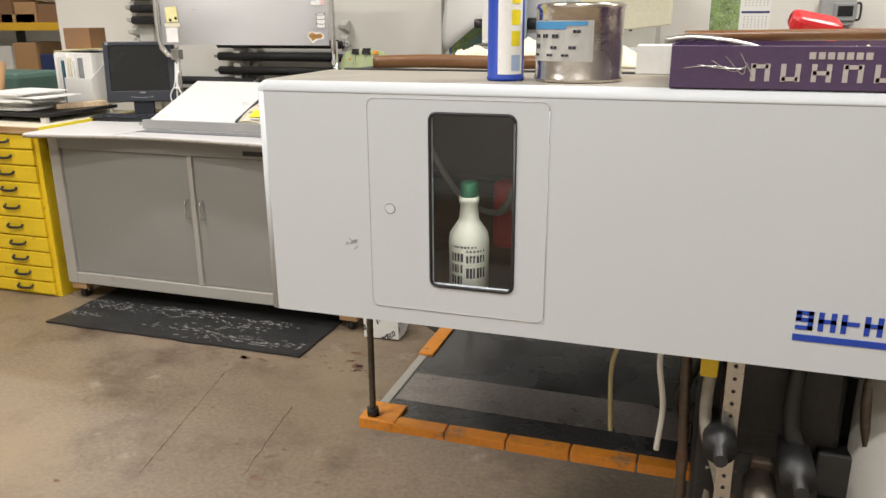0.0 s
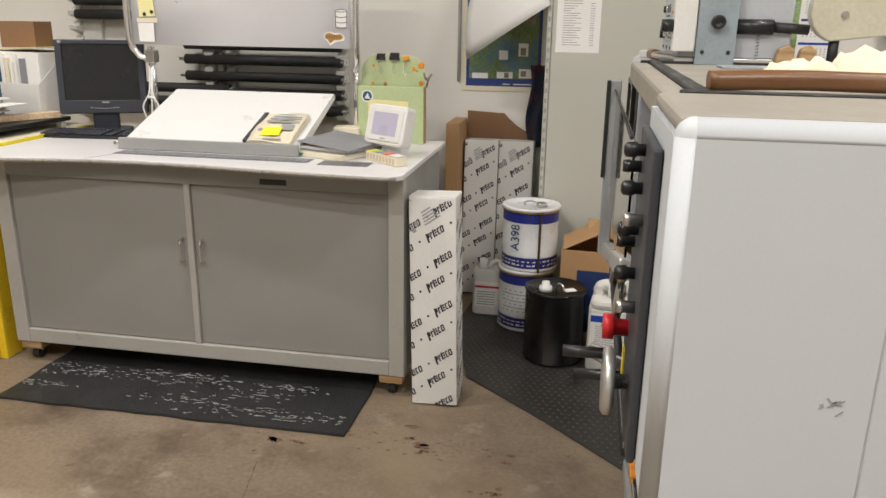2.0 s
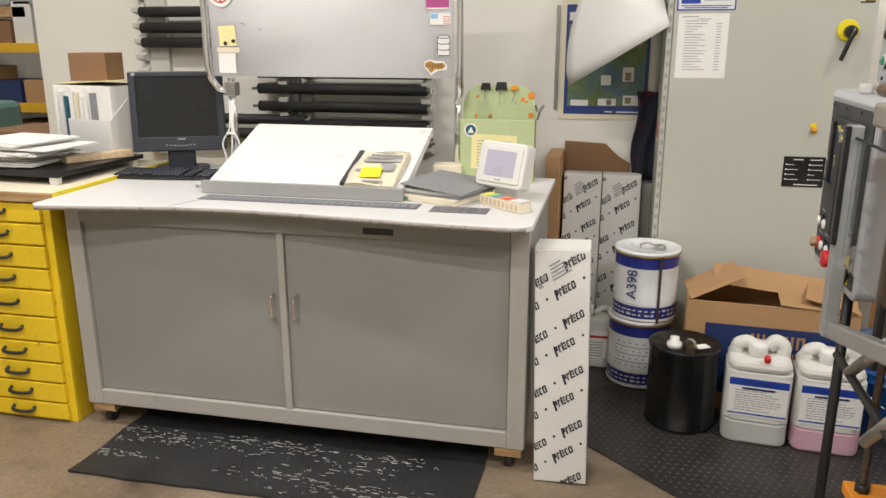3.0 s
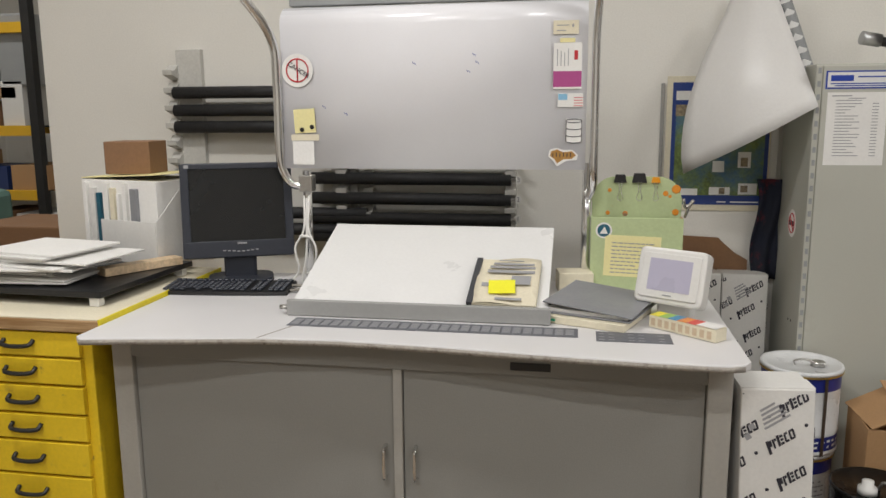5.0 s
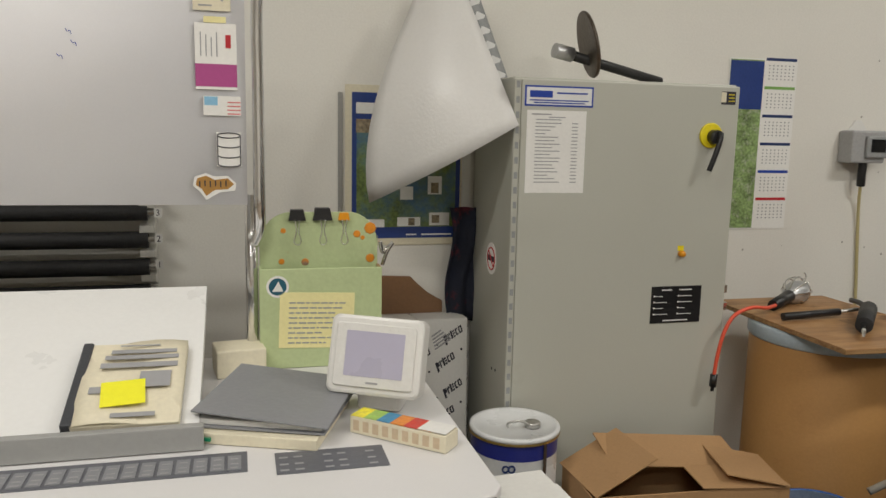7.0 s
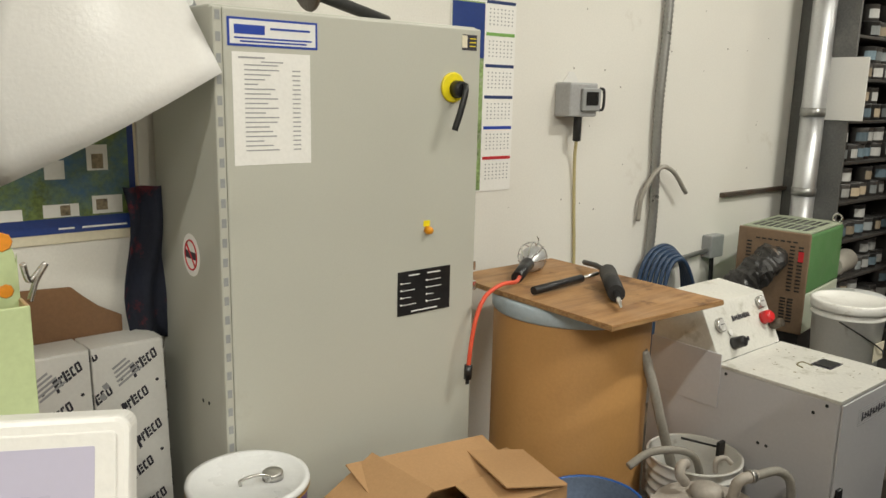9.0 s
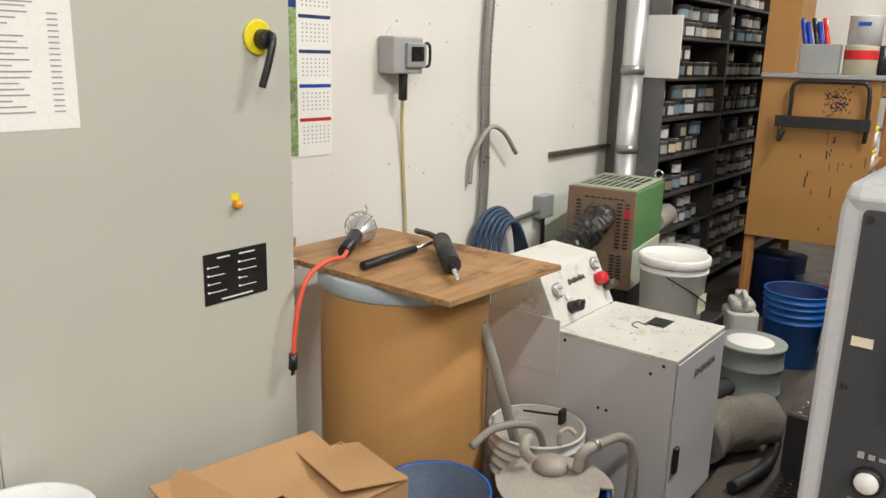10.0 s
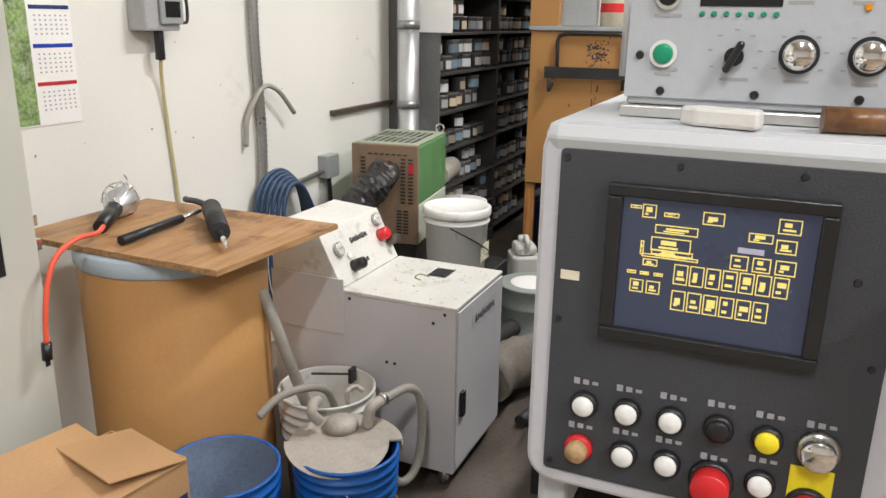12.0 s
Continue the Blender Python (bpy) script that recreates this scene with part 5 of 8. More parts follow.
solid("cable_bundle", tube_into(tube_into(tube_into(tube([(0, 0, 0.32), (0.005, -0.03, 0.18), (0, -0.03, 0.1), (-0.02, -0.03, 0.0)], 0.004), [(0.01, 0, 0.32), (0.012, -0.03, 0.2), (0.04, -0.035, 0.13), (0.03, -0.03, 0.06), (0.0, -0.03, 0.03)], 0.004), [(-0.01, 0, 0.32), (-0.005, -0.03, 0.2), (-0.04, -0.035, 0.13), (-0.03, -0.03, 0.05), (-0.06, -0.04, 0.0)], 0.004), [(-0.02, -0.03, 0.17), (0.0, -0.04, 0.175), (0.025, -0.03, 0.168)], 0.006), PAPER, "white cables tied to the chrome post", "cable", pose(-2.945, 3.975, 0.98))

# touch display, binder, swatch fan, green rack
td = thing("touch_display", "tilted white plastic touch display on the desk", "display", pose(-1.684, 3.617, 0.976, 0, 0, -25))
TD = Matrix.Translation((0, 0, 0.131)) @ pose(0, 0, 0, -15, 1.5, 0)
part("case", prism(rounded(0.205, 0.168, 0.018), -0.055, 0.012, 0.007, TD @ pose(0, 0, 0, 90)), DEVICE, td)
part("rim", prism(rounded(0.175, 0.135, 0.008), 0.012, 0.017, 0.002, TD @ pose(0, 0, 0, 90)), BOX_WHITE, td)
part("screen", prism(rounded(0.128, 0.096, 0.002), 0.0171, 0.0178, 0, TD @ pose(0, 0, 0.003, 90)), DEVICE_SCREEN, td, "lit grey-lilac screen")
part("maker_mark", box((0.026, 0.001, 0.004), (0, -0.0175, -0.057), 0, None), INK_GREY, td, "", TD)
part("stand", slab(-0.05, 0.05, 0.02, 0.09, 0, 0.085, 0.01), DEVICE, td)
bd = thing("ring_binder", "grey ring binder lying on papers on the desk", "binder", pose(-1.893, 3.58, 0.976, 0, 0, -21))
part("paper_block", slab(-0.14, 0.11, -0.10, 0.17, 0.0, 0.022, 0.002), PAPER_OLD, bd)
part("tab", slab(-0.12, -0.10, -0.106, -0.09, 0.008, 0.014, 0), GREEN_BUTTON, bd)
part("lower_cover", slab(-0.15, 0.12, -0.08, 0.20, 0.024, 0.028, 0.001), GREY_BINDER, bd)
part("page_block", slab(-0.14, 0.11, -0.07, 0.19, 0.028, 0.040, 0.002), PAPER, bd)
part("upper_cover", box((0.275, 0.27, 0.004), (-0.010, 0.05, 0.056), 0.001, pose(0, 0, 0, 3, 4, 0)), GREY_BINDER, bd)
part("rings", rod((-0.145, -0.05, 0.036), (-0.145, 0.17, 0.036), 0.009), STEEL, bd)
fan = thing("swatch_fan", "closed fan of printed colour swatches on the desk", "swatch book", pose(-1.645, 3.47, 0.976, 0, 0, -42))
part("page_block", slab(-0.12, 0.10, -0.026, 0.026, 0.0, 0.036, 0.002), PAPER_OLD, fan)
for i, col in enumerate(((0.85, 0.75, 0.05), (0.35, 0.55, 0.12), (0.05, 0.25, 0.45), (0.75, 0.25, 0.03), (0.62, 0.05, 0.03), (0.75, 0.5, 0.35))):
    part("swatch", box((0.032, 0.05, 0.0012), (-0.103 + 0.031 * i, 0, 0.0368 + 0.0003 * i), 0, pose(0, 0, 0, 0, 0, 3 - i)), material("swatch_colour", col, 0.4, vary=0.25, scale=60), fan)
part("cover_leaf", box((0.06, 0.05, 0.001), (0.068, 0, 0.039), 0), PAPER, fan)
bm = bmesh.new()
for i in range(9):
    box_into(bm, (0.014, 0.0005, 0.022), (-0.105 + 0.023 * i, -0.0263, 0.018))
part("side_marks", bm, material("swatch_edge", (0.6, 0.47, 0.32), 0.6), fan)
gr = thing("green_rack", "pale green metal document rack with peeling paint and clips", "document rack")
out = [(-1.915, 0.976), (-1.61, 0.976), (-1.61, 1.31)] + quarter(-1.69, 1.295, 0.078, 0, 90) + quarter(-1.835, 1.295, 0.078, 90, 180) + [(-1.915, 1.31)]
part("back_plate", prism(out, 0, 0.006, 0.001, pose(0, 4.045, 0, 90)), PALE_GREEN, gr)
part("pocket_front", slab(-1.918, -1.607, 3.985, 3.991, 0.976, 1.235, 0.002), PALE_GREEN, gr)
part("pocket_side", slab(-1.613, -1.607, 3.991, 4.045, 0.976, 1.235, 0.001), BLOCK_WOOD, gr)
part("pocket_side", slab(-1.918, -1.912, 3.991, 4.045, 0.976, 1.235, 0.001), PALE_GREEN, gr)
st = part("round_sticker", lathe([(0.028, 0), (0.028, 0.0008)], sides=24), PAPER, gr, "round white and teal sticker", facing(-1.873, 3.985, 1.19))
part("teal_disc", lathe([(0.022, 0.0008), (0.022, 0.0014)], sides=24), TEAL, st)
part("white_peak", prism([(-0.014, -0.012), (0.014, -0.012), (0.002, 0.014)], 0.0014, 0.002), PAPER, st)
nt = part("typed_note", box((0.19, 0.145, 0.001), (0, 0, 0), 0), PALE_YELLOW, gr, "yellowed typed contact note", facing(-1.775, 3.9842, 1.10) @ pose(0, 0, 0, 0, 0, -2))
part("typing", bars([(x - 0.095, y - 0.072, w, 0.0035) for x, y, w, h in text_rows(0.17, 0.14, 9, random.Random(3), 0.3) if h]), INK_GREY, nt, "", pose(0.01, 0, 0.0009))
for x, mt, s in ((-1.82, BLACK, 1.0), (-1.755, BLACK, 1.15), (-1.70, ORANGE_PL, 0.7)):
    cl = part("binder_clip", prism([(-0.022 * s, 0.0), (0.022 * s, 0.0), (0.016 * s, 0.028 * s), (-0.016 * s, 0.028 * s)], -0.014, 0.012, 0.001, pose(x, 4.04, 1.352, 90)), mt, gr)
    part("clip_wire", tube([(x - 0.006, 4.024, 1.355), (x - 0.003, 4.022, 1.325), (x - 0.009, 4.022, 1.30), (x, 4.022, 1.29), (x + 0.009, 4.022, 1.30), (x + 0.003, 4.022, 1.325), (x + 0.006, 4.024, 1.355)], 0.0014, 6), CHROME, cl)
part("spring_clamp", tube([(-1.60, 4.02, 1.235), (-1.59, 4.01, 1.27), (-1.575, 4.01, 1.295), (-1.60, 4.01, 1.27), (-1.61, 4.0, 1.30)], 0.005), STEEL, gr)
for x, z, r in ((-1.855, 1.325, 0.007), (-1.665, 1.315, 0.010), (-1.65, 1.305, 0.006), (-1.63, 1.33, 0.016), (-1.86, 1.245, 0.008), (-1.80, 1.243, 0.01), (-1.63, 1.25, 0.012)):
    part("rust_spot", lathe([(r, 0), (r * 0.9, 0.001)], (x, 4.0386, z), 8, pose(0, 0, 0, 90)), ORANGE, gr)
solid("paper_pile", slab(-0.06, 0.06, -0.05, 0.05, 0, 0.07, 0.004), PAPER_OLD, "small pile of worn papers on the desk", "papers", pose(-1.97, 3.98, 0.976, 0, 0, 8))

# ---- yellow flat-file cabinet, and what lies on it ----
ff = thing("flat_file", "yellow enamelled flat-file cabinet with many drawers", "drawer cabinet")
FX0, FX1, FY0, FY1 = -4.35, -3.42, 3.315, 4.10
part("body", slab(FX0, FX1, FY0 + 0.02, FY1, 0.0, 0.945, 0.004), YELLOW, ff)
zs = [0.945, 0.86, 0.77, 0.675, 0.585, 0.47, 0.36, 0.27, 0.18, 0.09, 0.012]
for z1, z0 in zip(zs, zs[1:]):
    dr = part("drawer", slab(FX0 + 0.01, FX1 - 0.03, FY0, FY0 + 0.019, z0 + 0.005, z1 - 0.004, 0.003), YELLOW, ff)
    for hx in (-3.655, -4.15):
        part("pull", tube([(hx - 0.05, FY0, (z0 + z1) / 2 + 0.012), (hx - 0.045, FY0 - 0.018, (z0 + z1) / 2), (hx, FY0 - 0.024, (z0 + z1) / 2 - 0.003), (hx + 0.045, FY0 - 0.018, (z0 + z1) / 2), (hx + 0.05, FY0, (z0 + z1) / 2 + 0.012)], 0.007, 8, 5), DARK, dr, "dark bow pull")
part("top", slab(FX0 - 0.02, FX1 + 0.05, FY0 - 0.01, FY1 + 0.02, 0.947, 0.985, 0.004), BLOCK_WOOD, ff, "pale plywood top")
part("top_skin", slab(FX0 - 0.02, FX1 + 0.045, FY0 - 0.005, FY1 + 0.018, 0.985, 0.989, 0.001), PAPER_OLD, ff)
part("edge_tape", slab(FX1 + 0.046, FX1 + 0.052, FY0 - 0.01, FY1 + 0.02, 0.962, 0.99, 0.001), YELLOW_PL, ff)
tray = thing("paper_tray", "black edged tray holding stacks of white paper", "tray", pose(-3.80, 3.66, 0.99, 0, 0, -3))
part("tray_plate", slab(-0.5, 0.36, -0.20, 0.35, 0.03, 0.05, 0.002), BLACK, tray)
part("foot", slab(0.31, 0.345, -0.19, -0.16, 0, 0.03, 0.002), PAPER, tray)
part("foot", slab(0.31, 0.345, 0.30, 0.33, 0, 0.03, 0.002), PAPER, tray)
part("foot", slab(-0.48, -0.44, -0.19, -0.16, 0, 0.03, 0.002), PAPER, tray)
rnd = random.Random(31)
for i in range(14):
    w, d = rnd.uniform(0.28, 0.44), rnd.uniform(0.21, 0.3)
    solid("paper_sheet", slab(-w / 2, w / 2, -d / 2, d / 2, 0, 0.0065, 0.001), PAPER, "loose white printed sheets stacked on a tray", "paper", pose(-3.78 + rnd.uniform(-0.12, 0.06), 3.62 + rnd.uniform(-0.03, 0.05), 1.0405 + 0.0075 * i, 0, 0, rnd.uniform(-14, 10)), "paper stacks")
solid("pattern_strip", box((0.30, 0.06, 0.03), (0, 0, 0.015), 0.003), material("swatch_strip", (0.66, 0.5, 0.32), 0.6, vary=0.3, scale=30), "beige swatch strip on the tray", "swatch book", pose(-3.52, 3.80, 1.041, 0, 0, 60))
fb = thing("magazine_file", "white cardboard magazine file with papers and binders", "magazine file", pose(-3.605, 3.92, 1.04, 0, 0, -16))
part("side", prism([(-0.02, 0), (0.20, 0), (0.20, 0.32), (0.08, 0.32), (-0.10, 0.16), (-0.10, 0)], 0, 0.004, 0.001, pose(0.10, 0.10, 0, 90, 0, 90)), BOX_WHITE, fb)
part("front_wall", slab(-0.18, 0.10, -0.004, 0.0, 0, 0.16, 0.001), BOX_WHITE, fb)
part("back_block", slab(-0.30, 0.094, 0.02, 0.28, 0, 0.31, 0.003), PAPER, fb)
for i, mt in enumerate((PAPER, BOX_WHITE, TEAL, PAPER, PAPER_OLD, PAPER, PAPER, GREY_BINDER)):
    part("folder", slab(-0.28 + 0.036 * i, -0.28 + 0.036 * i + rnd.uniform(0.012, 0.032), 0.004, 0.03, 0, 0.30 - 0.02 * (i % 3), 0.002), mt, fb)
part("flap", box((0.40, 0.26, 0.004), (-0.1, 0.15, 0.325), 0.001, pose(0, 0, 0, 0, -3, 0)), PALE_YELLOW, fb)
solid("brown_carton", slab(-0.09, 0.09, -0.08, 0.08, 0, 0.125, 0.003), CARD_DARK, "small brown cardboard box on top of files", "carton", pose(-3.68, 4.08, 1.37, 0, 0, 6))
solid("paper_tube", rod((0, 0, 0.02), (-0.10, 0.16, 0.28), 0.035, 20), CARD, "leaning brown cardboard tube", "tube", pose(-4.12, 3.75, 1.0))

# ---- roller rack on the wall ----
HOOK = material("hook_grey", (0.58, 0.57, 0.53), 0.5, vary=0.12)


def roller_rack(x0, x1, zs, col_x, label):
    rk = thing("roller_rack", label, "roller rack")
    part("column", slab(col_x, col_x + 0.13, WALL_Y - 0.035, WALL_Y - 0.002, 0.9, zs[0] + 0.2, 0.003), HOOK, rk)
    for x in (x0, x1):
        z = zs[0] + 0.09
        while z > 0.95:
            part("hook", prism([(0, 0), (0.09, 0.025), (0.095, 0.05), (0.08, 0.045), (0.06, 0.05), (0.03, 0.075), (0, 0.075)], 0, 0.05, 0.002, pose(x + 0.012, WALL_Y - 0.01, z - 0.04, 90, 0, -90)), HOOK, rk)
            z -= 0.085
    return rk


rk1 = roller_rack(-3.93, -2.95, [1.71], -3.93, "grey wall rack with hooks for ink rollers")
rk2 = roller_rack(-3.07, -2.26, [1.40], -3.15, "grey wall rack with hooks for ink rollers")
roll = thing("ink_roller", "black rubber ink roller resting in wall hooks", "ink roller", pose(-3.94, WALL_Y - 0.085, 1.70), "ink rollers")
part("rubber", rod((0.02, 0, 0), (0.98, 0, 0), 0.029, 18), BLACK_RUBBER, roll)
part("shaft", rod((-0.02, 0, 0), (1.02, 0, 0), 0.009), STEEL, roll)
for z in (1.615, 1.535):
    copy_thing(roll, pose(-3.94, WALL_Y - 0.085, z))
for z in (1.04, 1.12):
    copy_thing(roll, pose(-3.94, WALL_Y - 0.085, z))
for z in (1.375, 1.29, 1.195, 1.10, 1.01):
    copy_thing(roll, pose(-3.25, WALL_Y - 0.085, z))
part("worn_band", rod((0.62, 0, 0), (0.78, 0, 0), 0.0296, 18), PAPER_OLD, roll)
for i, ch in enumerate("4321"):
    z = 1.38 - 0.09 * i
    c = solid("number_tag", slab(-0.012, 0.012, -0.002, 0.0, -0.016, 0.016, 0), DEVICE, "small tag with a handwritten rack number", "tag", pose(-2.235, WALL_Y - 0.10, z), "number tags")
    lettering(ch, 0.03, INK, c, facing(-0.008, -0.0026, -0.01))

# ---- floor coverings ----
def ragged_mat(x0, x1, y0, y1, t, seed):
    r = random.Random(seed)
    out = []
    n = 26
    for i in range(n):
        out.append((x0 + (x1 - x0) * i / n, y0 + 0.014 * noise.noise(Vector((i * 0.35, seed, 0)))))
    for i in range(8):
        out.append((x1 + 0.012 * r.random(), y0 + (y1 - y0) * i / 8))
    out += [(x1 - 0.02, y1), (x0 + 0.03, y1)]
    for i in range(6):
        out.append((x0 + 0.02 * r.random(), y1 - (y1 - y0) * (i + 0.5) / 6))
    return prism(out, 0.002, t)


mat = thing("rubber_mat", "worn black rubber anti-fatigue mat with white flecks", "floor mat")
part("mat_sheet", ragged_mat(-3.2, -1.70, 2.985, 3.75, 0.012, 3), SPOTTED, mat)
rnd = random.Random(17)
bm = bmesh.new()
bands = [(rnd.uniform(-3.1, -1.8), 3.01 + 0.32 * rnd.random()) for i in range(26)]
for i in range(420):
    cx, cy = rnd.choice(bands)
    x, y = min(max(rnd.gauss(cx, 0.11), -3.16), -1.74), min(max(rnd.gauss(cy, 0.018), 3.0), 3.4)
    a, l = rnd.gauss(0, 0.16), 0.004 + abs(rnd.gauss(0, 0.014))
    w = rnd.uniform(0.0008, 0.003)
    box_into(bm, (l, w, 0.0012), (x, y, 0.0124), 0, pose(0, 0, 0, 0, 0, math.degrees(a)))
tagged(part("fleck_marking", bm, material("fleck_grey", (0.42, 0.42, 0.40), 0.5), mat), kind="stuff")

tread = thing("tread_mat", "dark diamond tread plate laid on the concrete floor", "tread plate")
part("plate", prism([(-1.47, 4.2), (-1.32, 3.60), (-0.93, 3.24), (-0.65, 2.96), (-0.2, 2.55), (-0.1, 2.55), (-0.15, 3.9), (-0.2, 4.9), (-1.40, 4.9)], 0.002, 0.007), DIAMOND, tread)


def lozenges(inside, x0, x1, y0, y1, z, step=0.032):
    """Raised tread marks in a herringbone."""
    bm, j, y = bmesh.new(), 0, y0
    while y < y1:
        x, i = x0 + (step / 2 if j % 2 else 0), 0
        while x < x1:
            if inside(x, y):
                s = 1 if (i + j) % 2 else -1
                c, q = 0.011 * 0.7071, 0.0028
                ps = [(x - c, y - s * c, z), (x + q, y - s * q, z + 0.0018), (x + c, y + s * c, z), (x - q, y + s * q, z + 0.0018)]
                bm.faces.new([bm.verts.new(p) for p in ps])
            x, i = x + step, i + 1
        y, j = y + step, j + 1
    return bm


tagged(part("tread_relief", lozenges(lambda x, y: x + y * 1.0 > 2.34, -1.4, -0.16, 2.5, 4.6, 0.0072), material("rubbed_tread", (0.16, 0.15, 0.14), 0.35, metal=0.6, vary=0.3), tread), kind="stuff")
rnd = random.Random(77)


def blot(x, y, r, seed):
    q = random.Random(seed)
    n = 22
    return prism([(x + r * (0.7 + 0.5 * q.random()) * math.cos(2 * math.pi * k / n), y + 0.55 * r * (0.7 + 0.5 * q.random()) * math.sin(2 * math.pi * k / n)) for k in range(n)], 0.0004, 0.0012)


bm = bmesh.new()
for cx, cy, s, cnt in ((-1.43, 3.0, 0.16, 46), (-1.98, 2.92, 0.10, 20), (-1.13, 2.74, 0.05, 8), (-1.6, 2.3, 0.5, 10), (-2.4, 1.9, 0.6, 8)):
    for k in range(cnt):
        x, y, r = rnd.gauss(cx, s), rnd.gauss(cy, s * 0.35), abs(rnd.gauss(0.008, 0.009)) + 0.003
        vs = [bm.verts.new((x + r * rnd.uniform(0.6, 1.3) * math.cos(2 * math.pi * a / 9), y + 0.6 * r * rnd.uniform(0.6, 1.3) * math.sin(2 * math.pi * a / 9), 0.0012)) for a in range(9)]
        bm.faces.new(vs)
structure("floor_stains", bm, STAIN, "rust-brown spots on the concrete")
bm = bmesh.new()
for a, b in (((-1.95, 2.75), (-1.78, 1.95)), ((-1.5, 2.55), (-1.42, 2.05))):
    tube_into(bm, [(a[0] + (b[0] - a[0]) * k / 12 + 0.006 * noise.noise(Vector((k, a[0], 0))), a[1] + (b[1] - a[1]) * k / 12, 0.0) for k in range(13)], 0.0025, 5, 2)
structure("floor_cracks", bm, STAIN)

# Dark floor sheet: dirt, with the shade between the machines painted into its colour.
DIRT_AND_SHADE = material("dirty_shaded_concrete", (0.085, 0.07, 0.056), 0.4, vary=0.4, scale=4, grain=60, bump=0.02, dirt=(0.13, 0.10, 0.075), dirt_amount=0.3, dirt_scale=5)
rim = []
for k in range(64):
    a = 2 * math.pi * k / 64
    j = 1 + 0.10 * noise.noise(Vector((3 * math.cos(a), 3 * math.sin(a), 5))) + 0.05 * noise.noise(Vector((11 * math.cos(a), 11 * math.sin(a), 2)))
    rim.append((2.95 + 3.15 * j * abs(math.cos(a)) ** 0.6 * (1 if math.cos(a) > 0 else -1), 4.02 + 0.84 * j * abs(math.sin(a)) ** 0.6 * (1 if math.sin(a) > 0 else -1)))
structure("floor_dirt_and_shade", prism([(x, min(y, 4.925)) for x, y in rim], 0.0002, 0.0008), DIRT_AND_SHADE, "dirty concrete darkened by painted shade")

# ---- printed white cartons ----
def print_word(bm, x, y, ang, s, z):
    """An illegible slanted brand word: blocks of uneven height."""
    m = Matrix.Translation((x, y, z)) @ pose(0, 0, 0, 0, 0, ang) @ Matrix.Scale(s, 4)
    spec = ((0, 0.0, 0.3, 1.35, -0.3), (0.25, 0.35, 0.3, 0.6, 0), (0.62, 0.0, 0.2, 0.95, 0), (0.84, 0.65, 0.2, 0.28, 0), (1.10, 0, 0.26, 1.1, 0), (1.40, 0.0, 0.34, 0.24, 0), (1.44, 0.38, 0.3, 0.24, 0), (1.40, 0.72, 0.34, 0.24, 0),
            (1.84, 0.1, 0.2, 0.75, 0), (1.9, 0.0, 0.34, 0.22, 0), (1.9, 0.74, 0.34, 0.22, 0), (2.36, 0.1, 0.2, 0.75, 0), (2.74, 0.1, 0.2, 0.75, 0), (2.4, 0.0, 0.5, 0.2, 0), (2.4, 0.76, 0.5, 0.2, 0))
    for a, b, w, h, d in spec:
        vs = [(a + 0.25 * (b + d), b + d), (a + w + 0.25 * (b + d), b + d), (a + w + 0.25 * (b + d + h), b + d + h), (a + 0.25 * (b + d + h), b + d + h)]
        bm.faces.new([bm.verts.new(m @ Vector((p, q, 0))) for p, q in vs])


def clip_rect(bm, w, h):
    for co, no in (((-w / 2, 0, 0), (1, 0, 0)), ((w / 2, 0, 0), (-1, 0, 0)), ((0, 0, 0), (0, 1, 0)), ((0, h, 0), (0, -1, 0))):
        bmesh.ops.bisect_plane(bm, geom=list(bm.verts) + list(bm.edges) + list(bm.faces), plane_co=co, plane_no=no, clear_inner=True)


def face_print(w, h, gap=0.102):
    """The slanted words of one carton face, each with its dot, cut off at the face's edges."""
    words, rows = [], int(h / gap) + 2
    for j in range(-1, rows):
        for i in range(-1, 3):
            x, y = -w / 2 - 0.05 + i * 0.124 + 0.03 * (j % 2), j * gap + i * 0.081
            bm = bmesh.new()
            print_word(bm, x, y, 33, 0.0275, 0.0006)
            lathe_into(bm, [(0.005, 0), (0.0045, 0.0006)], (x + 0.092, y + 0.078, 0), 8)
            clip_rect(bm, w * 0.985, h * 0.985)
            if len(bm.faces):
                words.append(bm)
    return words


def tall_carton(m, w, d, h, label, group):
    t = thing("tall_carton", label, "carton", m, group)
    part("carton", slab(-w / 2, w / 2, 0, d, 0, h, 0.004), BOX_WHITE, t)
    for bm in face_print(w, h):
        part("printed_word", bm, INK, t, "", facing(0, -0.0006, 0))
    for bm in face_print(d, h):
        part("printed_word", bm, INK, t, "", facing(w / 2 + 0.0006, d / 2, 0, 90))
    part("top_flap", slab(-w / 2, w / 2, 0.002, d / 2, h, h + 0.003, 0.001), BOX_WHITE, t)
    stamp = bmesh.new()
    for k in range(5):
        box_into(stamp, (0.075 - 0.008 * k, 0.006, 0.0006), (0.0, 0.012 * k, 0))
    for x in (-0.062, -0.085):
        box_into(stamp, (0.016, 0.016, 0.0006), (x, 0.0 + (x + 0.09) * 0.8, 0))
    part("shipping_stamp", stamp, INK_GREY, t, "", facing(0.0, -0.0012, h - 0.09) @ pose(0, 0, 0, 0, 0, 33))
    return t


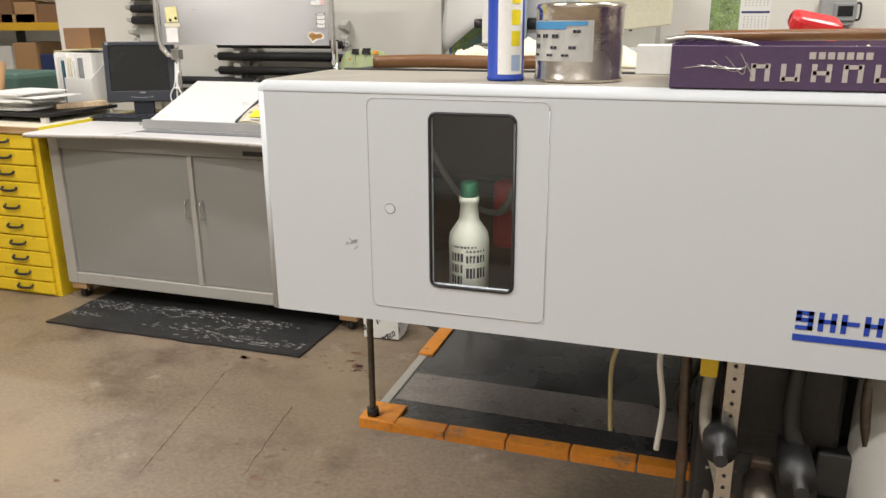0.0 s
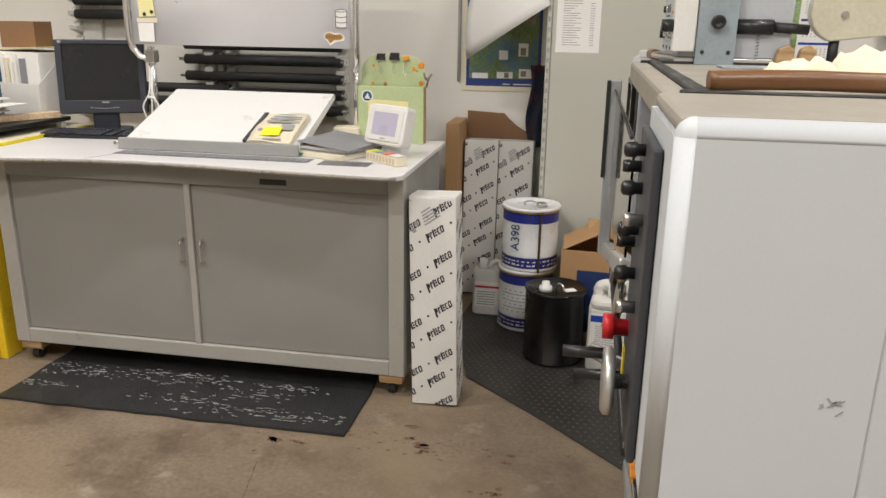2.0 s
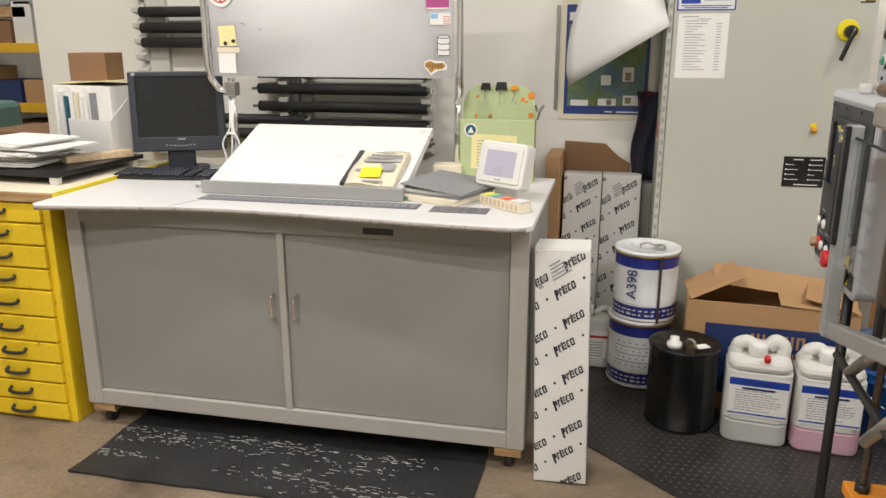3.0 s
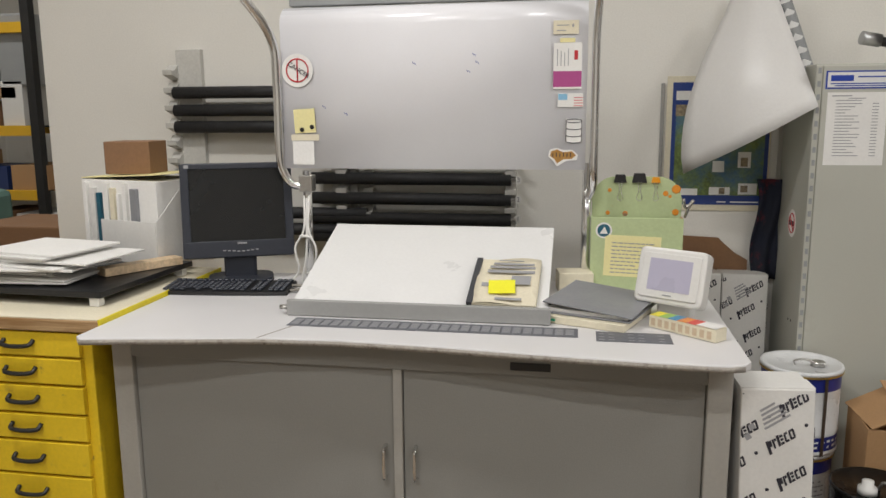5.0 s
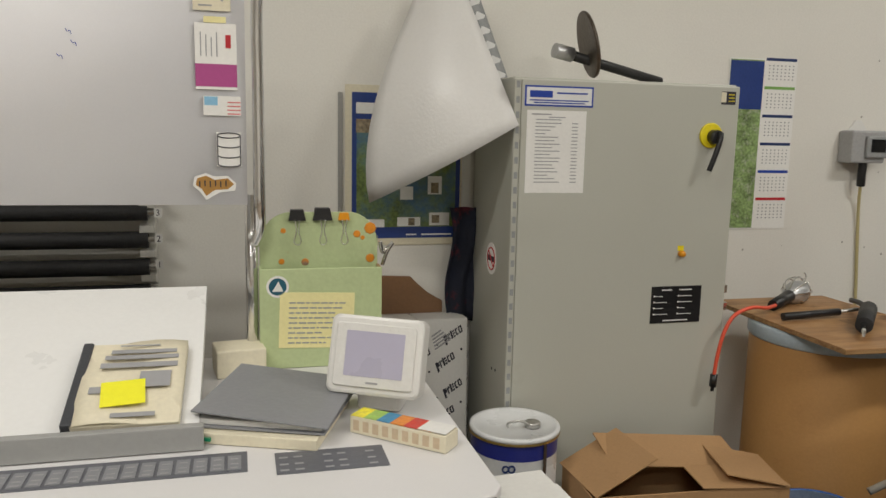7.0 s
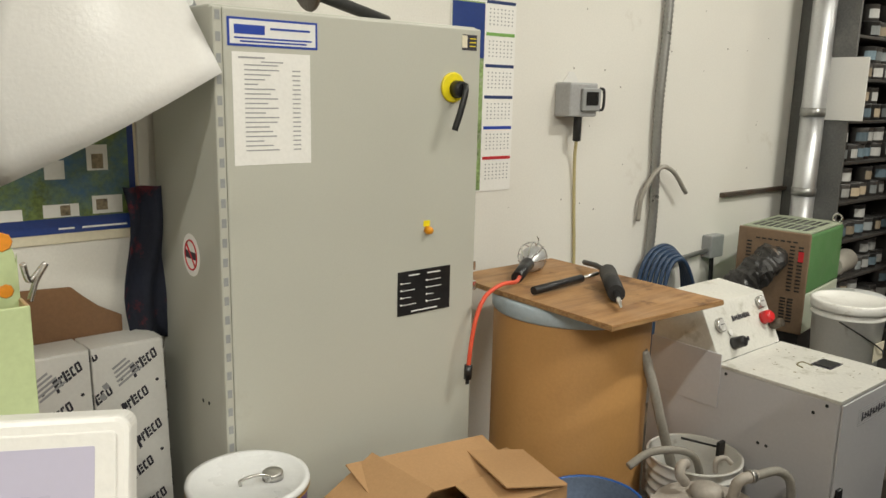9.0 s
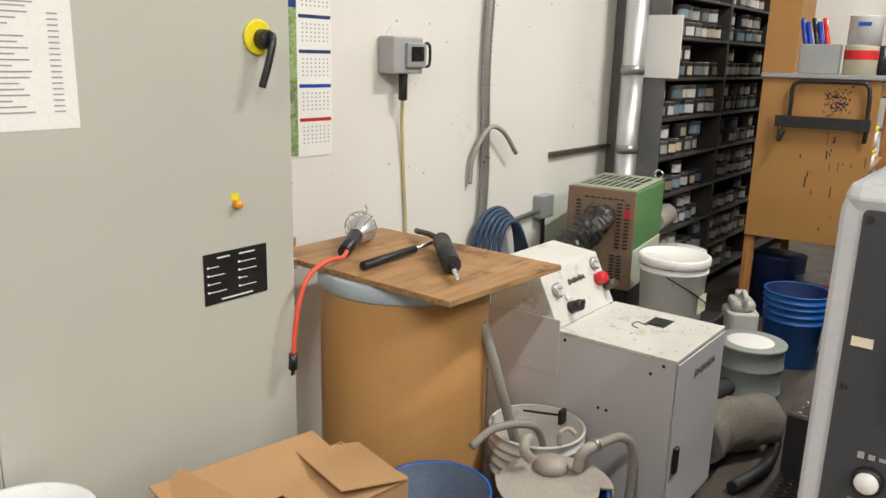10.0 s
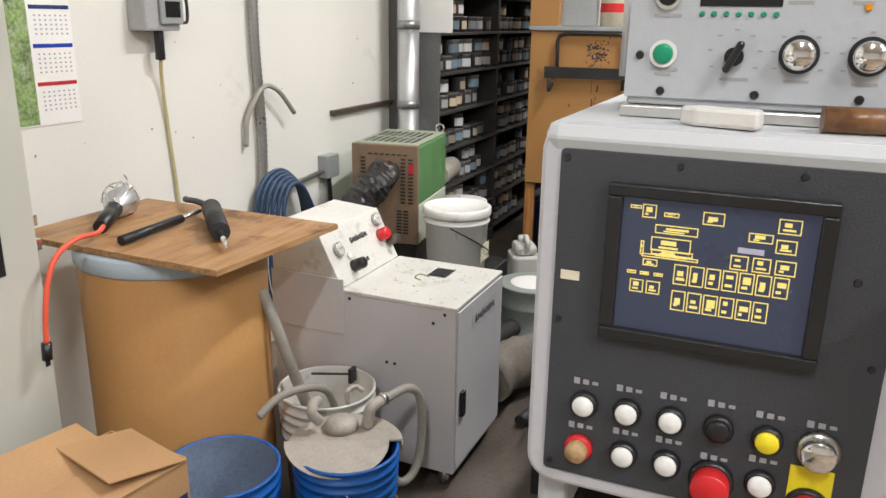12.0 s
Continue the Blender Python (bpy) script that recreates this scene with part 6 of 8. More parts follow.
tall_carton(pose(-1.408, 3.305, 0.007, -2, -1.6, 1), 0.187, 0.165, 0.868, "tall white carton printed with slanted black words, by the desk", "tall white cartons")
tall_carton(pose(-1.432, 4.70, 0.008, -3, 0, 0), 0.19, 0.16, 0.885, "tall white carton printed with slanted black words, by the wall", "tall white cartons")
tall_carton(pose(-1.238, 4.70, 0.008, -3, 0, 0), 0.19, 0.16, 0.885, "tall white carton printed with slanted black words, by the wall", "tall white cartons")
bc = thing("open_carton", "flattened brown carton with torn flaps by the wall", "carton", pose(-1.60, 4.60, 0.008))
part("panel", slab(-0.01, 0.06, 0.0, 0.3, 0, 0.99, 0.003), CARD, bc)
part("flap", prism([(0.06, 0.6), (0.40, 0.6), (0.40, 0.92), (0.34, 0.955), (0.30, 0.99), (0.27, 1.02), (0.06, 1.03)], 0, 0.006, 0.001, pose(0, 0.318, 0, 90)), CARD_DARK, bc)

# ---- pails, drums and jugs by the electrical cabinet ----
def tin_pail(m, label):
    p = thing("tin_pail", label, "pail", m, "white and blue tin pails")
    part("body", lathe([(0.137, 0.0), (0.143, 0.004), (0.143, 0.012), (0.140, 0.016), (0.140, 0.075), (0.142, 0.08), (0.140, 0.085), (0.140, 0.30), (0.143, 0.304), (0.143, 0.312)], sides=40), PAIL_WHITE, p)
    part("blue_band", lathe([(0.1407, 0.018), (0.1407, 0.072)], sides=40, close=False), INDIGO, p)
    part("blue_band", lathe([(0.1407, 0.248), (0.1407, 0.298)], sides=40, close=False), INDIGO, p)
    part("lid", lathe([(0.146, 0.306), (0.148, 0.314), (0.146, 0.322), (0.134, 0.322), (0.130, 0.316), (0.0, 0.316)], sides=40), PAIL_WHITE, p)
    part("gold_ring", lathe([(0.1475, 0.300), (0.1485, 0.304), (0.1475, 0.308)], sides=40, close=False), material("gold_rim", (0.5, 0.36, 0.12), 0.35, metal=0.8), p)
    part("spout_cap", lathe([(0.026, 0.317), (0.026, 0.332), (0.022, 0.336), (0, 0.336)], (0.05, -0.03, 0), 18), STEEL, p)
    part("handle", tube([(-0.03, -0.02, 0.318), (-0.032, -0.03, 0.335), (0.0, -0.045, 0.345), (0.03, -0.05, 0.335), (0.03, -0.045, 0.318)], 0.004), STEEL, p)
    bm = bmesh.new()
    r = random.Random(4)
    for k in range(16):
        a = -100 + 11 * k
        for z, h in ((0.03, 0.012), (0.05, 0.01)):
            p0, p1 = [(0.1412 * math.sin(radians(q)), -0.1412 * math.cos(radians(q))) for q in (a, a + r.uniform(4, 9))]
            bm.faces.new([bm.verts.new((*p0, z)), bm.verts.new((*p1, z)), bm.verts.new((*p1, z + h * r.uniform(0.4, 1))), bm.verts.new((*p0, z + h * r.uniform(0.4, 1)))])
    part("band_pattern", bm, PAIL_WHITE, p)
    return p


lower = tin_pail(pose(-1.12, 4.30, 0.008, 0, 0, 20), "white tin pail with navy bands, under another pail")
bm = bmesh.new()
for k in range(7):
    z = 0.105 + 0.018 * k
    for a in range(-70, 20, 6):
        if (a * 7 + k * 5) % 4:
            p0, p1 = [(0.1413 * math.sin(radians(q)), -0.1413 * math.cos(radians(q))) for q in (a, a + 5)]
            bm.faces.new([bm.verts.new((*p0, z)), bm.verts.new((*p1, z)), bm.verts.new((*p1, z + 0.006)), bm.verts.new((*p0, z + 0.006))])
part("label_print", bm, INK_GREY, lower)
upper = tin_pail(pose(-1.11, 4.295, 0.331, 0, 0, 0), "white tin pail lettered A398, stacked on another")
lettering("A398", 0.062, NAVY, upper, facing(-0.045, -0.1425, 0.11, -12) @ pose(0, 0, 0, 0, 0, 90))
part("strap", box((0.012, 0.003, 0.30), (0.055, -0.1335, 0.15), 0, pose(0, 0, 0, 0, 0, 22)), RUSTY, upper)
black_pail = thing("black_pail", "glossy black steel pail with a clear spout cap", "pail", pose(-0.955, 3.905, 0.008))
part("body", lathe([(0.135, 0), (0.142, 0.004), (0.142, 0.012), (0.139, 0.016), (0.139, 0.33), (0.143, 0.336), (0.143, 0.345), (0.138, 0.348), (0.132, 0.34), (0, 0.34)], sides=40), material("black_enamel", (0.006, 0.006, 0.006), 0.2, vary=0.1), black_pail)
part("spout_cap", lathe([(0.03, 0.34), (0.03, 0.362), (0.018, 0.366), (0.018, 0.385), (0.0, 0.388)], (-0.045, -0.05, 0), 20), DEVICE, black_pail, "translucent spout cap")
part("bail", tube([(0.0, -0.02, 0.342), (0.01, -0.03, 0.37), (0.03, -0.05, 0.37), (0.04, -0.06, 0.345)], 0.005), STEEL, black_pail)
part("paper_tag", box((0.055, 0.04, 0.002), (0.065, -0.03, 0.344), 0, pose(0, 0, 0, 0, 0, 30)), PAPER, black_pail)


def jug(m, liquid, label):
    j = thing("plastic_jug", label, "jug", m, "milky plastic jugs")
    part("lower_body", prism(rounded(0.245, 0.22, 0.05), 0, 0.10, 0.012), liquid, j)
    part("body", prism(rounded(0.245, 0.22, 0.05), 0.1005, 0.30, 0.0), JUG, j)
    part("shoulder", prism(rounded(0.235, 0.21, 0.05), 0.3005, 0.345, 0.02), JUG, j)
    part("grip", tube([(-0.085, 0.0, 0.335), (-0.085, 0, 0.375), (-0.05, 0, 0.39), (-0.02, 0, 0.37)], 0.026, 12), JUG, j)
    part("grip", tube([(0.085, 0.02, 0.335), (0.085, 0.02, 0.375), (0.055, 0.02, 0.395), (0.03, 0.02, 0.37)], 0.028, 12), JUG, j)
    part("screw_cap", lathe([(0.036, 0.34), (0.036, 0.385), (0.033, 0.40), (0, 0.40)], (-0.01, -0.02, 0), 20), WHITE_BUTTON, j)
    part("tap", lathe([(0.011, 0), (0.014, 0.012), (0.010, 0.026)], (0.02, -0.10, 0.35), 12), RED, j, "small red vent cap")
    lb = part("label_sheet", box((0.215, 0.17, 0.0012), (0, 0, 0), 0), PAPER, j, "white printed label with blue bands", facing(0, -0.1108, 0.205))
    part("band", box((0.215, 0.03, 0.0008), (0, 0.058, 0.0008), 0), INK_BLUE, lb)
    part("band", box((0.215, 0.006, 0.0008), (0, -0.075, 0.0008), 0), INK_BLUE, lb)
    part("print", bars([(x - 0.1, y - 0.07, w, 0.003) for x, y, w, h in text_rows(0.2, 0.11, 9, random.Random(8), 0.3)]), INK_GREY, lb, "", pose(0, 0, 0.001))
    part("band_print", bars([(-0.05, 0.055, 0.025, 0.006), (-0.02, 0.055, 0.03, 0.006), (0.015, 0.055, 0.035, 0.006), (-0.06, 0.028, 0.12, 0.008)]), NAVY, lb, "", pose(0, 0, 0.0014))
    return j


jug(pose(-0.672, 3.85, 0.008, 0, 0, -6), JUG_CLEAR, "milky plastic jug half full of clear liquid, labelled")
jug(pose(-0.418, 3.83, 0.008, 0, 0, -4), JUG_PINK, "milky plastic jug holding pink liquid, labelled")
wj = thing("white_jug", "small white jug with red-lined label behind cartons", "jug", pose(-1.33, 4.42, 0.008))
part("body", prism(rounded(0.16, 0.12, 0.03), 0, 0.25, 0.01), JUG, wj)
part("neck", lathe([(0.03, 0.25), (0.022, 0.28), (0.022, 0.30), (0, 0.30)], (-0.03, 0, 0), 16), WHITE_BUTTON, wj)
part("grip", tube([(0.0, 0, 0.26), (0.04, 0, 0.29), (0.07, 0, 0.27), (0.075, 0, 0.22)], 0.013), JUG, wj)
lb = part("label_sheet", box((0.13, 0.14, 0.001), (0, 0, 0), 0), PAPER, wj, "", facing(0, -0.0605, 0.12))
part("red_line", box((0.13, 0.012, 0.0006), (0, 0.04, 0.0006), 0), INK_RED, lb)
part("print", bars([(-0.055, -0.06 + 0.014 * k, 0.10, 0.005) for k in range(6)]), INK_GREY, lb, "", pose(0, 0, 0.0007))


def plastic_pail(m, mat_out, mat_in, label, h=0.37, r0=0.13, r1=0.15):
    p = thing("plastic_pail", label, "bucket", m, "plastic buckets")
    t = 0.004
    prof = [(0, 0), (r0 - 0.004, 0), (r0, 0.004)]
    for z in (0.62, 0.72, 0.82, 0.90):
        r = r0 + (r1 - r0) * z
        prof += [(r, h * z - 0.006), (r + 0.007, h * z - 0.004), (r + 0.007, h * z + 0.004), (r, h * z + 0.006)]
    prof += [(r1, h - 0.01), (r1 + 0.005, h - 0.006), (r1 + 0.005, h)]
    part("body", lathe(prof + [(r1 - t, h), (r1 - t, h - 0.01)], sides=44, close=False), mat_out, p)
    part("inside", lathe([(r1 - t - 0.001, h - 0.002), (r0 - t, 0.03), (0, 0.03)], sides=44, close=False), mat_in, p)
    part("bail", tube([(-r1 - 0.006, 0, h * 0.82)] + [(-(r1 + 0.008) * math.cos(radians(a)), -(r1 + 0.012) * math.sin(radians(a)), h * 0.82 - 0.17 * math.sin(radians(a))) for a in range(15, 170, 15)] + [(r1 + 0.006, 0, h * 0.82)], 0.002, 6, 3), STEEL, p)
    return p


open_blue = plastic_pail(pose(-0.125, 4.03, 0.001), BLUE_PLASTIC, BLUE_INSIDE, "empty blue plastic bucket with scuffed grey inside", 0.375, 0.135, 0.155)
pump_blue = plastic_pail(pose(0.13, 3.79, 0.001, 0, 0, 30), BLUE_PLASTIC, BLUE_PLASTIC, "blue plastic bucket under a half lid with pump", 0.36)
white_open = plastic_pail(pose(0.385, 4.01, 0.001), WHITE_PLASTIC, WHITE_PLASTIC, "white plastic bucket holding hoses and a scraper", 0.385, 0.132, 0.155)
pump = thing("pump_lid", "dusty half round lid with a pump and hose fittings", "pump", pose(0.13, 3.79, 0.364, 0, 0, 0))
DUSTY = material("dusty_aluminium", (0.46, 0.42, 0.37), 0.65, metal=0.2, vary=0.15, dirt=(0.3, 0.27, 0.23), dirt_amount=0.3)
half = quarter(0, 0, 0.165, -60, 120, 18)
part("lid_plate", prism(half, 0, 0.008, 0.002), DUSTY, pump)
part("lid_rim", sheet([[(x, y, z) for x, y in half] for z in (-0.03, 0.004)], 0.004), DUSTY, pump)
part("open_flap", prism(quarter(0, 0, 0.15, 120, 300, 18), 0, 0.004, 0.001, pose(-0.015, 0.02, 0.012, 8, -10, 0)), DUSTY, pump)
part("motor", lathe([(0.05, 0), (0.052, 0.015), (0.04, 0.03), (0.02, 0.04), (0, 0.04)], (0.06, 0.05, 0.008), 24), DUSTY, pump)
part("valve_body", tube([(0.02, 0.10, 0.04), (0.0, 0.11, 0.07), (0.02, 0.12, 0.09), (0.06, 0.13, 0.08)], 0.016, 12), DUSTY, pump)
part("elbow", tube([(0.09, -0.02, 0.02), (0.09, -0.03, 0.07), (0.11, -0.04, 0.085), (0.16, -0.05, 0.085)], 0.017, 12), DUSTY, pump)
part("clamp_ring", rod((0.13, -0.045, 0.086), (0.145, -0.048, 0.086), 0.021), STEEL, pump)
part("lever", tube([(0.10, 0.05, 0.07), (0.10, 0.05, 0.11), (0.13, 0.04, 0.115), (0.14, 0.02, 0.10)], 0.008), DUSTY, pump)
part("drain_hose", tube([(0.15, -0.05, 0.085), (0.24, -0.08, 0.085), (0.29, -0.10, 0.03), (0.30, -0.10, -0.12), (0.27, -0.09, -0.22), (0.22, -0.06, -0.24), (0.20, -0.02, -0.16)], 0.014, 12), HOSE_GREY, pump, "brownish rubber hose")
for k, (x, y) in enumerate(((0.36, 4.06), (0.40, 4.09))):
    solid("grey_hose", tube([(x + 0.05, y - 0.05, 0.05), (x - 0.03, y + 0.01, 0.36), (x - 0.10, y + 0.05, 0.62), (x - 0.13, y + 0.08, 0.75)], 0.016, 12), HOSE_GREY, "stiff grey hose leaning in a bucket", "hose", None, "grey hoses")
solid("curved_hose", tube([(0.42, 3.98, 0.10), (0.36, 3.97, 0.34), (0.29, 3.98, 0.43), (0.18, 4.04, 0.44), (0.10, 4.07, 0.40)], 0.013, 12), HOSE_GREY, "curved brown-grey hose over a bucket rim", "hose")
solid("scraper", box_into(rod((0.33, 4.03, 0.45), (0.47, 3.97, 0.40), 0.004), (0.035, 0.012, 0.05), (0.475, 3.967, 0.395)), BLACK, "black thin-handled scraper across a bucket", "scraper")

# big cardboard box
ub = thing("shipping_carton", "open brown shipping carton with a navy printed panel", "carton", pose(-0.60, 4.16, 0.003, 0, 0, -4))
W2, D2, HB = 0.335, 0.135, 0.49
part("front", slab(-W2, W2, -D2, -D2 + 0.006, 0, HB, 0.002), CARD, ub)
part("back", slab(-W2, W2, D2 - 0.006, D2, 0, HB, 0.002), CARD, ub)
part("side", slab(-W2, -W2 + 0.006, -D2 + 0.006, D2 - 0.006, 0, HB, 0.002), CARD, ub)
part("side", slab(W2 - 0.006, W2, -D2 + 0.006, D2 - 0.006, 0, HB, 0.002), CARD, ub)
part("bottom", slab(-W2 + 0.006, W2 - 0.006, -D2 + 0.006, D2 - 0.006, 0, 0.006, 0), CARD_DARK, ub)
part("back_flap", box((0.50, 0.17, 0.005), (0.02, 0.075, HB + 0.045), 0.001, pose(0, 0, 0, 16, 6, 4)), CARD, ub)
part("left_flap", box((0.23, 0.26, 0.005), (-W2 + 0.10, 0.0, HB + 0.055), 0.001, pose(0, 0, 0, 0, -27, 6)), CARD, ub)
part("right_flap", box((0.20, 0.24, 0.005), (W2 - 0.095, -0.015, HB + 0.022), 0.001, pose(0, 0, 0, 0, 10, -10)), CARD, ub)
part("front_flap", box((0.30, 0.14, 0.005), (0.18, -0.07, HB + 0.008), 0.001, pose(0, 0, 0, 5, 3, 0)), CARD, ub)
pn = part("printed_panel", box((0.58, 0.31, 0.001), (0.035, 0, 0), 0), NAVY, ub, "navy blue printed panel", facing(0, -D2 - 0.0008, HB - 0.25))
bm = bmesh.new()
for i in range(5):
    x = -0.10 + i * 0.044
    for dx, w, z, h in ((0, 0.010, 0, 0.055), (0.022, 0.010, 0, 0.055), (0.004, 0.024, (0.0, 0.0, 0.0, 0.022, 0.045)[i], 0.010)):
        if (i, dx) not in ((1, 0.022), (2, 0.022)):
            box_into(bm, (w, h, 0.0008), (x + dx + w / 2, z + h / 2, 0))
part("maker_mark", bm, CARD, pn, "", pose(0.03, 0.07, 0.001))
lettering("SORBENTS", 0.043, CARD, pn, pose(-0.075, 0.018, 0.001))

# ---- electrical cabinet ----
ec = thing("electrical_cabinet", "tall grey-green steel electrical cabinet with a rotary switch", "electrical cabinet")
CX0, CX1, CY0 = -1.085, -0.245, 4.465
part("body", slab(CX0, CX1, CY0 + 0.022, WALL_Y - 0.02, 0.06, 1.77, 0.005), CABINET, ec)
part("door", slab(CX0 + 0.022, CX1, CY0, CY0 + 0.0215, 0.075, 1.763, 0.005), CABINET, ec)
part("plinth", slab(CX0 + 0.02, CX1 - 0.02, CY0 + 0.04, WALL_Y - 0.03, 0.008, 0.06, 0.002), DARK, ec)
part("hinge_strip", slab(CX0 - 0.003, CX0 + 0.02, CY0 - 0.003, CY0 + 0.022, 0.075, 1.763, 0.004), CABINET, ec)
knuckle = mesh_of("hinge_knuckle", box((0.012, 0.0015, 0.022), (0, 0, 0), 0), PRESS_GREY)
for i in range(34):
    k = new("hinge_knuckle", knuckle)
    k.parent, k.matrix_basis = ec, pose(CX0 + 0.0085, CY0 - 0.0036, 0.11 + 0.0495 * i)
CF = CY0 - 0.0006


def on_door(name, x0, z0, x1, z1, mt, label="", thick=0.001):
    return part(name, box((x1 - x0, z1 - z0, thick), (0, 0, 0), 0), mt, ec, label, facing((x0 + x1) / 2, CF, (z0 + z1) / 2))


c = on_door("name_plate", -1.052, 1.675, -0.808, 1.742, INK_BLUE, "blue-bordered makers plate")
part("plate_face", box((0.232, 0.056, 0.0008), (0, 0, 0.0007), 0), BOARD_GREY, c)
part("print", bars([(-0.105, -0.005, 0.08, 0.022), (-0.01, 0.008, 0.11, 0.005), (-0.105, -0.016, 0.21, 0.004), (-0.09, -0.024, 0.18, 0.004)]), INK_BLUE, c, "", pose(0, 0, 0.0014))
c = on_door("posted_sheet", -1.042, 1.388, -0.830, 1.662, PAPER, "printed list on white paper")
r = random.Random(6)
part("print", bars([(-0.075, 0.105 - 0.0115 * k, 0.035 + 0.07 * r.random(), 0.003) for k in range(19)] + [(0.055, 0.105 - 0.0115 * k, 0.022, 0.003) for k in range(1, 19)] + [(-0.09, 0.122, 0.07, 0.004), (-0.03, 0.113, 0.06, 0.003)]), INK_GREY, c, "", pose(0, 0, 0.0008))
sw = part("switch_plate", lathe([(0.044, 0), (0.044, 0.006), (0.04, 0.008)], (-0.353, CF, 1.591), 32, pose(0, 0, 0, 90)), YELLOW_PL, ec, "yellow rotary switch plate")
part("switch_knob", lathe([(0.026, 0.006), (0.024, 0.035), (0.02, 0.04)], (-0.345, CF, 1.586), 24, pose(0, 0, 0, 90)), BLACK, sw)
part("switch_handle", tube([(-0.338, CF - 0.042, 1.600), (-0.345, CF - 0.05, 1.575), (-0.362, CF - 0.05, 1.52), (-0.378, CF - 0.045, 1.468)], 0.0095, 10), BLACK, sw)
part("amber_lamp", lathe([(0.012, 0), (0.012, 0.012), (0.009, 0.02), (0, 0.021)], (-0.438, CF, 1.171), 18, pose(0, 0, 0, 90)), ORANGE_PL, ec)
on_door("lamp_tag", -0.452, 1.182, -0.428, 1.20, YELLOW_PL)
c = on_door("legend_plate", -0.545, 0.918, -0.345, 1.053, BLACK, "black engraved legend plate", 0.003)
part("engraving", bars([(-0.085 + 0.095 * q, 0.03 - 0.022 * k, 0.02 + 0.04 * r.random(), 0.0022) for k in range(4) for q in range(2)] + [(-0.06, 0.052, 0.04, 0.004), (0.01, 0.052, 0.05, 0.004), (-0.05, -0.06, 0.1, 0.004)]), BOARD_GREY, c, "", pose(0, 0, 0.0018))
bm = bmesh.new()
for x in (-0.088, 0.008):
    for k in range(4):
        lathe_into(bm, [(0.0035, 0), (0.003, 0.0015)], (x, 0.032 - 0.022 * k, 0.0015), 8)
part("engraved_dots", bm, PAPER, c)
c = on_door("warning_label", -0.318, 1.70, -0.262, 1.745, INK, "small black and cream warning label")
part("pale_patch", box((0.02, 0.035, 0.0006), (-0.02, 0.002, 0.0008), 0), PAPER_OLD, c)
part("pale_lines", bars([(0.0, 0.01 - 0.011 * k, 0.024, 0.003) for k in range(3)]), YELLOW_PL, c, "", pose(0, 0, 0.0008))
c = part("round_sticker", lathe([(0.058, 0), (0.058, 0.0008)], sides=32), PAPER, ec, "white round sticker with red barred ring", facing(CX0 - 0.0006, 4.66, 1.135, -90))
bm = bmesh.new()
tube_into(bm, [(0.040 * math.cos(2 * math.pi * k / 28), 0.040 * math.sin(2 * math.pi * k / 28), 0.001) for k in range(29)], 0.0026, 5, 0)
rod_into(bm, (-0.028, 0.028, 0.001), (0.028, -0.028, 0.001), 0.0026)
part("red_ring", bm, INK_RED, c)
part("print", bars([(-0.036, -0.01, 0.072, 0.02)]), INK, c, "", pose(0, 0, 0.0012))
part("hinge_lug", slab(CX1, CX1 + 0.012, CY0 + 0.004, CY0 + 0.02, 1.02, 1.05, 0.002), CHROME, ec)
part("hinge_lug", slab(CX1, CX1 + 0.016, CY0 + 0.004, CY0 + 0.02, 0.955, 0.985, 0.002), CHROME, ec)
for y, z in ((4.58, 0.74), (4.62, 0.735), (4.55, 0.40), (4.58, 0.395), (4.6, 1.6)):
    part("side_screw", lathe([(0.006, 0), (0.005, 0.001)], (CX0, y, z), 10, WEST), DARK, ec)
wheel = thing("rod_and_disc", "old steel rod with a disc lying on the cabinet", "steel part", pose(-0.80, 4.62, 1.772))
part("rod", rod((-0.08, 0.0, 0.10), (0.36, 0.06, 0.012), 0.018), DARK, wheel)
part("disc", lathe([(0.115, 0), (0.118, 0.006), (0.115, 0.012)], (0.03, 0.0, 0.125), 28, pose(0, 0, 0, 0, 76, -10)), RUSTY, wheel)
part("hub", rod((-0.09, 0.0, 0.102), (-0.02, 0.01, 0.09), 0.026), GALV, wheel)

# hanging curved white sheet above the cabinet's side
C0, TIP, TR, TL = Vector((-1.078, 4.44, 1.611)), Vector((-1.522, 4.718, 1.332)), Vector((-1.215, 4.72, 2.12)), Vector((-1.34, 4.80, 2.12))
grid = []
for j in range(13):
    v = j / 12
    a = TIP.lerp(TL, v) + Vector((-0.075, -0.03, 0)) * math.sin(math.pi * min(1, v * 1.15)) ** 0.8 * (1 - 0.4 * v)
    b = C0.lerp(TR, v)
    grid.append([a.lerp(b, i / 10) + Vector((0.0, -0.055, 0.0)) * math.sin(math.pi * i / 10) * (1 - v * 0.5) for i in range(11)])
solid("hanging_sheet", sheet(grid, 0.0015), PLATE_SHEET, "large curled white sheet hanging beside the cabinet", "sheet")
strap = thing("strip_curtain", "grey perforated strap beside the hanging sheet", "strap")
A, B = Vector((-1.065, 4.60, 1.70)), Vector((-1.19, 4.78, 2.16))
part("strap_band", sheet([[A.lerp(B, k / 6) + Vector((0.05 * s, 0, 0.016 * s)) for k in range(7)] for s in (-0.5, 0.5)], 0.002), PRESS_GREY, strap)
for k in range(9):
    q = A.lerp(B, (k + 0.5) / 9)
    part("pocket", box((0.034, 0.003, 0.034), (q.x, q.y - 0.003, q.z), 0.001, pose(0, 0, 0, 0, 20, 0)), BOARD_GREY, strap)

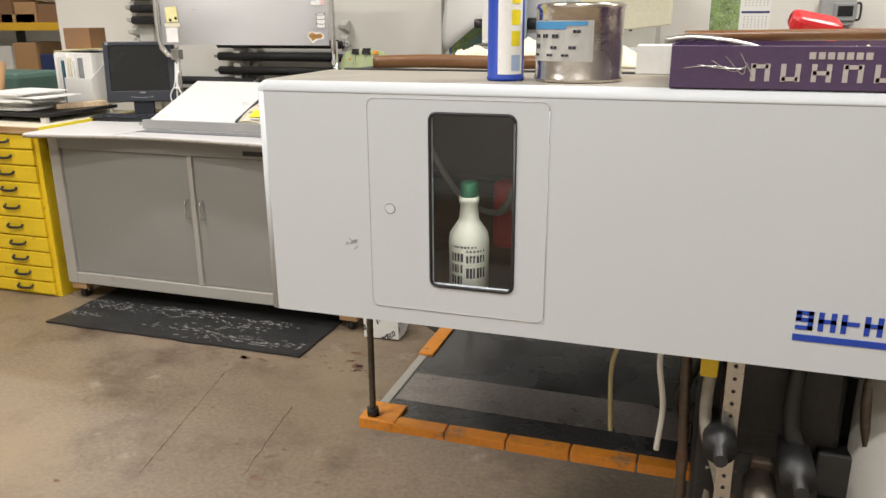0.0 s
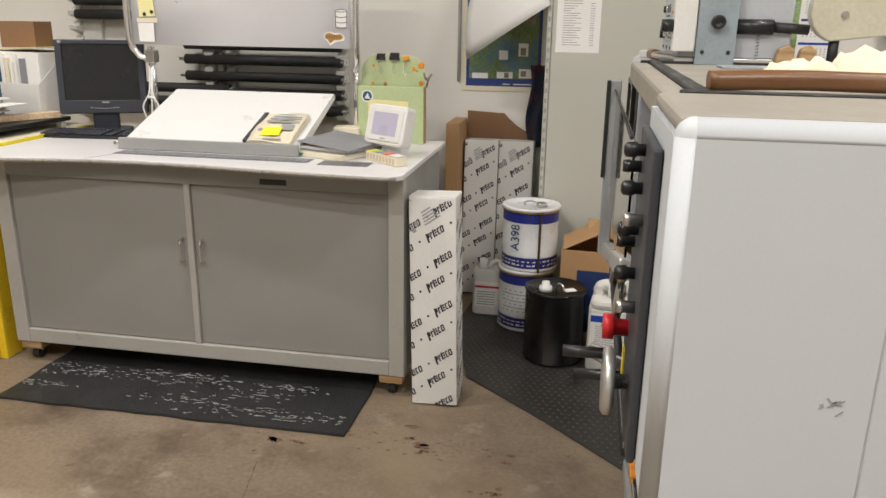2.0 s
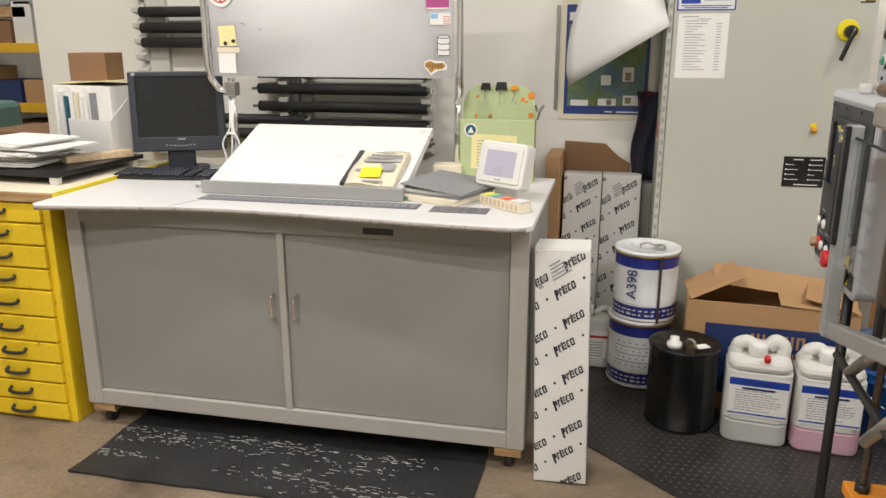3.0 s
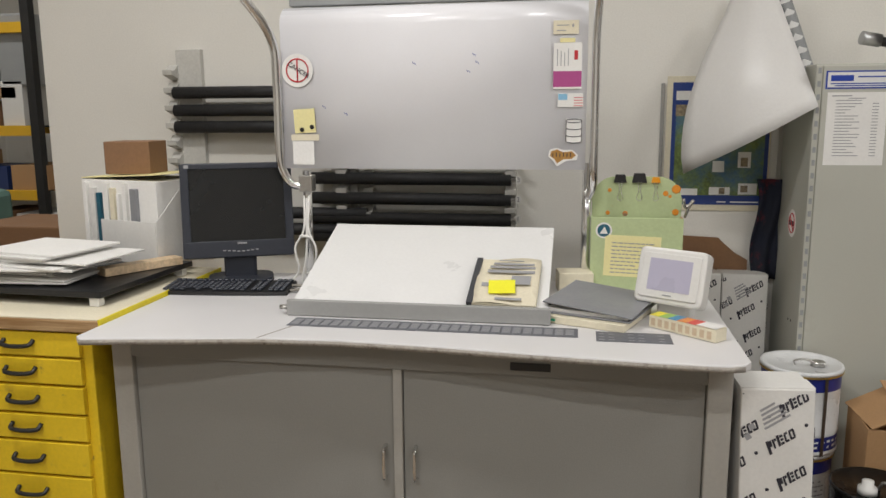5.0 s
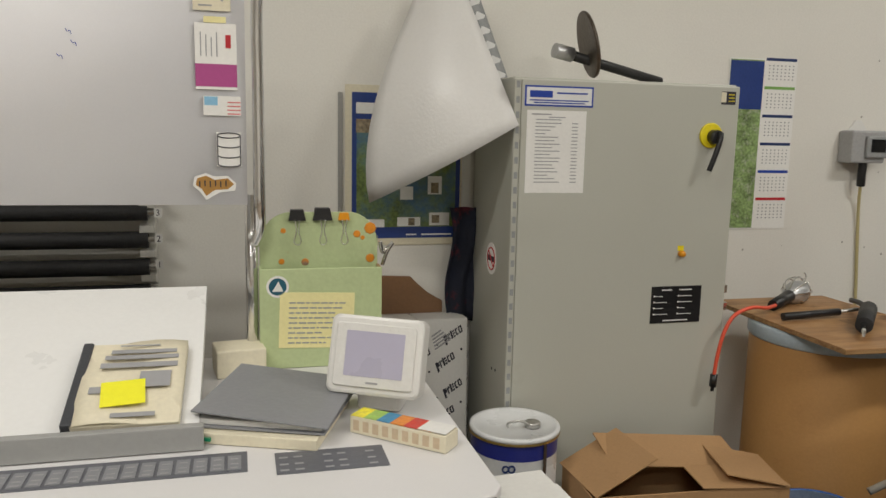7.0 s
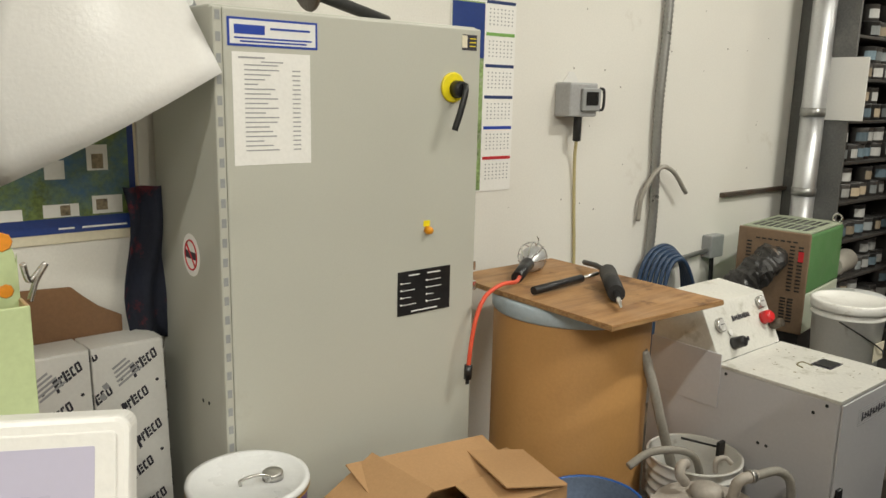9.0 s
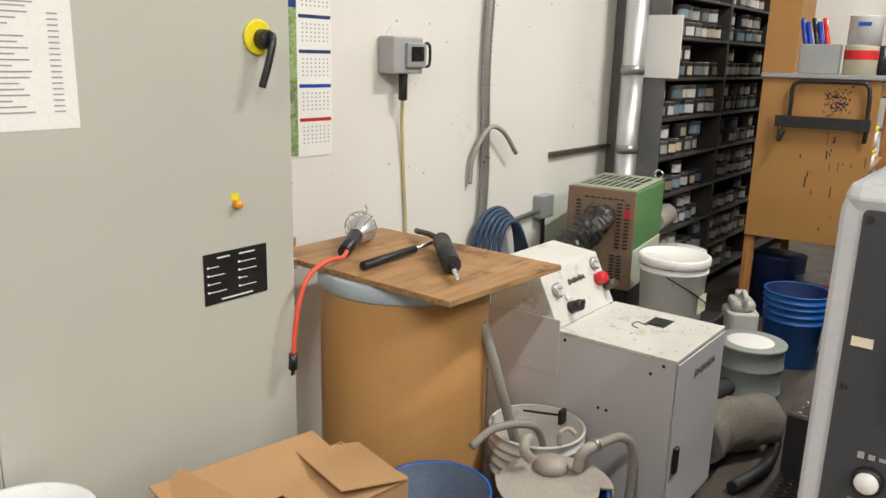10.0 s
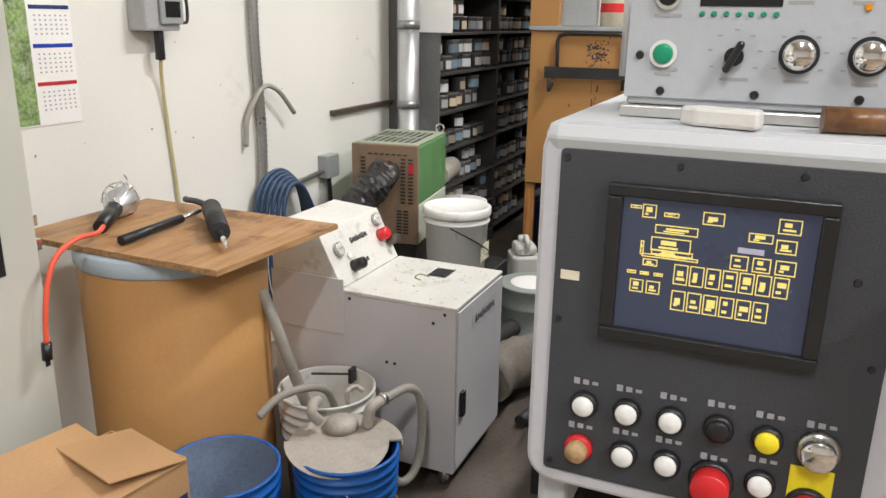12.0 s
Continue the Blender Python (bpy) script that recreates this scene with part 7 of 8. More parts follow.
# ---- posters and fittings on the wall ----
po = thing("map_poster", "blue and green map poster in a pale frame", "poster", facing(-1.347, WALL_Y - 0.004, 1.45))
part("frame_board", box((0.47, 0.60, 0.006), (0, 0, -0.001), 0.001), PAPER_OLD, po)
part("poster_sheet", box((0.42, 0.545, 0.001), (0, 0, 0.003), 0), MAP_BLUE, po)
part("map_area", box((0.385, 0.40, 0.001), (0, -0.03, 0.0042), 0), MAP_GREEN, po)
for x, y, w, h in ((-0.13, -0.215, 0.09, 0.03), (0.01, -0.21, 0.09, 0.035), (0.13, -0.20, 0.08, 0.05), (-0.15, 0.215, 0.09, 0.04), (0.11, -0.07, 0.055, 0.07), (0.0, -0.1, 0.05, 0.05)):
    part("caption_block", box((w, h, 0.0008), (x, y, 0.0054), 0), PAPER, po)
for x, y, w, h in ((-0.15, 0.15, 0.09, 0.05), (0.02, -0.21, 0.025, 0.028), (0.115, -0.20, 0.03, 0.03), (0.11, -0.08, 0.03, 0.04), (0.14, 0.10, 0.07, 0.06)):
    part("photo", box((w, h, 0.0008), (x, y, 0.0064), 0), PHOTO, po)
part("foot_line", bars([(0.0, -0.262, 0.04, 0.005), (0.06, -0.262, 0.12, 0.005)]), PAPER, po, "", pose(0, 0, 0.0042))
solid("wall_channel", slab(-0.008, 0.008, -0.012, 0, -0.35, 0.17, 0.001), CONDUIT, "narrow grey metal channel on the wall", "channel", pose(-1.60, WALL_Y - 0.001, 1.55))
solid("slotted_upright", slab(-0.015, 0.015, -0.02, 0, -0.9, 0.9, 0.001), DEVICE, "slotted pale shelf upright on the wall", "upright", pose(-1.115, WALL_Y - 0.001, 1.3))
solid("hanging_apron", sheet([[(-0.06 + 0.12 * i / 8 + 0.012 * math.sin(j * 0.7), -0.03 - 0.02 * math.sin(i * 1.3 + j * 0.4), -0.45 * j / 10) for i in range(9)] for j in range(11)], 0.003), NAVY_CLOTH, "dark navy and red cloth hanging on the wall", "cloth", pose(-1.13, WALL_Y - 0.03, 1.30))
cal = thing("wall_calendar", "tall wall calendar with scenery strip and month grids", "calendar", facing(0.02, WALL_Y - 0.003, 1.195))
part("backing", box((0.33, 0.72, 0.001), (0.165, 0.36, 0), 0), PAPER, cal)
part("scenery_strip", box((0.16, 0.71, 0.001), (0.085, 0.36, 0.001), 0), SCENERY, cal)
part("blue_strip", box((0.16, 0.20, 0.001), (0.085, 0.61, 0.0022), 0), MAP_BLUE, cal)
heads = [NAVY, INK_BLUE, NAVY, INK_GREY, material("green_print", (0.2, 0.4, 0.1), 0.5), NAVY]
for k in range(6):
    z = 0.13 + 0.118 * k
    part("month_head", box((0.15, 0.012, 0.0008), (0.25, z, 0.001), 0), (INK_RED, INK_BLUE, NAVY, NAVY, heads[4], NAVY)[k], cal)
    part("month_dates", bars([(0.19 + 0.0195 * i, z - 0.028 - 0.014 * j, 0.006, 0.005) for i in range(7) for j in range(5)]), INK_GREY, cal, "", pose(0, 0, 0.0008))
wb = thing("wall_meter_box", "grey wall-mounted meter box with a clear window", "meter box", pose(0.745, WALL_Y - 0.001, 1.555))
part("body", slab(-0.15, 0.025, -0.085, 0, -0.068, 0.072, 0.008), material("meter_grey", (0.38, 0.38, 0.38), 0.45), wb)
part("window_frame", slab(-0.085, 0.03, -0.10, -0.0855, -0.045, 0.05, 0.006), PRESS_GREY, wb)
part("display", slab(-0.065, 0.01, -0.1025, -0.1005, -0.02, 0.035, 0), SCREEN_OFF, wb)
part("catch", tube([(0.025, -0.095, -0.04), (0.045, -0.10, -0.03), (0.045, -0.10, 0.04), (0.025, -0.095, 0.05)], 0.006), BLACK, wb)
part("hanger", prism([(-0.05, 0), (0.05, 0), (0.015, 0.045), (-0.015, 0.045)], 0, 0.006, 0.001, pose(-0.06, -0.002, 0.072, 90)), DEVICE, wb)
part("gland", tube([(-0.055, -0.05, -0.068), (-0.055, -0.05, -0.12), (-0.05, -0.045, -0.17)], 0.016, 10, 10, 0.25), BLACK, wb)
solid("power_cord", tube([(-0.055, -0.045, 0.0), (-0.03, -0.02, -0.1), (-0.005, -0.01, -0.3), (0.015, -0.012, -0.6), (0.01, -0.01, -0.95)], 0.007), CORD, "yellowed power cord hanging down the wall", "cord", pose(0.75, WALL_Y, 1.388))
solid("flex_conduit", tube([(0.010 * math.sin(k * 0.08), -0.03, 0.80 + 0.012 * k) for k in range(210)], 0.019, 10, 0, 0.2), CONDUIT, "ribbed flexible metal conduit on the wall", "conduit", pose(1.295, WALL_Y, 0.0))
solid("bent_wire", tube([(-0.10, -0.02, -0.25), (-0.09, -0.03, -0.12), (0.0, -0.05, 0.0), (0.10, -0.06, -0.02), (0.22, -0.06, -0.13)], 0.011), HOSE_GREY, "bent grey hose hooked on the conduit", "hose", pose(1.30, WALL_Y, 1.24))
coil = thing("blue_hose_coil", "loops of dark blue hose hung on the wall", "hose", pose(1.38, WALL_Y, 0.66))
for k in range(6):
    w, h = 0.20 - 0.016 * k, 0.22 - 0.012 * k
    part("loop", tube([(-w * 0.8, -0.04 - 0.02 * k, -0.42), (-w, -0.04 - 0.02 * k, -0.2), (-w * 0.75, -0.05 - 0.02 * k, h * 0.55), (0.0, -0.06 - 0.018 * k, h * 0.9), (w * 0.8, -0.05 - 0.02 * k, h * 0.4), (w * 1.2 + 0.02 * k, -0.04 - 0.02 * k, -0.2), (w * 1.3 + 0.03 * k, -0.04 - 0.02 * k, -0.42)], 0.011, 8, 8), BLUE_HOSE, coil)
solid("wall_rail", slab(0, 0.85, -0.03, 0, -0.012, 0.012, 0.002), RUSTY, "short dark steel rail fixed on the wall", "rail", pose(1.93, WALL_Y, 1.065))
jb = thing("junction_box", "small grey junction box with conduit on the wall", "junction box", pose(1.86, WALL_Y, 0.80))
part("box_body", slab(-0.06, 0.06, -0.06, 0, -0.06, 0.06, 0.006), PRESS_GREY, jb)
part("pipe", rod((-0.06, -0.03, -0.02), (-0.5, -0.03, -0.05), 0.012), CONDUIT, jb)
part("drop_cable", tube([(0.0, -0.03, -0.06), (0.0, -0.035, -0.2), (-0.02, -0.04, -0.4)], 0.012), BLACK, jb)
pipe = thing("vent_duct", "shiny galvanised round vent duct up the wall", "duct", pose(2.49, 4.745, 0.0))
for z0, z1 in ((0.3, 1.06), (1.07, 1.50), (1.51, 2.4), (2.41, ROOF_Z - 0.002)):
    part("section", lathe([(0.062, z0), (0.064, z0 + 0.01), (0.062, z0 + 0.02), (0.062, z1)], sides=30), GALV, pipe)
for z in (1.05, 1.49):
    part("band", lathe([(0.066, z), (0.066, z + 0.045)], sides=30), CONDUIT, pipe)
solid("clipboard", slab(-0.01, 0, -0.14, 0.14, -0.15, 0.19, 0.002), DEVICE, "white sheet on a clipboard hung on the shelves", "clipboard", pose(2.598, 4.66, 1.62))

rnd = random.Random(23)
bm = bmesh.new()
for k in range(34):
    x, z, r = rnd.uniform(0.1, 2.3), rnd.uniform(1.0, 2.2), rnd.uniform(0.002, 0.006)
    lathe_into(bm, [(r, 0), (r * 0.7, 0.0012)], (x, WALL_Y, z), 7, pose(0, 0, 0, 90))
structure("wall_scuffs", bm, WORN_EDGE, "small nail holes and scuffs on the wall")

# ---- plywood topped fibre drum ----
fd = thing("fibre_drum", "large tan fibre drum with a pale metal rim", "drum", pose(0.165, 4.40, 0.001))
part("drum_wall", lathe([(0.270, 0), (0.277, 0.004), (0.277, 0.03), (0.274, 0.035), (0.274, 0.845), (0.265, 0.875)], sides=56), FIBRE, fd)
part("rim_band", lathe([(0.275, 0.85), (0.281, 0.857), (0.281, 0.895), (0.275, 0.905), (0.2, 0.905)], sides=56), material("pale_blue_metal", (0.42, 0.50, 0.56), 0.45, vary=0.1), fd)
part("bottom_rim", lathe([(0.278, 0.0), (0.281, 0.006), (0.278, 0.03)], sides=56, close=False), GALV, fd)
ply = thing("plywood_sheet", "weathered square of plywood laid on a drum", "plywood", pose(0.165, 4.40, 0.907))
PLAN = [(-0.255, 0.36), (-0.270, -0.385), (0.270, -0.415), (0.275, 0.36)]
part("face", prism([(x * 0.998, y * 0.998) for x, y in PLAN], 0.001, 0.019, 0.001), PLY, ply)
part("core", prism([(x * 1.001, y * 1.001) for x, y in PLAN], 0.003, 0.015, 0), PLY_EDGE, ply)
wl = thing("caged_work_lamp", "caged inspection lamp with black grip on plywood", "work lamp", pose(0.11, 4.59, 0.948, 0, 0, 32) @ Matrix.Scale(1.2, 4))
part("grip", rod((-0.09, 0, 0.0), (0.05, 0, 0.012), 0.017, 16, 0.021), BLACK, wl)
part("reflector", lathe([(0.02, 0), (0.032, 0.02), (0.04, 0.06), (0.036, 0.10)], (0.05, 0, 0.012), 20, pose(0, 0, 0, 0, 88, 0)), GALV, wl)
bm = bmesh.new()
for k in range(8):
    a = radians(45 * k)
    tube_into(bm, [(0.05, 0.018 * math.cos(a), 0.018 + 0.018 * math.sin(a)), (0.09, 0.042 * math.cos(a), 0.022 + 0.042 * math.sin(a)), (0.14, 0.044 * math.cos(a), 0.022 + 0.044 * math.sin(a)), (0.185, 0.012 * math.cos(a), 0.022 + 0.012 * math.sin(a))], 0.0022, 6, 6)
tube_into(bm, [(0.115, 0.046 * math.cos(radians(a)), 0.022 + 0.046 * math.sin(radians(a))) for a in range(0, 361, 20)], 0.0022, 6, 0)
tube_into(bm, [(0.18, 0, 0.03), (0.20, 0, 0.06), (0.18, 0, 0.075)], 0.0022, 6)
part("wire_cage", bm, CHROME, wl)
part("bulb", lathe([(0.012, 0), (0.026, 0.03), (0.022, 0.055), (0, 0.065)], (0.085, 0, 0.02), 16, pose(0, 0, 0, 0, 90, 0)), PALE_YELLOW, wl)
solid("lamp_cord", tube([(0.03, 4.53, 0.95), (-0.07, 4.45, 0.962), (-0.16, 4.422, 0.972), (-0.23, 4.42, 0.945), (-0.267, 4.42, 0.883), (-0.287, 4.42, 0.797), (-0.295, 4.42, 0.725)], 0.007), RED_CORD, "orange-red power cord hanging off the plywood", "cord")
solid("cord_plug", box_into(rod((-0.295, 4.42, 0.728), (-0.298, 4.42, 0.682), 0.013), (0.012, 0.004, 0.02), (-0.298, 4.42, 0.674)), BLACK, "black plug on the end of a cord", "plug")
gg = thing("air_gun", "black tube-handled gun tool with steel nozzle on plywood", "tool", pose(0.0, 0.0, 0.927))
part("tube", rod((-0.05, 4.385, 0.016), (0.20, 4.395, 0.022), 0.014), BLACK, gg)
part("thin_rod", rod((0.20, 4.395, 0.022), (0.28, 4.39, 0.03), 0.007), STEEL, gg)
part("grip", rod((0.31, 4.37, 0.034), (0.10, 4.165, 0.032), 0.030, 18, 0.028), BLACK_RUBBER, gg)
part("nozzle", rod((0.10, 4.165, 0.034), (0.025, 4.085, 0.014), 0.012, 12, 0.004), CHROME, gg)
part("tail", tube([(0.30, 4.37, 0.04), (0.34, 4.45, 0.04), (0.38, 4.53, 0.03), (0.42, 4.57, 0.02)], 0.010), BLACK, gg)

# ---- coating unit ----
cu = thing("coating_unit", "pale grey coating machine cabinet with gauges and knobs", "coating machine", pose(0.548, 3.625, 0.0, 0, 0, 0))
CW, CD = 0.43, 0.42
part("cabinet", slab(0, CW, 0, CD + 0.28, 0.06, 0.652, 0.005), COATER, cu)
part("lid", slab(-0.003, CW + 0.003, -0.003, CD, 0.652, 0.664, 0.002), COATER_TOP, cu, "stained pale lid")
part("front_door", slab(0.008, CW - 0.004, -0.007, -0.001, 0.08, 0.648, 0.002), COATER, cu)
head = [(CD, 0.664), (CD + 0.09, 0.845), (CD + 0.28, 0.86), (CD + 0.28, 0.664)]
part("control_head", prism(head, 0, CW - 0.012, 0.003, pose(0.006, 0, 0) @ Matrix(((0, 0, 1, 0), (1, 0, 0, 0), (0, 1, 0, 0), (0, 0, 0, 1)))), COATER_TOP, cu)
part("side_cover", slab(-0.005, 0.0, CD - 0.01, CD + 0.28, 0.50, 0.70, 0.001), COATER, cu)
HEAD = Matrix.Translation((0.0, CD, 0.664)) @ pose(0, 0, 0, math.degrees(math.atan2(0.181, 0.09)), 0, 0)


def on_head(u, v):
    return HEAD @ pose(u, v, 0.003)


for u, v, rr in ((0.07, 0.125, 0.026), (0.37, 0.165, 0.024)):
    g = part("gauge", lathe([(rr, 0), (rr, 0.012), (rr * 0.85, 0.014)], sides=24), STEEL, cu, "", on_head(u, v))
    part("dial", lathe([(rr * 0.85, 0.0142), (0, 0.0142)], sides=24), PAPER, g)
    part("needle", box((rr * 0.9, 0.002, 0.001), (0, 0.002, 0.0155), 0), INK, g)
part("knob", lathe([(0.022, 0), (0.020, 0.045), (0.014, 0.05)], sides=18), BLACK, cu, "", on_head(0.12, 0.05))
part("ring", lathe([(0.012, 0), (0.012, 0.004)], sides=14), DEVICE, cu, "", on_head(0.12, 0.09))
part("red_knob", lathe([(0.024, 0), (0.024, 0.03), (0.016, 0.04)], sides=18), RED, cu, "", on_head(0.36, 0.105))
part("dark_knob", lathe([(0.014, 0), (0.02, 0.012), (0.016, 0.05)], sides=18), RUSTY, cu, "", on_head(0.395, 0.07))
bm = bmesh.new()
for i in range(9):
    box_into(bm, (0.007, (0.022, 0.015)[i % 3 > 0], 0.001), (0.165 + 0.0135 * i, 0.135, 0))
    box_into(bm, (0.011, 0.004, 0.001), (0.167 + 0.0135 * i, 0.128 + 0.006 * (i % 2), 0))
part("maker_mark", bm, INK, cu, "black block mark", on_head(0, 0))
part("logo_dot", box((0.012, 0.016, 0.001), (0.22, 0.05, 0), 0), INK, cu, "", on_head(0, 0))
bm = bmesh.new()
for i in range(9):
    box_into(bm, (0.009, (0.030, 0.020)[i % 3 > 0], 0.001), (0.03 + 0.021 * i, 0, 0))
    box_into(bm, (0.016, 0.005, 0.001), (0.034 + 0.021 * i, -0.008 + 0.008 * (i % 2), 0))
part("maker_mark", bm, INK, cu, "black block mark", pose(0.13, -0.0076, 0.575, 90, 0, 0))
part("mark_lines", bars([(0.01, -0.028 + 0.008 * k, 0.22, 0.0015) for k in range(8)]), INK_GREY, cu, "", pose(0.115, -0.0074, 0.575, 90, 0, 0))
part("latch", slab(0.025, 0.055, -0.02, -0.007, 0.27, 0.36, 0.003), BLACK, cu)
part("recessed_pull", slab(0.27, 0.35, 0.16, 0.215, 0.6645, 0.668, 0.001), DARK, cu)
part("pull_rim", slab(0.262, 0.358, 0.152, 0.223, 0.664, 0.6655, 0), INK, cu)
for y, z in ((0.04, 0.635), (CD - 0.03, 0.635), (CD, 0.515), (0.25, 0.43), (0.22, 0.43), (0.08, 0.60)):
    part("side_screw", lathe([(0.006, 0), (0.005, 0.002)], (0, y, z), 10, WEST), DARK, cu)
for x in (0.04, CW - 0.04):
    for y in (0.05, CD + 0.2):
        part("leg", rod((x, y, 0), (x, y, 0.06), 0.02), STEEL, cu)
bm = bmesh.new()
rnd = random.Random(40)
for k in range(30):
    x, y = rnd.uniform(0.03, CW - 0.04), rnd.uniform(0.03, CD - 0.04)
    vs = [bm.verts.new((x + 0.006 * rnd.uniform(0.2, 1) * math.cos(2 * math.pi * a / 8), y + 0.006 * rnd.uniform(0.2, 1) * math.sin(2 * math.pi * a / 8), 0.6646)) for a in range(8)]
    bm.faces.new(vs)
tube_into(bm, [(0.20, 0.22, 0.6645), (0.22, 0.25, 0.6645), (0.26, 0.25, 0.6645), (0.25, 0.21, 0.6645)], 0.003, 5)
part("lid_spill", bm, material("dried_spill", (0.22, 0.19, 0.10), 0.6, vary=0.3), cu, "dried brown drips")

# ---- green dryer unit ----
gm = thing("blower_unit", "old green machine with brown slotted front and dust duct", "blower", pose(1.76, 4.70, 0.45, 0, 0, -82))
GW, GD, GH = 0.35, 0.52, 0.50
part("front", slab(0, GW, -0.006, 0.006, 0.0, GH, 0.006), BROWN_METAL, gm)
part("casing", slab(0.004, GW - 0.004, 0.007, GD, 0.20, GH - 0.006, 0.012), GREEN, gm)
part("lower_casing", slab(0.004, GW - 0.004, 0.007, GD, 0.0, 0.199, 0.006), PALE_GREEN_METAL, gm)
part("top_cover", slab(0.01, GW - 0.01, 0.012, GD - 0.006, GH - 0.006, GH + 0.004, 0.004), GREEN_TOP, gm, "dusty slotted top")
for x in (0.06, 0.27, 0.31):
    for k in range(13):
        if not (x == 0.06 and k > 8):
            part("vent_slot", box((0.024, 0.003, 0.008), (x, -0.0068, 0.43 - 0.018 * k), 0), DARK, gm)
for x in (0.25, 0.285):
    for k in range(8):
        part("vent_slot", box((0.026, 0.003, 0.008), (x, -0.0068, 0.17 - 0.016 * k), 0), DARK, gm)
for k in range(7):
    part("vent_slot", box((0.02, 0.003, 0.007), (0.10 + 0.03 * k, -0.0068, 0.452), 0), DARK, gm)
for i in range(8):
    for j in range(2):
        part("top_slot", box((0.018, 0.16, 0.002), (0.05 + 0.035 * i, 0.14 + 0.2 * j, GH + 0.0045), 0), DARK, gm)
part("red_plate", slab(0.30, 0.325, -0.0085, -0.006, 0.36, 0.41, 0), INK_RED, gm)
part("port_ring", lathe([(0.062, 0), (0.062, 0.06), (0.055, 0.06)], (0.175, -0.006, 0.36), 24, pose(0, 0, 0, 90)), RUSTY, gm)
part("eye_bolt", tube([(0.022 * math.cos(radians(a)), 0, 0.022 * math.sin(radians(a))) for a in range(-80, 261, 20)], 0.005, 8, 0), CHROME, gm, "", pose(GW - 0.03, GD - 0.04, GH + 0.026))
part("motor", lathe([(0.055, 0), (0.06, 0.01), (0.06, 0.27), (0.05, 0.29), (0, 0.29)], (0.305, GD, 0.26), 24, pose(0, 0, 0, -90)), HOSE_GREY, gm)
part("stand", slab(0.02, GW - 0.02, 0.02, GD - 0.02, -0.45, 0.0, 0.004), DARK, gm)
duct = bmesh.new()
tube_into(duct, [(1.83, 4.56, 0.81), (1.74, 4.52, 0.80), (1.62, 4.55, 0.72), (1.52, 4.62, 0.60), (1.47, 4.68, 0.45), (1.45, 4.7, 0.2)], 0.072, 24, 12, 0.05)
for v in duct.verts:
    v.co += 0.020 * noise.noise_vector(v.co * 17) + 0.007 * noise.noise_vector(v.co * 45)
for f in duct.faces:
    f.smooth = False
solid("dust_duct", duct, material("black_film", (0.022, 0.021, 0.02), 0.32, vary=0.4, scale=14, dirt=(0.2, 0.18, 0.15), dirt_amount=0.15), "crumpled black plastic flexible duct", "duct")

solid("duct_sleeve", rod((1.885, 4.575, 0.81), (1.80, 4.555, 0.812), 0.070, 24), RUSTY, "rust-brown steel sleeve holding a dust duct", "duct sleeve")

# ---- pails beyond ----
wp = thing("lidded_pail", "white plastic pail with lid and wire bail", "bucket", pose(1.62, 4.07, 0.395))
part("body", lathe([(0.128, 0), (0.132, 0.004), (0.145, 0.26), (0.153, 0.264), (0.153, 0.272), (0.147, 0.276), (0.147, 0.30)], sides=40), WHITE_PLASTIC, wp)
part("lid", lathe([(0.154, 0.292), (0.158, 0.30), (0.158, 0.328), (0.15, 0.334), (0.14, 0.332), (0.135, 0.322), (0, 0.320)], sides=40), WHITE_PLASTIC, wp)
part("bail", tube([(-0.15, -0.03, 0.26), (-0.09, -0.12, 0.20), (0.0, -0.155, 0.14), (0.08, -0.13, 0.10), (0.12, -0.09, 0.08)], 0.003, 6), DARK, wp)
part("stuck_label", slab(-0.05, 0.05, -0.1435, -0.14, 0.09, 0.17, 0.001), PAPER_OLD, wp)
lower2 = thing("blue_tin", "white and blue tin behind a plastic pail", "tin", pose(1.80, 4.12, 0.395))
part("body", lathe([(0.12, 0), (0.12, 0.30), (0.123, 0.305), (0.123, 0.315), (0, 0.312)], sides=32), PAIL_WHITE, lower2)
part("blue_band", lathe([(0.1207, 0.22), (0.1207, 0.29)], sides=32, close=False), INK_BLUE, lower2)
solid("low_crate", slab(1.44, 1.97, 3.93, 4.26, 0.002, 0.394, 0.006), DARK, "low dark crate carrying pails", "crate")
gp = thing("grey_pail", "grey-green steel pail topped with white cloth", "bucket", pose(1.80, 3.75, 0.002))
part("body", lathe([(0.138, 0), (0.142, 0.004), (0.146, 0.12), (0.149, 0.125), (0.146, 0.13), (0.148, 0.24), (0.152, 0.246), (0.148, 0.252), (0.15, 0.33), (0.156, 0.336), (0.156, 0.345), (0.148, 0.345)], sides=40), GREY_PAIL, gp)
part("cloth", lathe([(0.146, 0.335), (0.08, 0.35), (0, 0.345)], sides=24), PAPER, gp, "white cloth filling")
bp2 = plastic_pail(pose(2.62, 3.76, 0.001, 0, 0, 140), BLUE_PLASTIC, NAVY, "blue plastic bucket with torn paper label", 0.40, 0.14, 0.165)
part("paper_label", box((0.17, 0.002, 0.12), (0, 0, 0), 0), PAPER_OLD, bp2, "", pose(-0.10, 0.115, 0.17, -4, 0, 41))
dj = thing("translucent_jug", "cloudy white plastic jug on the floor", "jug", pose(2.40, 3.98, 0.001, 0, 0, 30))
part("body", prism(rounded(0.2, 0.16, 0.04), 0, 0.30, 0.012), JUG, dj)
part("shoulder", prism(rounded(0.16, 0.12, 0.04), 0.30, 0.36, 0.02), JUG, dj)
part("cap", lathe([(0.03, 0.36), (0.03, 0.39), (0, 0.39)], (0.03, 0, 0), 16), WHITE_BUTTON, dj)
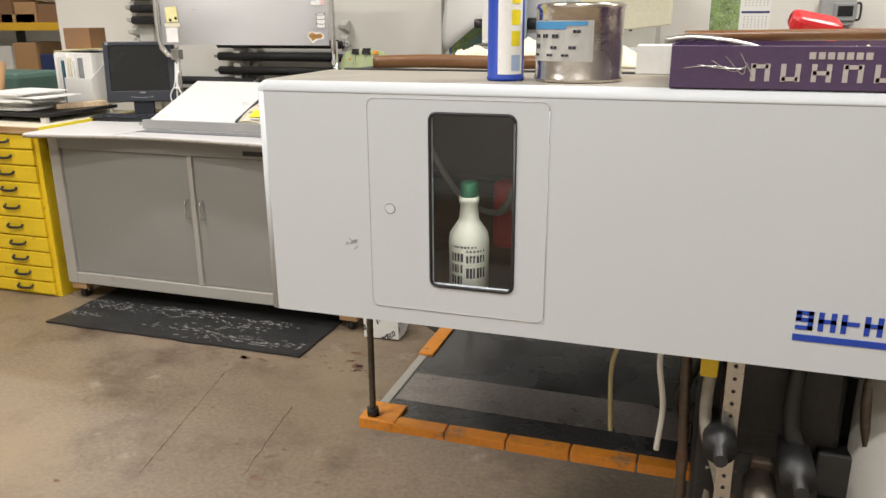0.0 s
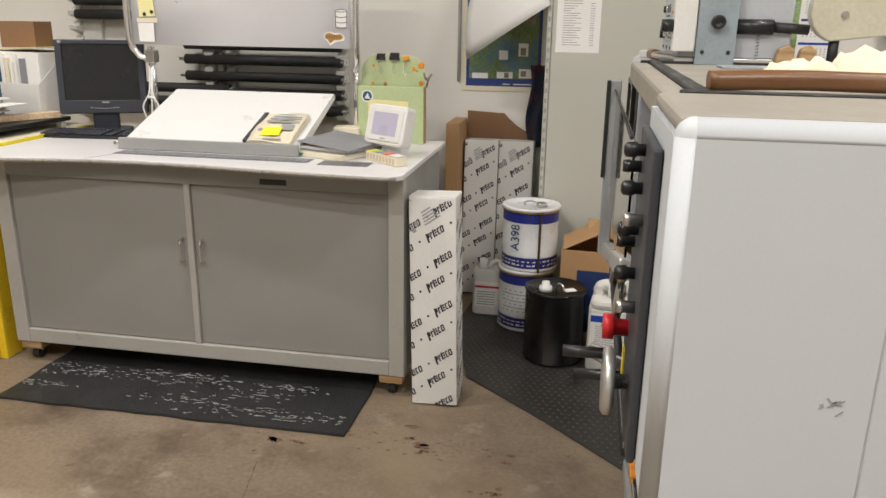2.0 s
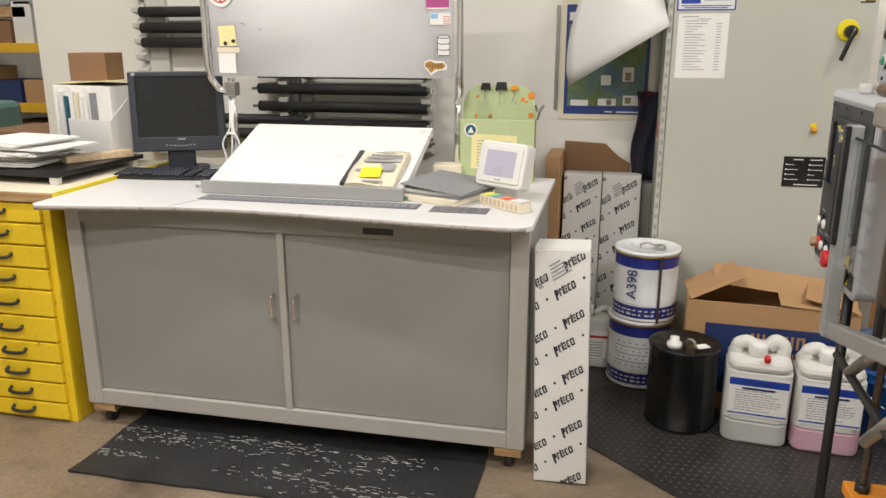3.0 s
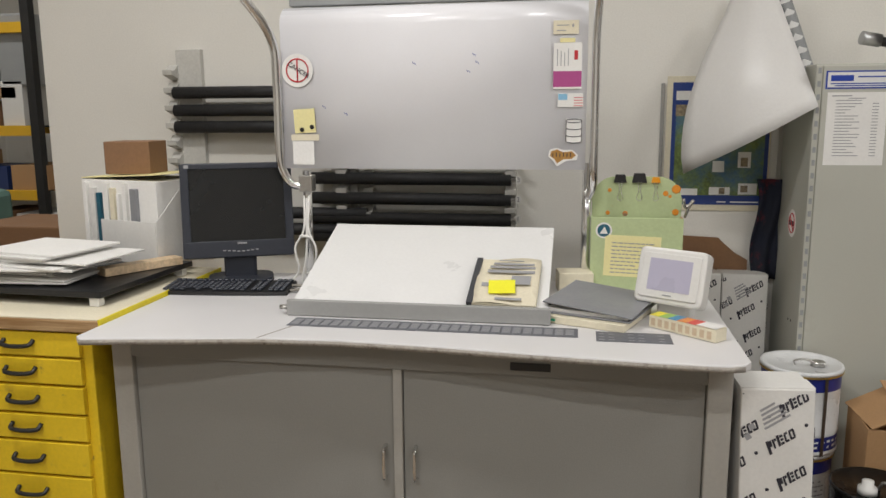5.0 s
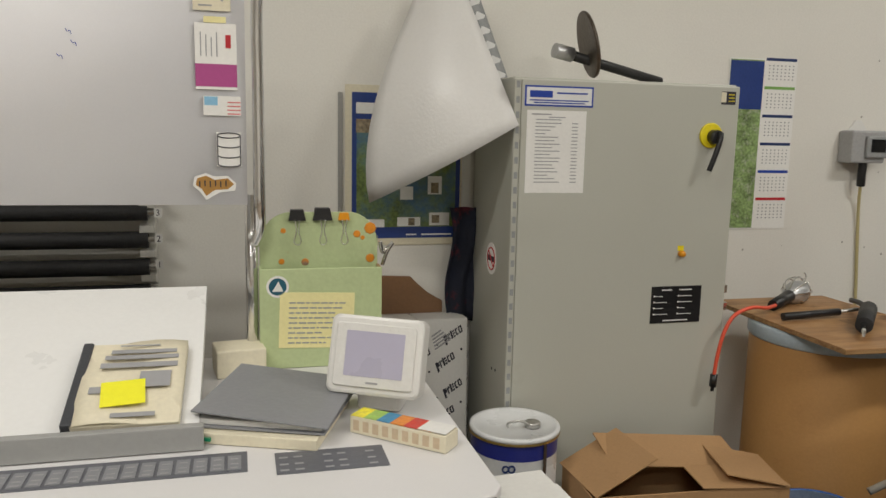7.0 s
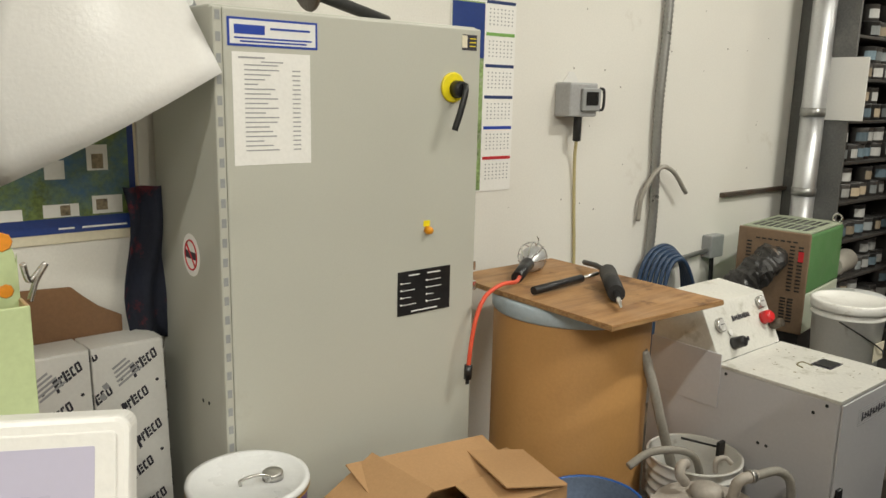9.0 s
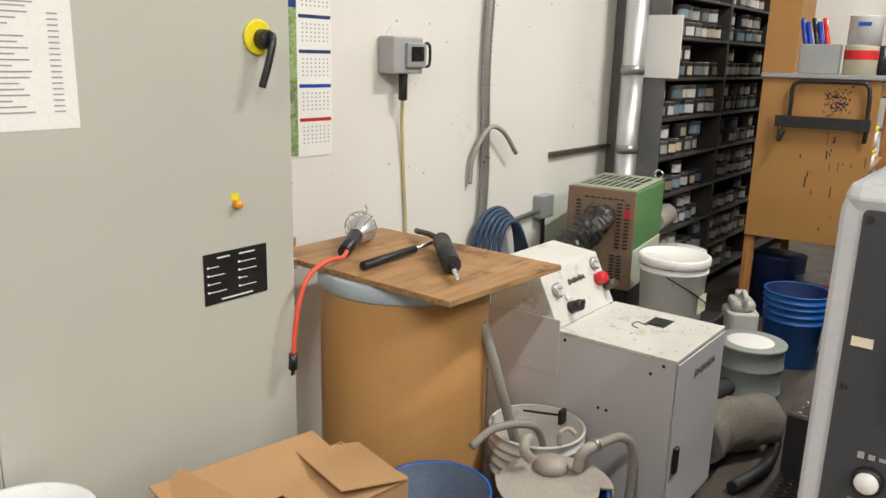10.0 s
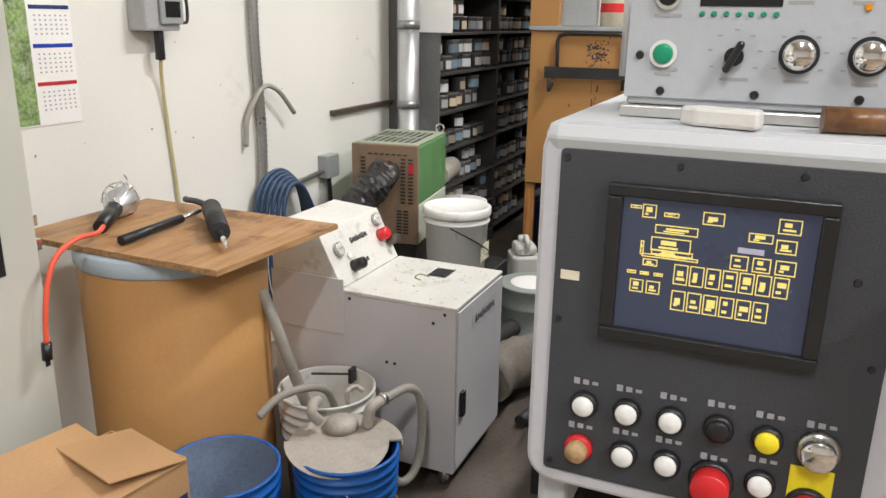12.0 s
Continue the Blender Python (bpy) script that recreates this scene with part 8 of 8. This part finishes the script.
part("grip", tube([(-0.07, 0, 0.33), (-0.08, 0, 0.38), (-0.03, 0, 0.40), (0.0, 0, 0.37)], 0.014), JUG, dj)
bag = bmesh.new()
tube_into(bag, [(0, 0, 0.12), (0.14, 0.02, 0.13), (0.30, -0.02, 0.13), (0.42, -0.05, 0.12)], 0.10, 16, 8, 0.06)
for v in bag.verts:
    v.co += 0.02 * noise.noise_vector(v.co * 11)
solid("filter_bag", bag, material("dusty_bag", (0.16, 0.14, 0.115), 0.8, vary=0.3, scale=12, bump=0.1), "dusty grey filter bag lying on the floor", "filter bag", pose(1.12, 3.72, 0.01, 0, 0, -14))
solid("ribbed_hose", tube([(1.0 + 0.012 * k, 3.90 - 0.002 * k, 0.16) for k in range(60)], 0.035, 12, 0, 0.2), DUST_BAG, "ribbed dark hose along the floor", "hose")
solid("black_hose", tube([(1.05, 3.55, 0.03), (1.3, 3.5, 0.03), (1.6, 3.55, 0.03), (1.7, 3.65, 0.03)], 0.025), BLACK_RUBBER, "black rubber hose on the floor", "hose")
solid("dark_tarp", crumple(0.3, 0.25, 0.12, 61), material("grey_tarp", (0.15, 0.14, 0.13), 0.7), "grey rag heap on the floor", "cloth", pose(2.92, 3.52, 0.002))

# ---- walkway beside the press ----
wk = thing("walkway", "black diamond tread steel walkway with a low step", "walkway")
part("upper_tread", slab(0.98, 7.8, 2.45, 3.385, 0.40, 0.415, 0.002), DIAMOND, wk)
part("riser", slab(0.98, 0.992, 2.45, 3.383, 0.19, 0.40, 0.001), BLACK_RUBBER, wk)
part("side_skirt", slab(0.992, 7.8, 3.368, 3.38, 0.0, 0.40, 0.001), BLACK_RUBBER, wk)
part("lower_tread", slab(0.64, 0.98, 2.45, 3.385, 0.175, 0.19, 0.002), DIAMOND, wk)
part("lower_riser", slab(0.645, 0.657, 2.45, 3.38, 0.0, 0.175, 0.001), BLACK_RUBBER, wk)
part("lower_skirt", slab(0.657, 0.98, 3.368, 3.38, 0.0, 0.175, 0.001), BLACK_RUBBER, wk)
BRIGHT = material("worn_tread_steel", (0.20, 0.20, 0.205), 0.36, metal=0.9, vary=0.3, scale=3)
tagged(part("tread_relief", lozenges(lambda x, y: True, 1.0, 5.2, 2.7, 3.37, 0.4152, 0.027), BRIGHT, wk), kind="stuff")
tagged(part("tread_relief", lozenges(lambda x, y: True, 0.66, 0.96, 2.7, 3.37, 0.1902, 0.03), BRIGHT, wk), kind="stuff")
part("bright_edge", slab(0.976, 0.982, 2.45, 3.387, 0.405, 0.4165, 0), STEEL, wk)

# ---- ink shelves ----
sh = thing("ink_shelves", "dark steel shelves full of small ink cans", "shelf")
SX0, SX1, SY0 = 2.62, 5.6, 4.60
SZ = [0.10, 0.32, 0.55, 0.78, 1.01, 1.24, 1.47, 1.70, 1.93, 2.16]
part("end_panel", slab(SX0 - 0.02, SX0, SY0, WALL_Y - 0.003, 0.0, 2.3, 0.002), material("worn_grey_steel", (0.13, 0.13, 0.125), 0.5, metal=0.2, vary=0.3, dirt=(0.28, 0.27, 0.25), dirt_amount=0.2), sh)
for x in (3.6, 4.6, 5.6):
    part("upright", slab(x - 0.015, x + 0.015, SY0, WALL_Y - 0.003, 0.0, 2.3, 0.002), SHELF, sh)
for z in SZ:
    part("board", slab(SX0, SX1, SY0, WALL_Y - 0.004, z - 0.016, z, 0.002), SHELF, sh)
part("back", slab(SX0, SX1, WALL_Y - 0.0035, WALL_Y - 0.001, 0, 2.3, 0), SHELF, sh)
INK_TIN = material("ink_can", (0.11, 0.105, 0.10), 0.45, metal=0.2, vary=0.15, random_vary=0.7)
CAN_LABEL = material("can_label", (0.46, 0.46, 0.44), 0.6, vary=0.1, random_vary=0.3)
LABEL_BLUE = material("can_label_blue", (0.26, 0.28, 0.28), 0.6, vary=0.1, random_vary=0.4)
def ink_can(lab):
    c = thing("ink_can", "small dark ink can with a pale paper label", "ink can", None, "ink cans")
    part("can", lathe([(0.050, 0), (0.050, 0.082), (0.053, 0.085), (0.053, 0.092), (0.046, 0.092), (0.044, 0.088), (0, 0.088)], sides=16), INK_TIN, c)
    bm = bmesh.new()
    for a in range(-50, 50, 20):
        p0, p1 = [(0.0515 * math.sin(radians(q)), -0.0515 * math.cos(radians(q))) for q in (a, a + 20)]
        bm.faces.new([bm.verts.new((*p0, 0.016)), bm.verts.new((*p1, 0.016)), bm.verts.new((*p1, 0.066)), bm.verts.new((*p0, 0.066))])
    part("paper_label", bm, lab, c)
    return c


rnd = random.Random(12)
LABEL_WARM = material("can_label_warm", (0.38, 0.31, 0.22), 0.6, vary=0.15, random_vary=0.5)
LABEL_TEAL = material("can_label_teal", (0.15, 0.21, 0.25), 0.6, vary=0.15, random_vary=0.5)
protos = [ink_can(m) for m in (CAN_LABEL, CAN_LABEL, LABEL_BLUE, CAN_LABEL, LABEL_WARM, LABEL_TEAL)]
first = set()
for zi, z in enumerate(SZ):
    x = SX0 + 0.08
    while x < (5.5 if zi in (3, 4, 5, 6, 7) else 4.5):
        if rnd.random() < 0.9 and all(abs(x - u) > 0.075 for u in (3.6, 4.6, 5.6)):
            for st in range(2 if rnd.random() < 0.55 and zi < 9 else 1):
                k = rnd.randrange(6)
                m = pose(x + rnd.uniform(-0.008, 0.008), SY0 + 0.07 + rnd.uniform(0, 0.03), z + 0.001 + 0.093 * st, 0, 0, rnd.uniform(-40, 10))
                if k not in first:
                    first.add(k)
                    protos[k].matrix_basis = m
                else:
                    copy_thing(protos[k], m)
        x += rnd.choice((0.112, 0.115, 0.13, 0.115))

# ---- mixing bench ----
mb = thing("mixing_bench", "tall brown hardboard ink mixing bench on wooden legs", "workbench", pose(3.02, 4.19, 0.0, 0, 0, -85))
part("end_panel", slab(0, 0.60, 0.0, 0.02, 0.57, 1.49, 0.003), BENCH, mb, "ink-splashed brown end panel")
for x in (0.0, 0.545):
    part("leg", slab(x, x + 0.055, 0.021, 0.075, 0.0, 1.48, 0.003), BENCH_LEG, mb)
    part("leg", slab(x, x + 0.055, 1.35, 1.405, 0.0, 1.48, 0.003), BENCH_LEG, mb)
part("shelf", slab(0.0, 0.6, 0.08, 1.40, 0.62, 0.65, 0.003), BENCH_LEG, mb)
part("back_panel", slab(0.0, 0.02, 0.08, 1.40, 0.66, 2.1, 0.003), BENCH, mb)
part("top", slab(-0.01, 0.63, -0.02, 1.43, 1.49, 1.515, 0.004), PRESS_GREY, mb, "stained steel bench top")
part("rail", slab(0.545, 0.6, 0.08, 1.34, 1.40, 1.48, 0.003), BENCH_LEG, mb)
part("raised_end", slab(-0.01, 0.16, 0.0, 0.02, 1.516, 2.1, 0.003), BENCH, mb)
hd = part("towel_rail", tube([(0.17, -0.02, 1.26), (0.17, -0.03, 1.36), (0.17, -0.03, 1.44), (0.20, -0.03, 1.47), (0.30, -0.03, 1.475), (0.50, -0.03, 1.475), (0.54, -0.03, 1.46), (0.555, -0.03, 1.40), (0.56, -0.03, 1.24), (0.56, -0.02, 1.16)], 0.011, 10, 4), BLACK, mb, "bent black steel rail")
part("flat_bar", slab(0.10, 0.58, -0.055, -0.042, 1.22, 1.285, 0.002), DARK, hd)
part("hook", tube([(0.13, -0.05, 1.22), (0.13, -0.06, 1.16), (0.14, -0.07, 1.15), (0.16, -0.06, 1.20)], 0.009), BLACK, hd)
bm = bmesh.new()
rnd = random.Random(3)
for k in range(24):
    x, z = rnd.gauss(0.42, 0.09), rnd.uniform(0.65, 1.25)
    h = abs(rnd.gauss(0.02, 0.03)) + 0.006
    box_into(bm, (rnd.uniform(0.003, 0.008), 0.001, h), (min(max(x, 0.02), 0.58), -0.0006, z))
for k in range(150):
    lathe_into(bm, [(rnd.uniform(0.0015, 0.007), 0), (0.001, 0.0008)], (rnd.gauss(0.40, 0.035), -0.0002, rnd.gauss(1.37, 0.035)), 6, pose(0, 0, 0, 90))
tagged(part("ink_splash", bm, INK, mb), kind="stuff")


def bench_item(name, bm, mt, label, cat, x, y, z, group=""):
    return solid(name, bm, mt, label, cat, mb.matrix_basis @ pose(x, y, z), group)


tb = bench_item("tool_tin", slab(-0.10, 0.10, -0.06, 0.06, 0, 0.16, 0.004), PRESS_GREY, "battered metal tin holding knives", "tin", 0.27, 0.10, 1.516)
for i, (dx, c) in enumerate(((-0.06, INK_BLUE), (-0.03, INK_BLUE), (0.0, BLACK), (0.03, INK_BLUE), (0.055, RED))):
    bench_item("ink_knife", rod((dx, 0, 0.05), (dx - 0.06, 0.02, 0.30 - 0.02 * (i % 2)), 0.013), c, "plastic-handled ink knife in a tin", "ink knife", 0.27, 0.10, 1.516, "ink knives")
ic = thing("ink_tin", "large tin with red and white label on the bench", "tin", mb.matrix_basis @ pose(0.47, 0.12, 1.516))
part("body", lathe([(0.085, 0), (0.085, 0.15), (0.088, 0.155), (0, 0.153)], sides=28), PAPER_OLD, ic)
part("red_band", lathe([(0.0857, 0.08), (0.0857, 0.13)], sides=28, close=False), RED, ic)
ic2 = thing("ink_tin", "large tin with white and blue label, stacked", "tin", mb.matrix_basis @ pose(0.475, 0.12, 1.672))
part("body", lathe([(0.085, 0), (0.085, 0.15), (0.088, 0.155), (0, 0.153)], sides=28), PAIL_WHITE, ic2)
part("blue_mark", box((0.06, 0.002, 0.02), (0, -0.086, 0.11), 0), INK_BLUE, ic2)
bench_item("black_jar", lathe([(0.05, 0), (0.05, 0.12), (0.03, 0.14), (0.03, 0.16)], sides=20), BLACK, "squat dark jar on the bench", "jar", 0.56, 0.34, 1.516)
for i in range(6):
    t = thing("yellow_lid_tin", "small white tin with a yellow lid on the shelf", "tin", mb.matrix_basis @ pose(0.535, 0.16 + 0.14 * (i % 3), 0.97 + 0.13 * (i // 3)), "yellow lidded tins")
    part("body", lathe([(0.055, 0), (0.055, 0.10)], sides=20), PAPER, t)
    part("lid", lathe([(0.057, 0.10), (0.057, 0.125), (0, 0.125)], sides=20), YELLOW_PL, t)
part("tin_shelf", slab(0.25, 0.58, 0.08, 1.3, 0.94, 0.968, 0.002), BENCH_LEG, mb)
bench_item("box_of_tins", slab(-0.14, 0.14, 0, 0.5, 0, 0.22, 0.004), NAVY, "dark blue box on the bench shelf", "box", 0.38, 0.14, 0.652)
bench_item("steel_bucket", lathe([(0.12, 0), (0.14, 0.28), (0.145, 0.285), (0.14, 0.29)], sides=28), GALV, "steel bucket under the bench", "bucket", 0.40, 0.35, 0.002)
bench_item("red_can", lathe([(0.12, 0), (0.12, 0.22), (0, 0.22)], sides=24), RED, "red can under the bench", "can", 0.50, 0.12, 0.002)
bench_item("dark_drum", lathe([(0.16, 0), (0.16, 0.38), (0.165, 0.385), (0, 0.38)], sides=28), NAVY, "dark blue drum under the bench", "drum", 0.15, 0.42, 0.002)
bench_item("grey_case", slab(-0.1, 0.1, 0, 0.5, 0, 0.42, 0.01), PRESS_GREY, "grey metal case beside the bench", "case", 0.52, 1.55, 0.002)

# ---- far end of the hall ----
bd2 = thing("blue_drum", "large blue plastic drum at the hall end", "drum", pose(9.4, 3.66, 0.001), "blue drums")
part("body", lathe([(0.27, 0), (0.29, 0.03), (0.29, 0.28), (0.30, 0.30), (0.29, 0.32), (0.29, 0.64), (0.30, 0.66), (0.29, 0.68), (0.285, 0.93), (0.27, 0.97), (0.25, 0.97), (0.25, 0.95), (0, 0.95)], sides=36), BLUE_PLASTIC, bd2)
lying = thing("blue_drum", "blue plastic drum lying on its side", "drum", pose(6.9, 3.45, 0.20, 90, 0, 15), "blue drums")
part("body", lathe([(0.18, -0.2), (0.2, -0.18), (0.2, 0.18), (0.18, 0.2), (0, 0.2)], sides=28), BLUE_PLASTIC, lying)
cg = thing("wire_cage", "rusty wire mesh cage pallet with bagged goods", "wire cage", pose(6.6, 3.92, 0.0))
for z in (0.03, 0.35, 0.68, 1.0, 1.3):
    part("rail", rod((0, 0, z), (1.2, 0, z), 0.012), RUSTY, cg)
    part("rail", rod((0, 0, z), (0, 0.7, z), 0.012), RUSTY, cg)
for k in range(13):
    part("wire", rod((0.1 * k, 0, 0.0), (0.1 * k, 0, 1.3), 0.006, 6), RUSTY, cg)
for k in range(7):
    part("wire", rod((0, 0.1 * k + 0.05, 0.0), (0, 0.1 * k + 0.05, 1.3), 0.006, 6), RUSTY, cg)
solid("white_bag", lathe([(0.2, 0), (0.27, 0.1), (0.28, 0.5), (0.2, 0.8), (0.05, 0.9)], sides=20), PAPER, "bulging white bag inside a cage", "bag", pose(6.95, 4.25, 0.03))
solid("brown_carton", slab(-0.3, 0.3, -0.25, 0.25, 0, 0.14, 0.004), CARD, "flat brown carton on the cage", "carton", pose(7.0, 4.22, 1.32))
for k in range(3):
    solid("stacked_carton", slab(-0.4, 0.4, -0.35, 0.35, 0, 0.44, 0.006), CARD_DARK, "brown carton stacked by the hall wall", "carton", pose(11.6 + 0.03 * k, 4.1 + 0.02 * k, 0.002 + 0.442 * k), "stacked cartons")
solid("hose_heap", tube_into(tube([(0.25 * math.cos(k * 0.7) * (1 + 0.02 * k), 0.2 * math.sin(k * 0.7), 0.03 + 0.006 * k) for k in range(30)], 0.03, 8, 3), [(0, 0, 0.03), (0.3, -0.2, 0.03), (0.6, -0.1, 0.03)], 0.03), HOSE_GREY, "heap of grey hose on the floor", "hose", pose(6.2, 3.72, 0.0))
solid("red_hose", tube([(0, 0, 0.03), (0.4, 0.2, 0.04), (0.8, 0.0, 0.03), (1.1, 0.15, 0.03)], 0.03), RED_CORD, "red hose on the floor", "hose", pose(5.8, 3.95, 0.0))
solid("grey_plastic_case", slab(-0.25, 0.25, -0.3, 0.3, 0, 0.42, 0.02), DEVICE, "pale grey plastic case on cartons", "case", pose(11.6, 4.1, 1.33))
dr = tagged(part("door_1", slab(16.56, 16.598, 2.75, 3.78, 0.02, 2.1, 0.004), TEAL), "teal painted steel door, closed", "", "", "structure")
part("door_frame", slab(16.55, 16.6, 3.78, 3.86, 0.0, 2.18, 0.004), TEAL, dr)
part("kick_plate", slab(16.552, 16.56, 2.8, 3.73, 0.04, 0.16, 0), STEEL, dr)
ns = part("notice", slab(16.552, 16.559, 3.0, 3.66, 1.52, 2.06, 0), PAPER, dr, "white door notice")
for i, (w, z) in enumerate((("PLEASE", 1.94), ("KEEP", 1.83), ("THIS DOOR", 1.71), ("CLOSED", 1.58))):
    lettering(w, 0.115, INK, ns, facing(16.55, 3.60 - 0.05 * (i % 2), z, -90))
solid("fire_sign", slab(-0.01, 0, -0.08, 0.08, 0, 0.6, 0), RED, "tall red and white wall sign", "sign", pose(16.598, 4.02, 1.75))

# ---- store room beyond the wall's end ----
rk = thing("pallet_rack", "yellow and dark steel pallet rack with goods", "pallet rack", pose(-8.6, 7.4, 0))
for x in (0.0, 1.9):
    for y in (0.0, 0.9):
        part("upright", slab(x, x + 0.08, y, y + 0.08, 0, 3.2, 0.003), DARK, rk)
for z in (0.35, 0.85, 1.42, 2.3):
    for y in (0.0, 0.86):
        part("beam", slab(0.08, 1.9, y, y + 0.05, z, z + 0.09, 0.003), BEAM, rk)
    part("deck", slab(0.08, 1.9, 0.05, 0.86, z + 0.07, z + 0.085, 0), DARK, rk)
rnd = random.Random(8)
for z in (0.44, 0.94, 1.51):
    x = 0.2
    while x < 1.7:
        w, h = rnd.uniform(0.18, 0.4), rnd.uniform(0.2, 0.42)
        solid("stored_carton", slab(0, w, 0, 0.5, 0, h, 0.005), rnd.choice((CARD, CARD_DARK, CARD, BOX_WHITE, NAVY)), "carton stored on a pallet rack", "carton", pose(-8.6 + x, 7.45, z - 0.003, 0, 0, 0), "stored cartons")
        x += w + 0.04
for k in range(2):
    solid("grey_bin", slab(0, 0.33, 0, 0.45, 0, 0.62, 0.02), PRESS_GREY, "tall grey bin on the rack", "bin", pose(-7.35 + 0.36 * k, 7.45, 1.85), "grey bins")
    solid("pallet_piece", slab(0, 0.5, 0, 0.6, 0, 0.1, 0.004), BLOCK_WOOD, "wooden pallet piece on the rack", "pallet", pose(-7.35 - 0.55 * k, 7.45, 1.507 + 0.24 * (1 - k)))
solid("teal_case", slab(-0.5, 0.5, -0.3, 0.3, 0, 1.05, 0.05), material("sage_case", (0.12, 0.22, 0.19), 0.5), "large sage green case on the floor", "case", pose(-6.7, 6.2, 0.002))
solid("store_carton", slab(-0.35, 0.35, -0.3, 0.3, 0, 0.9, 0.01), CARD_DARK, "big brown carton on the floor", "carton", pose(-5.5, 5.9, 0.002))
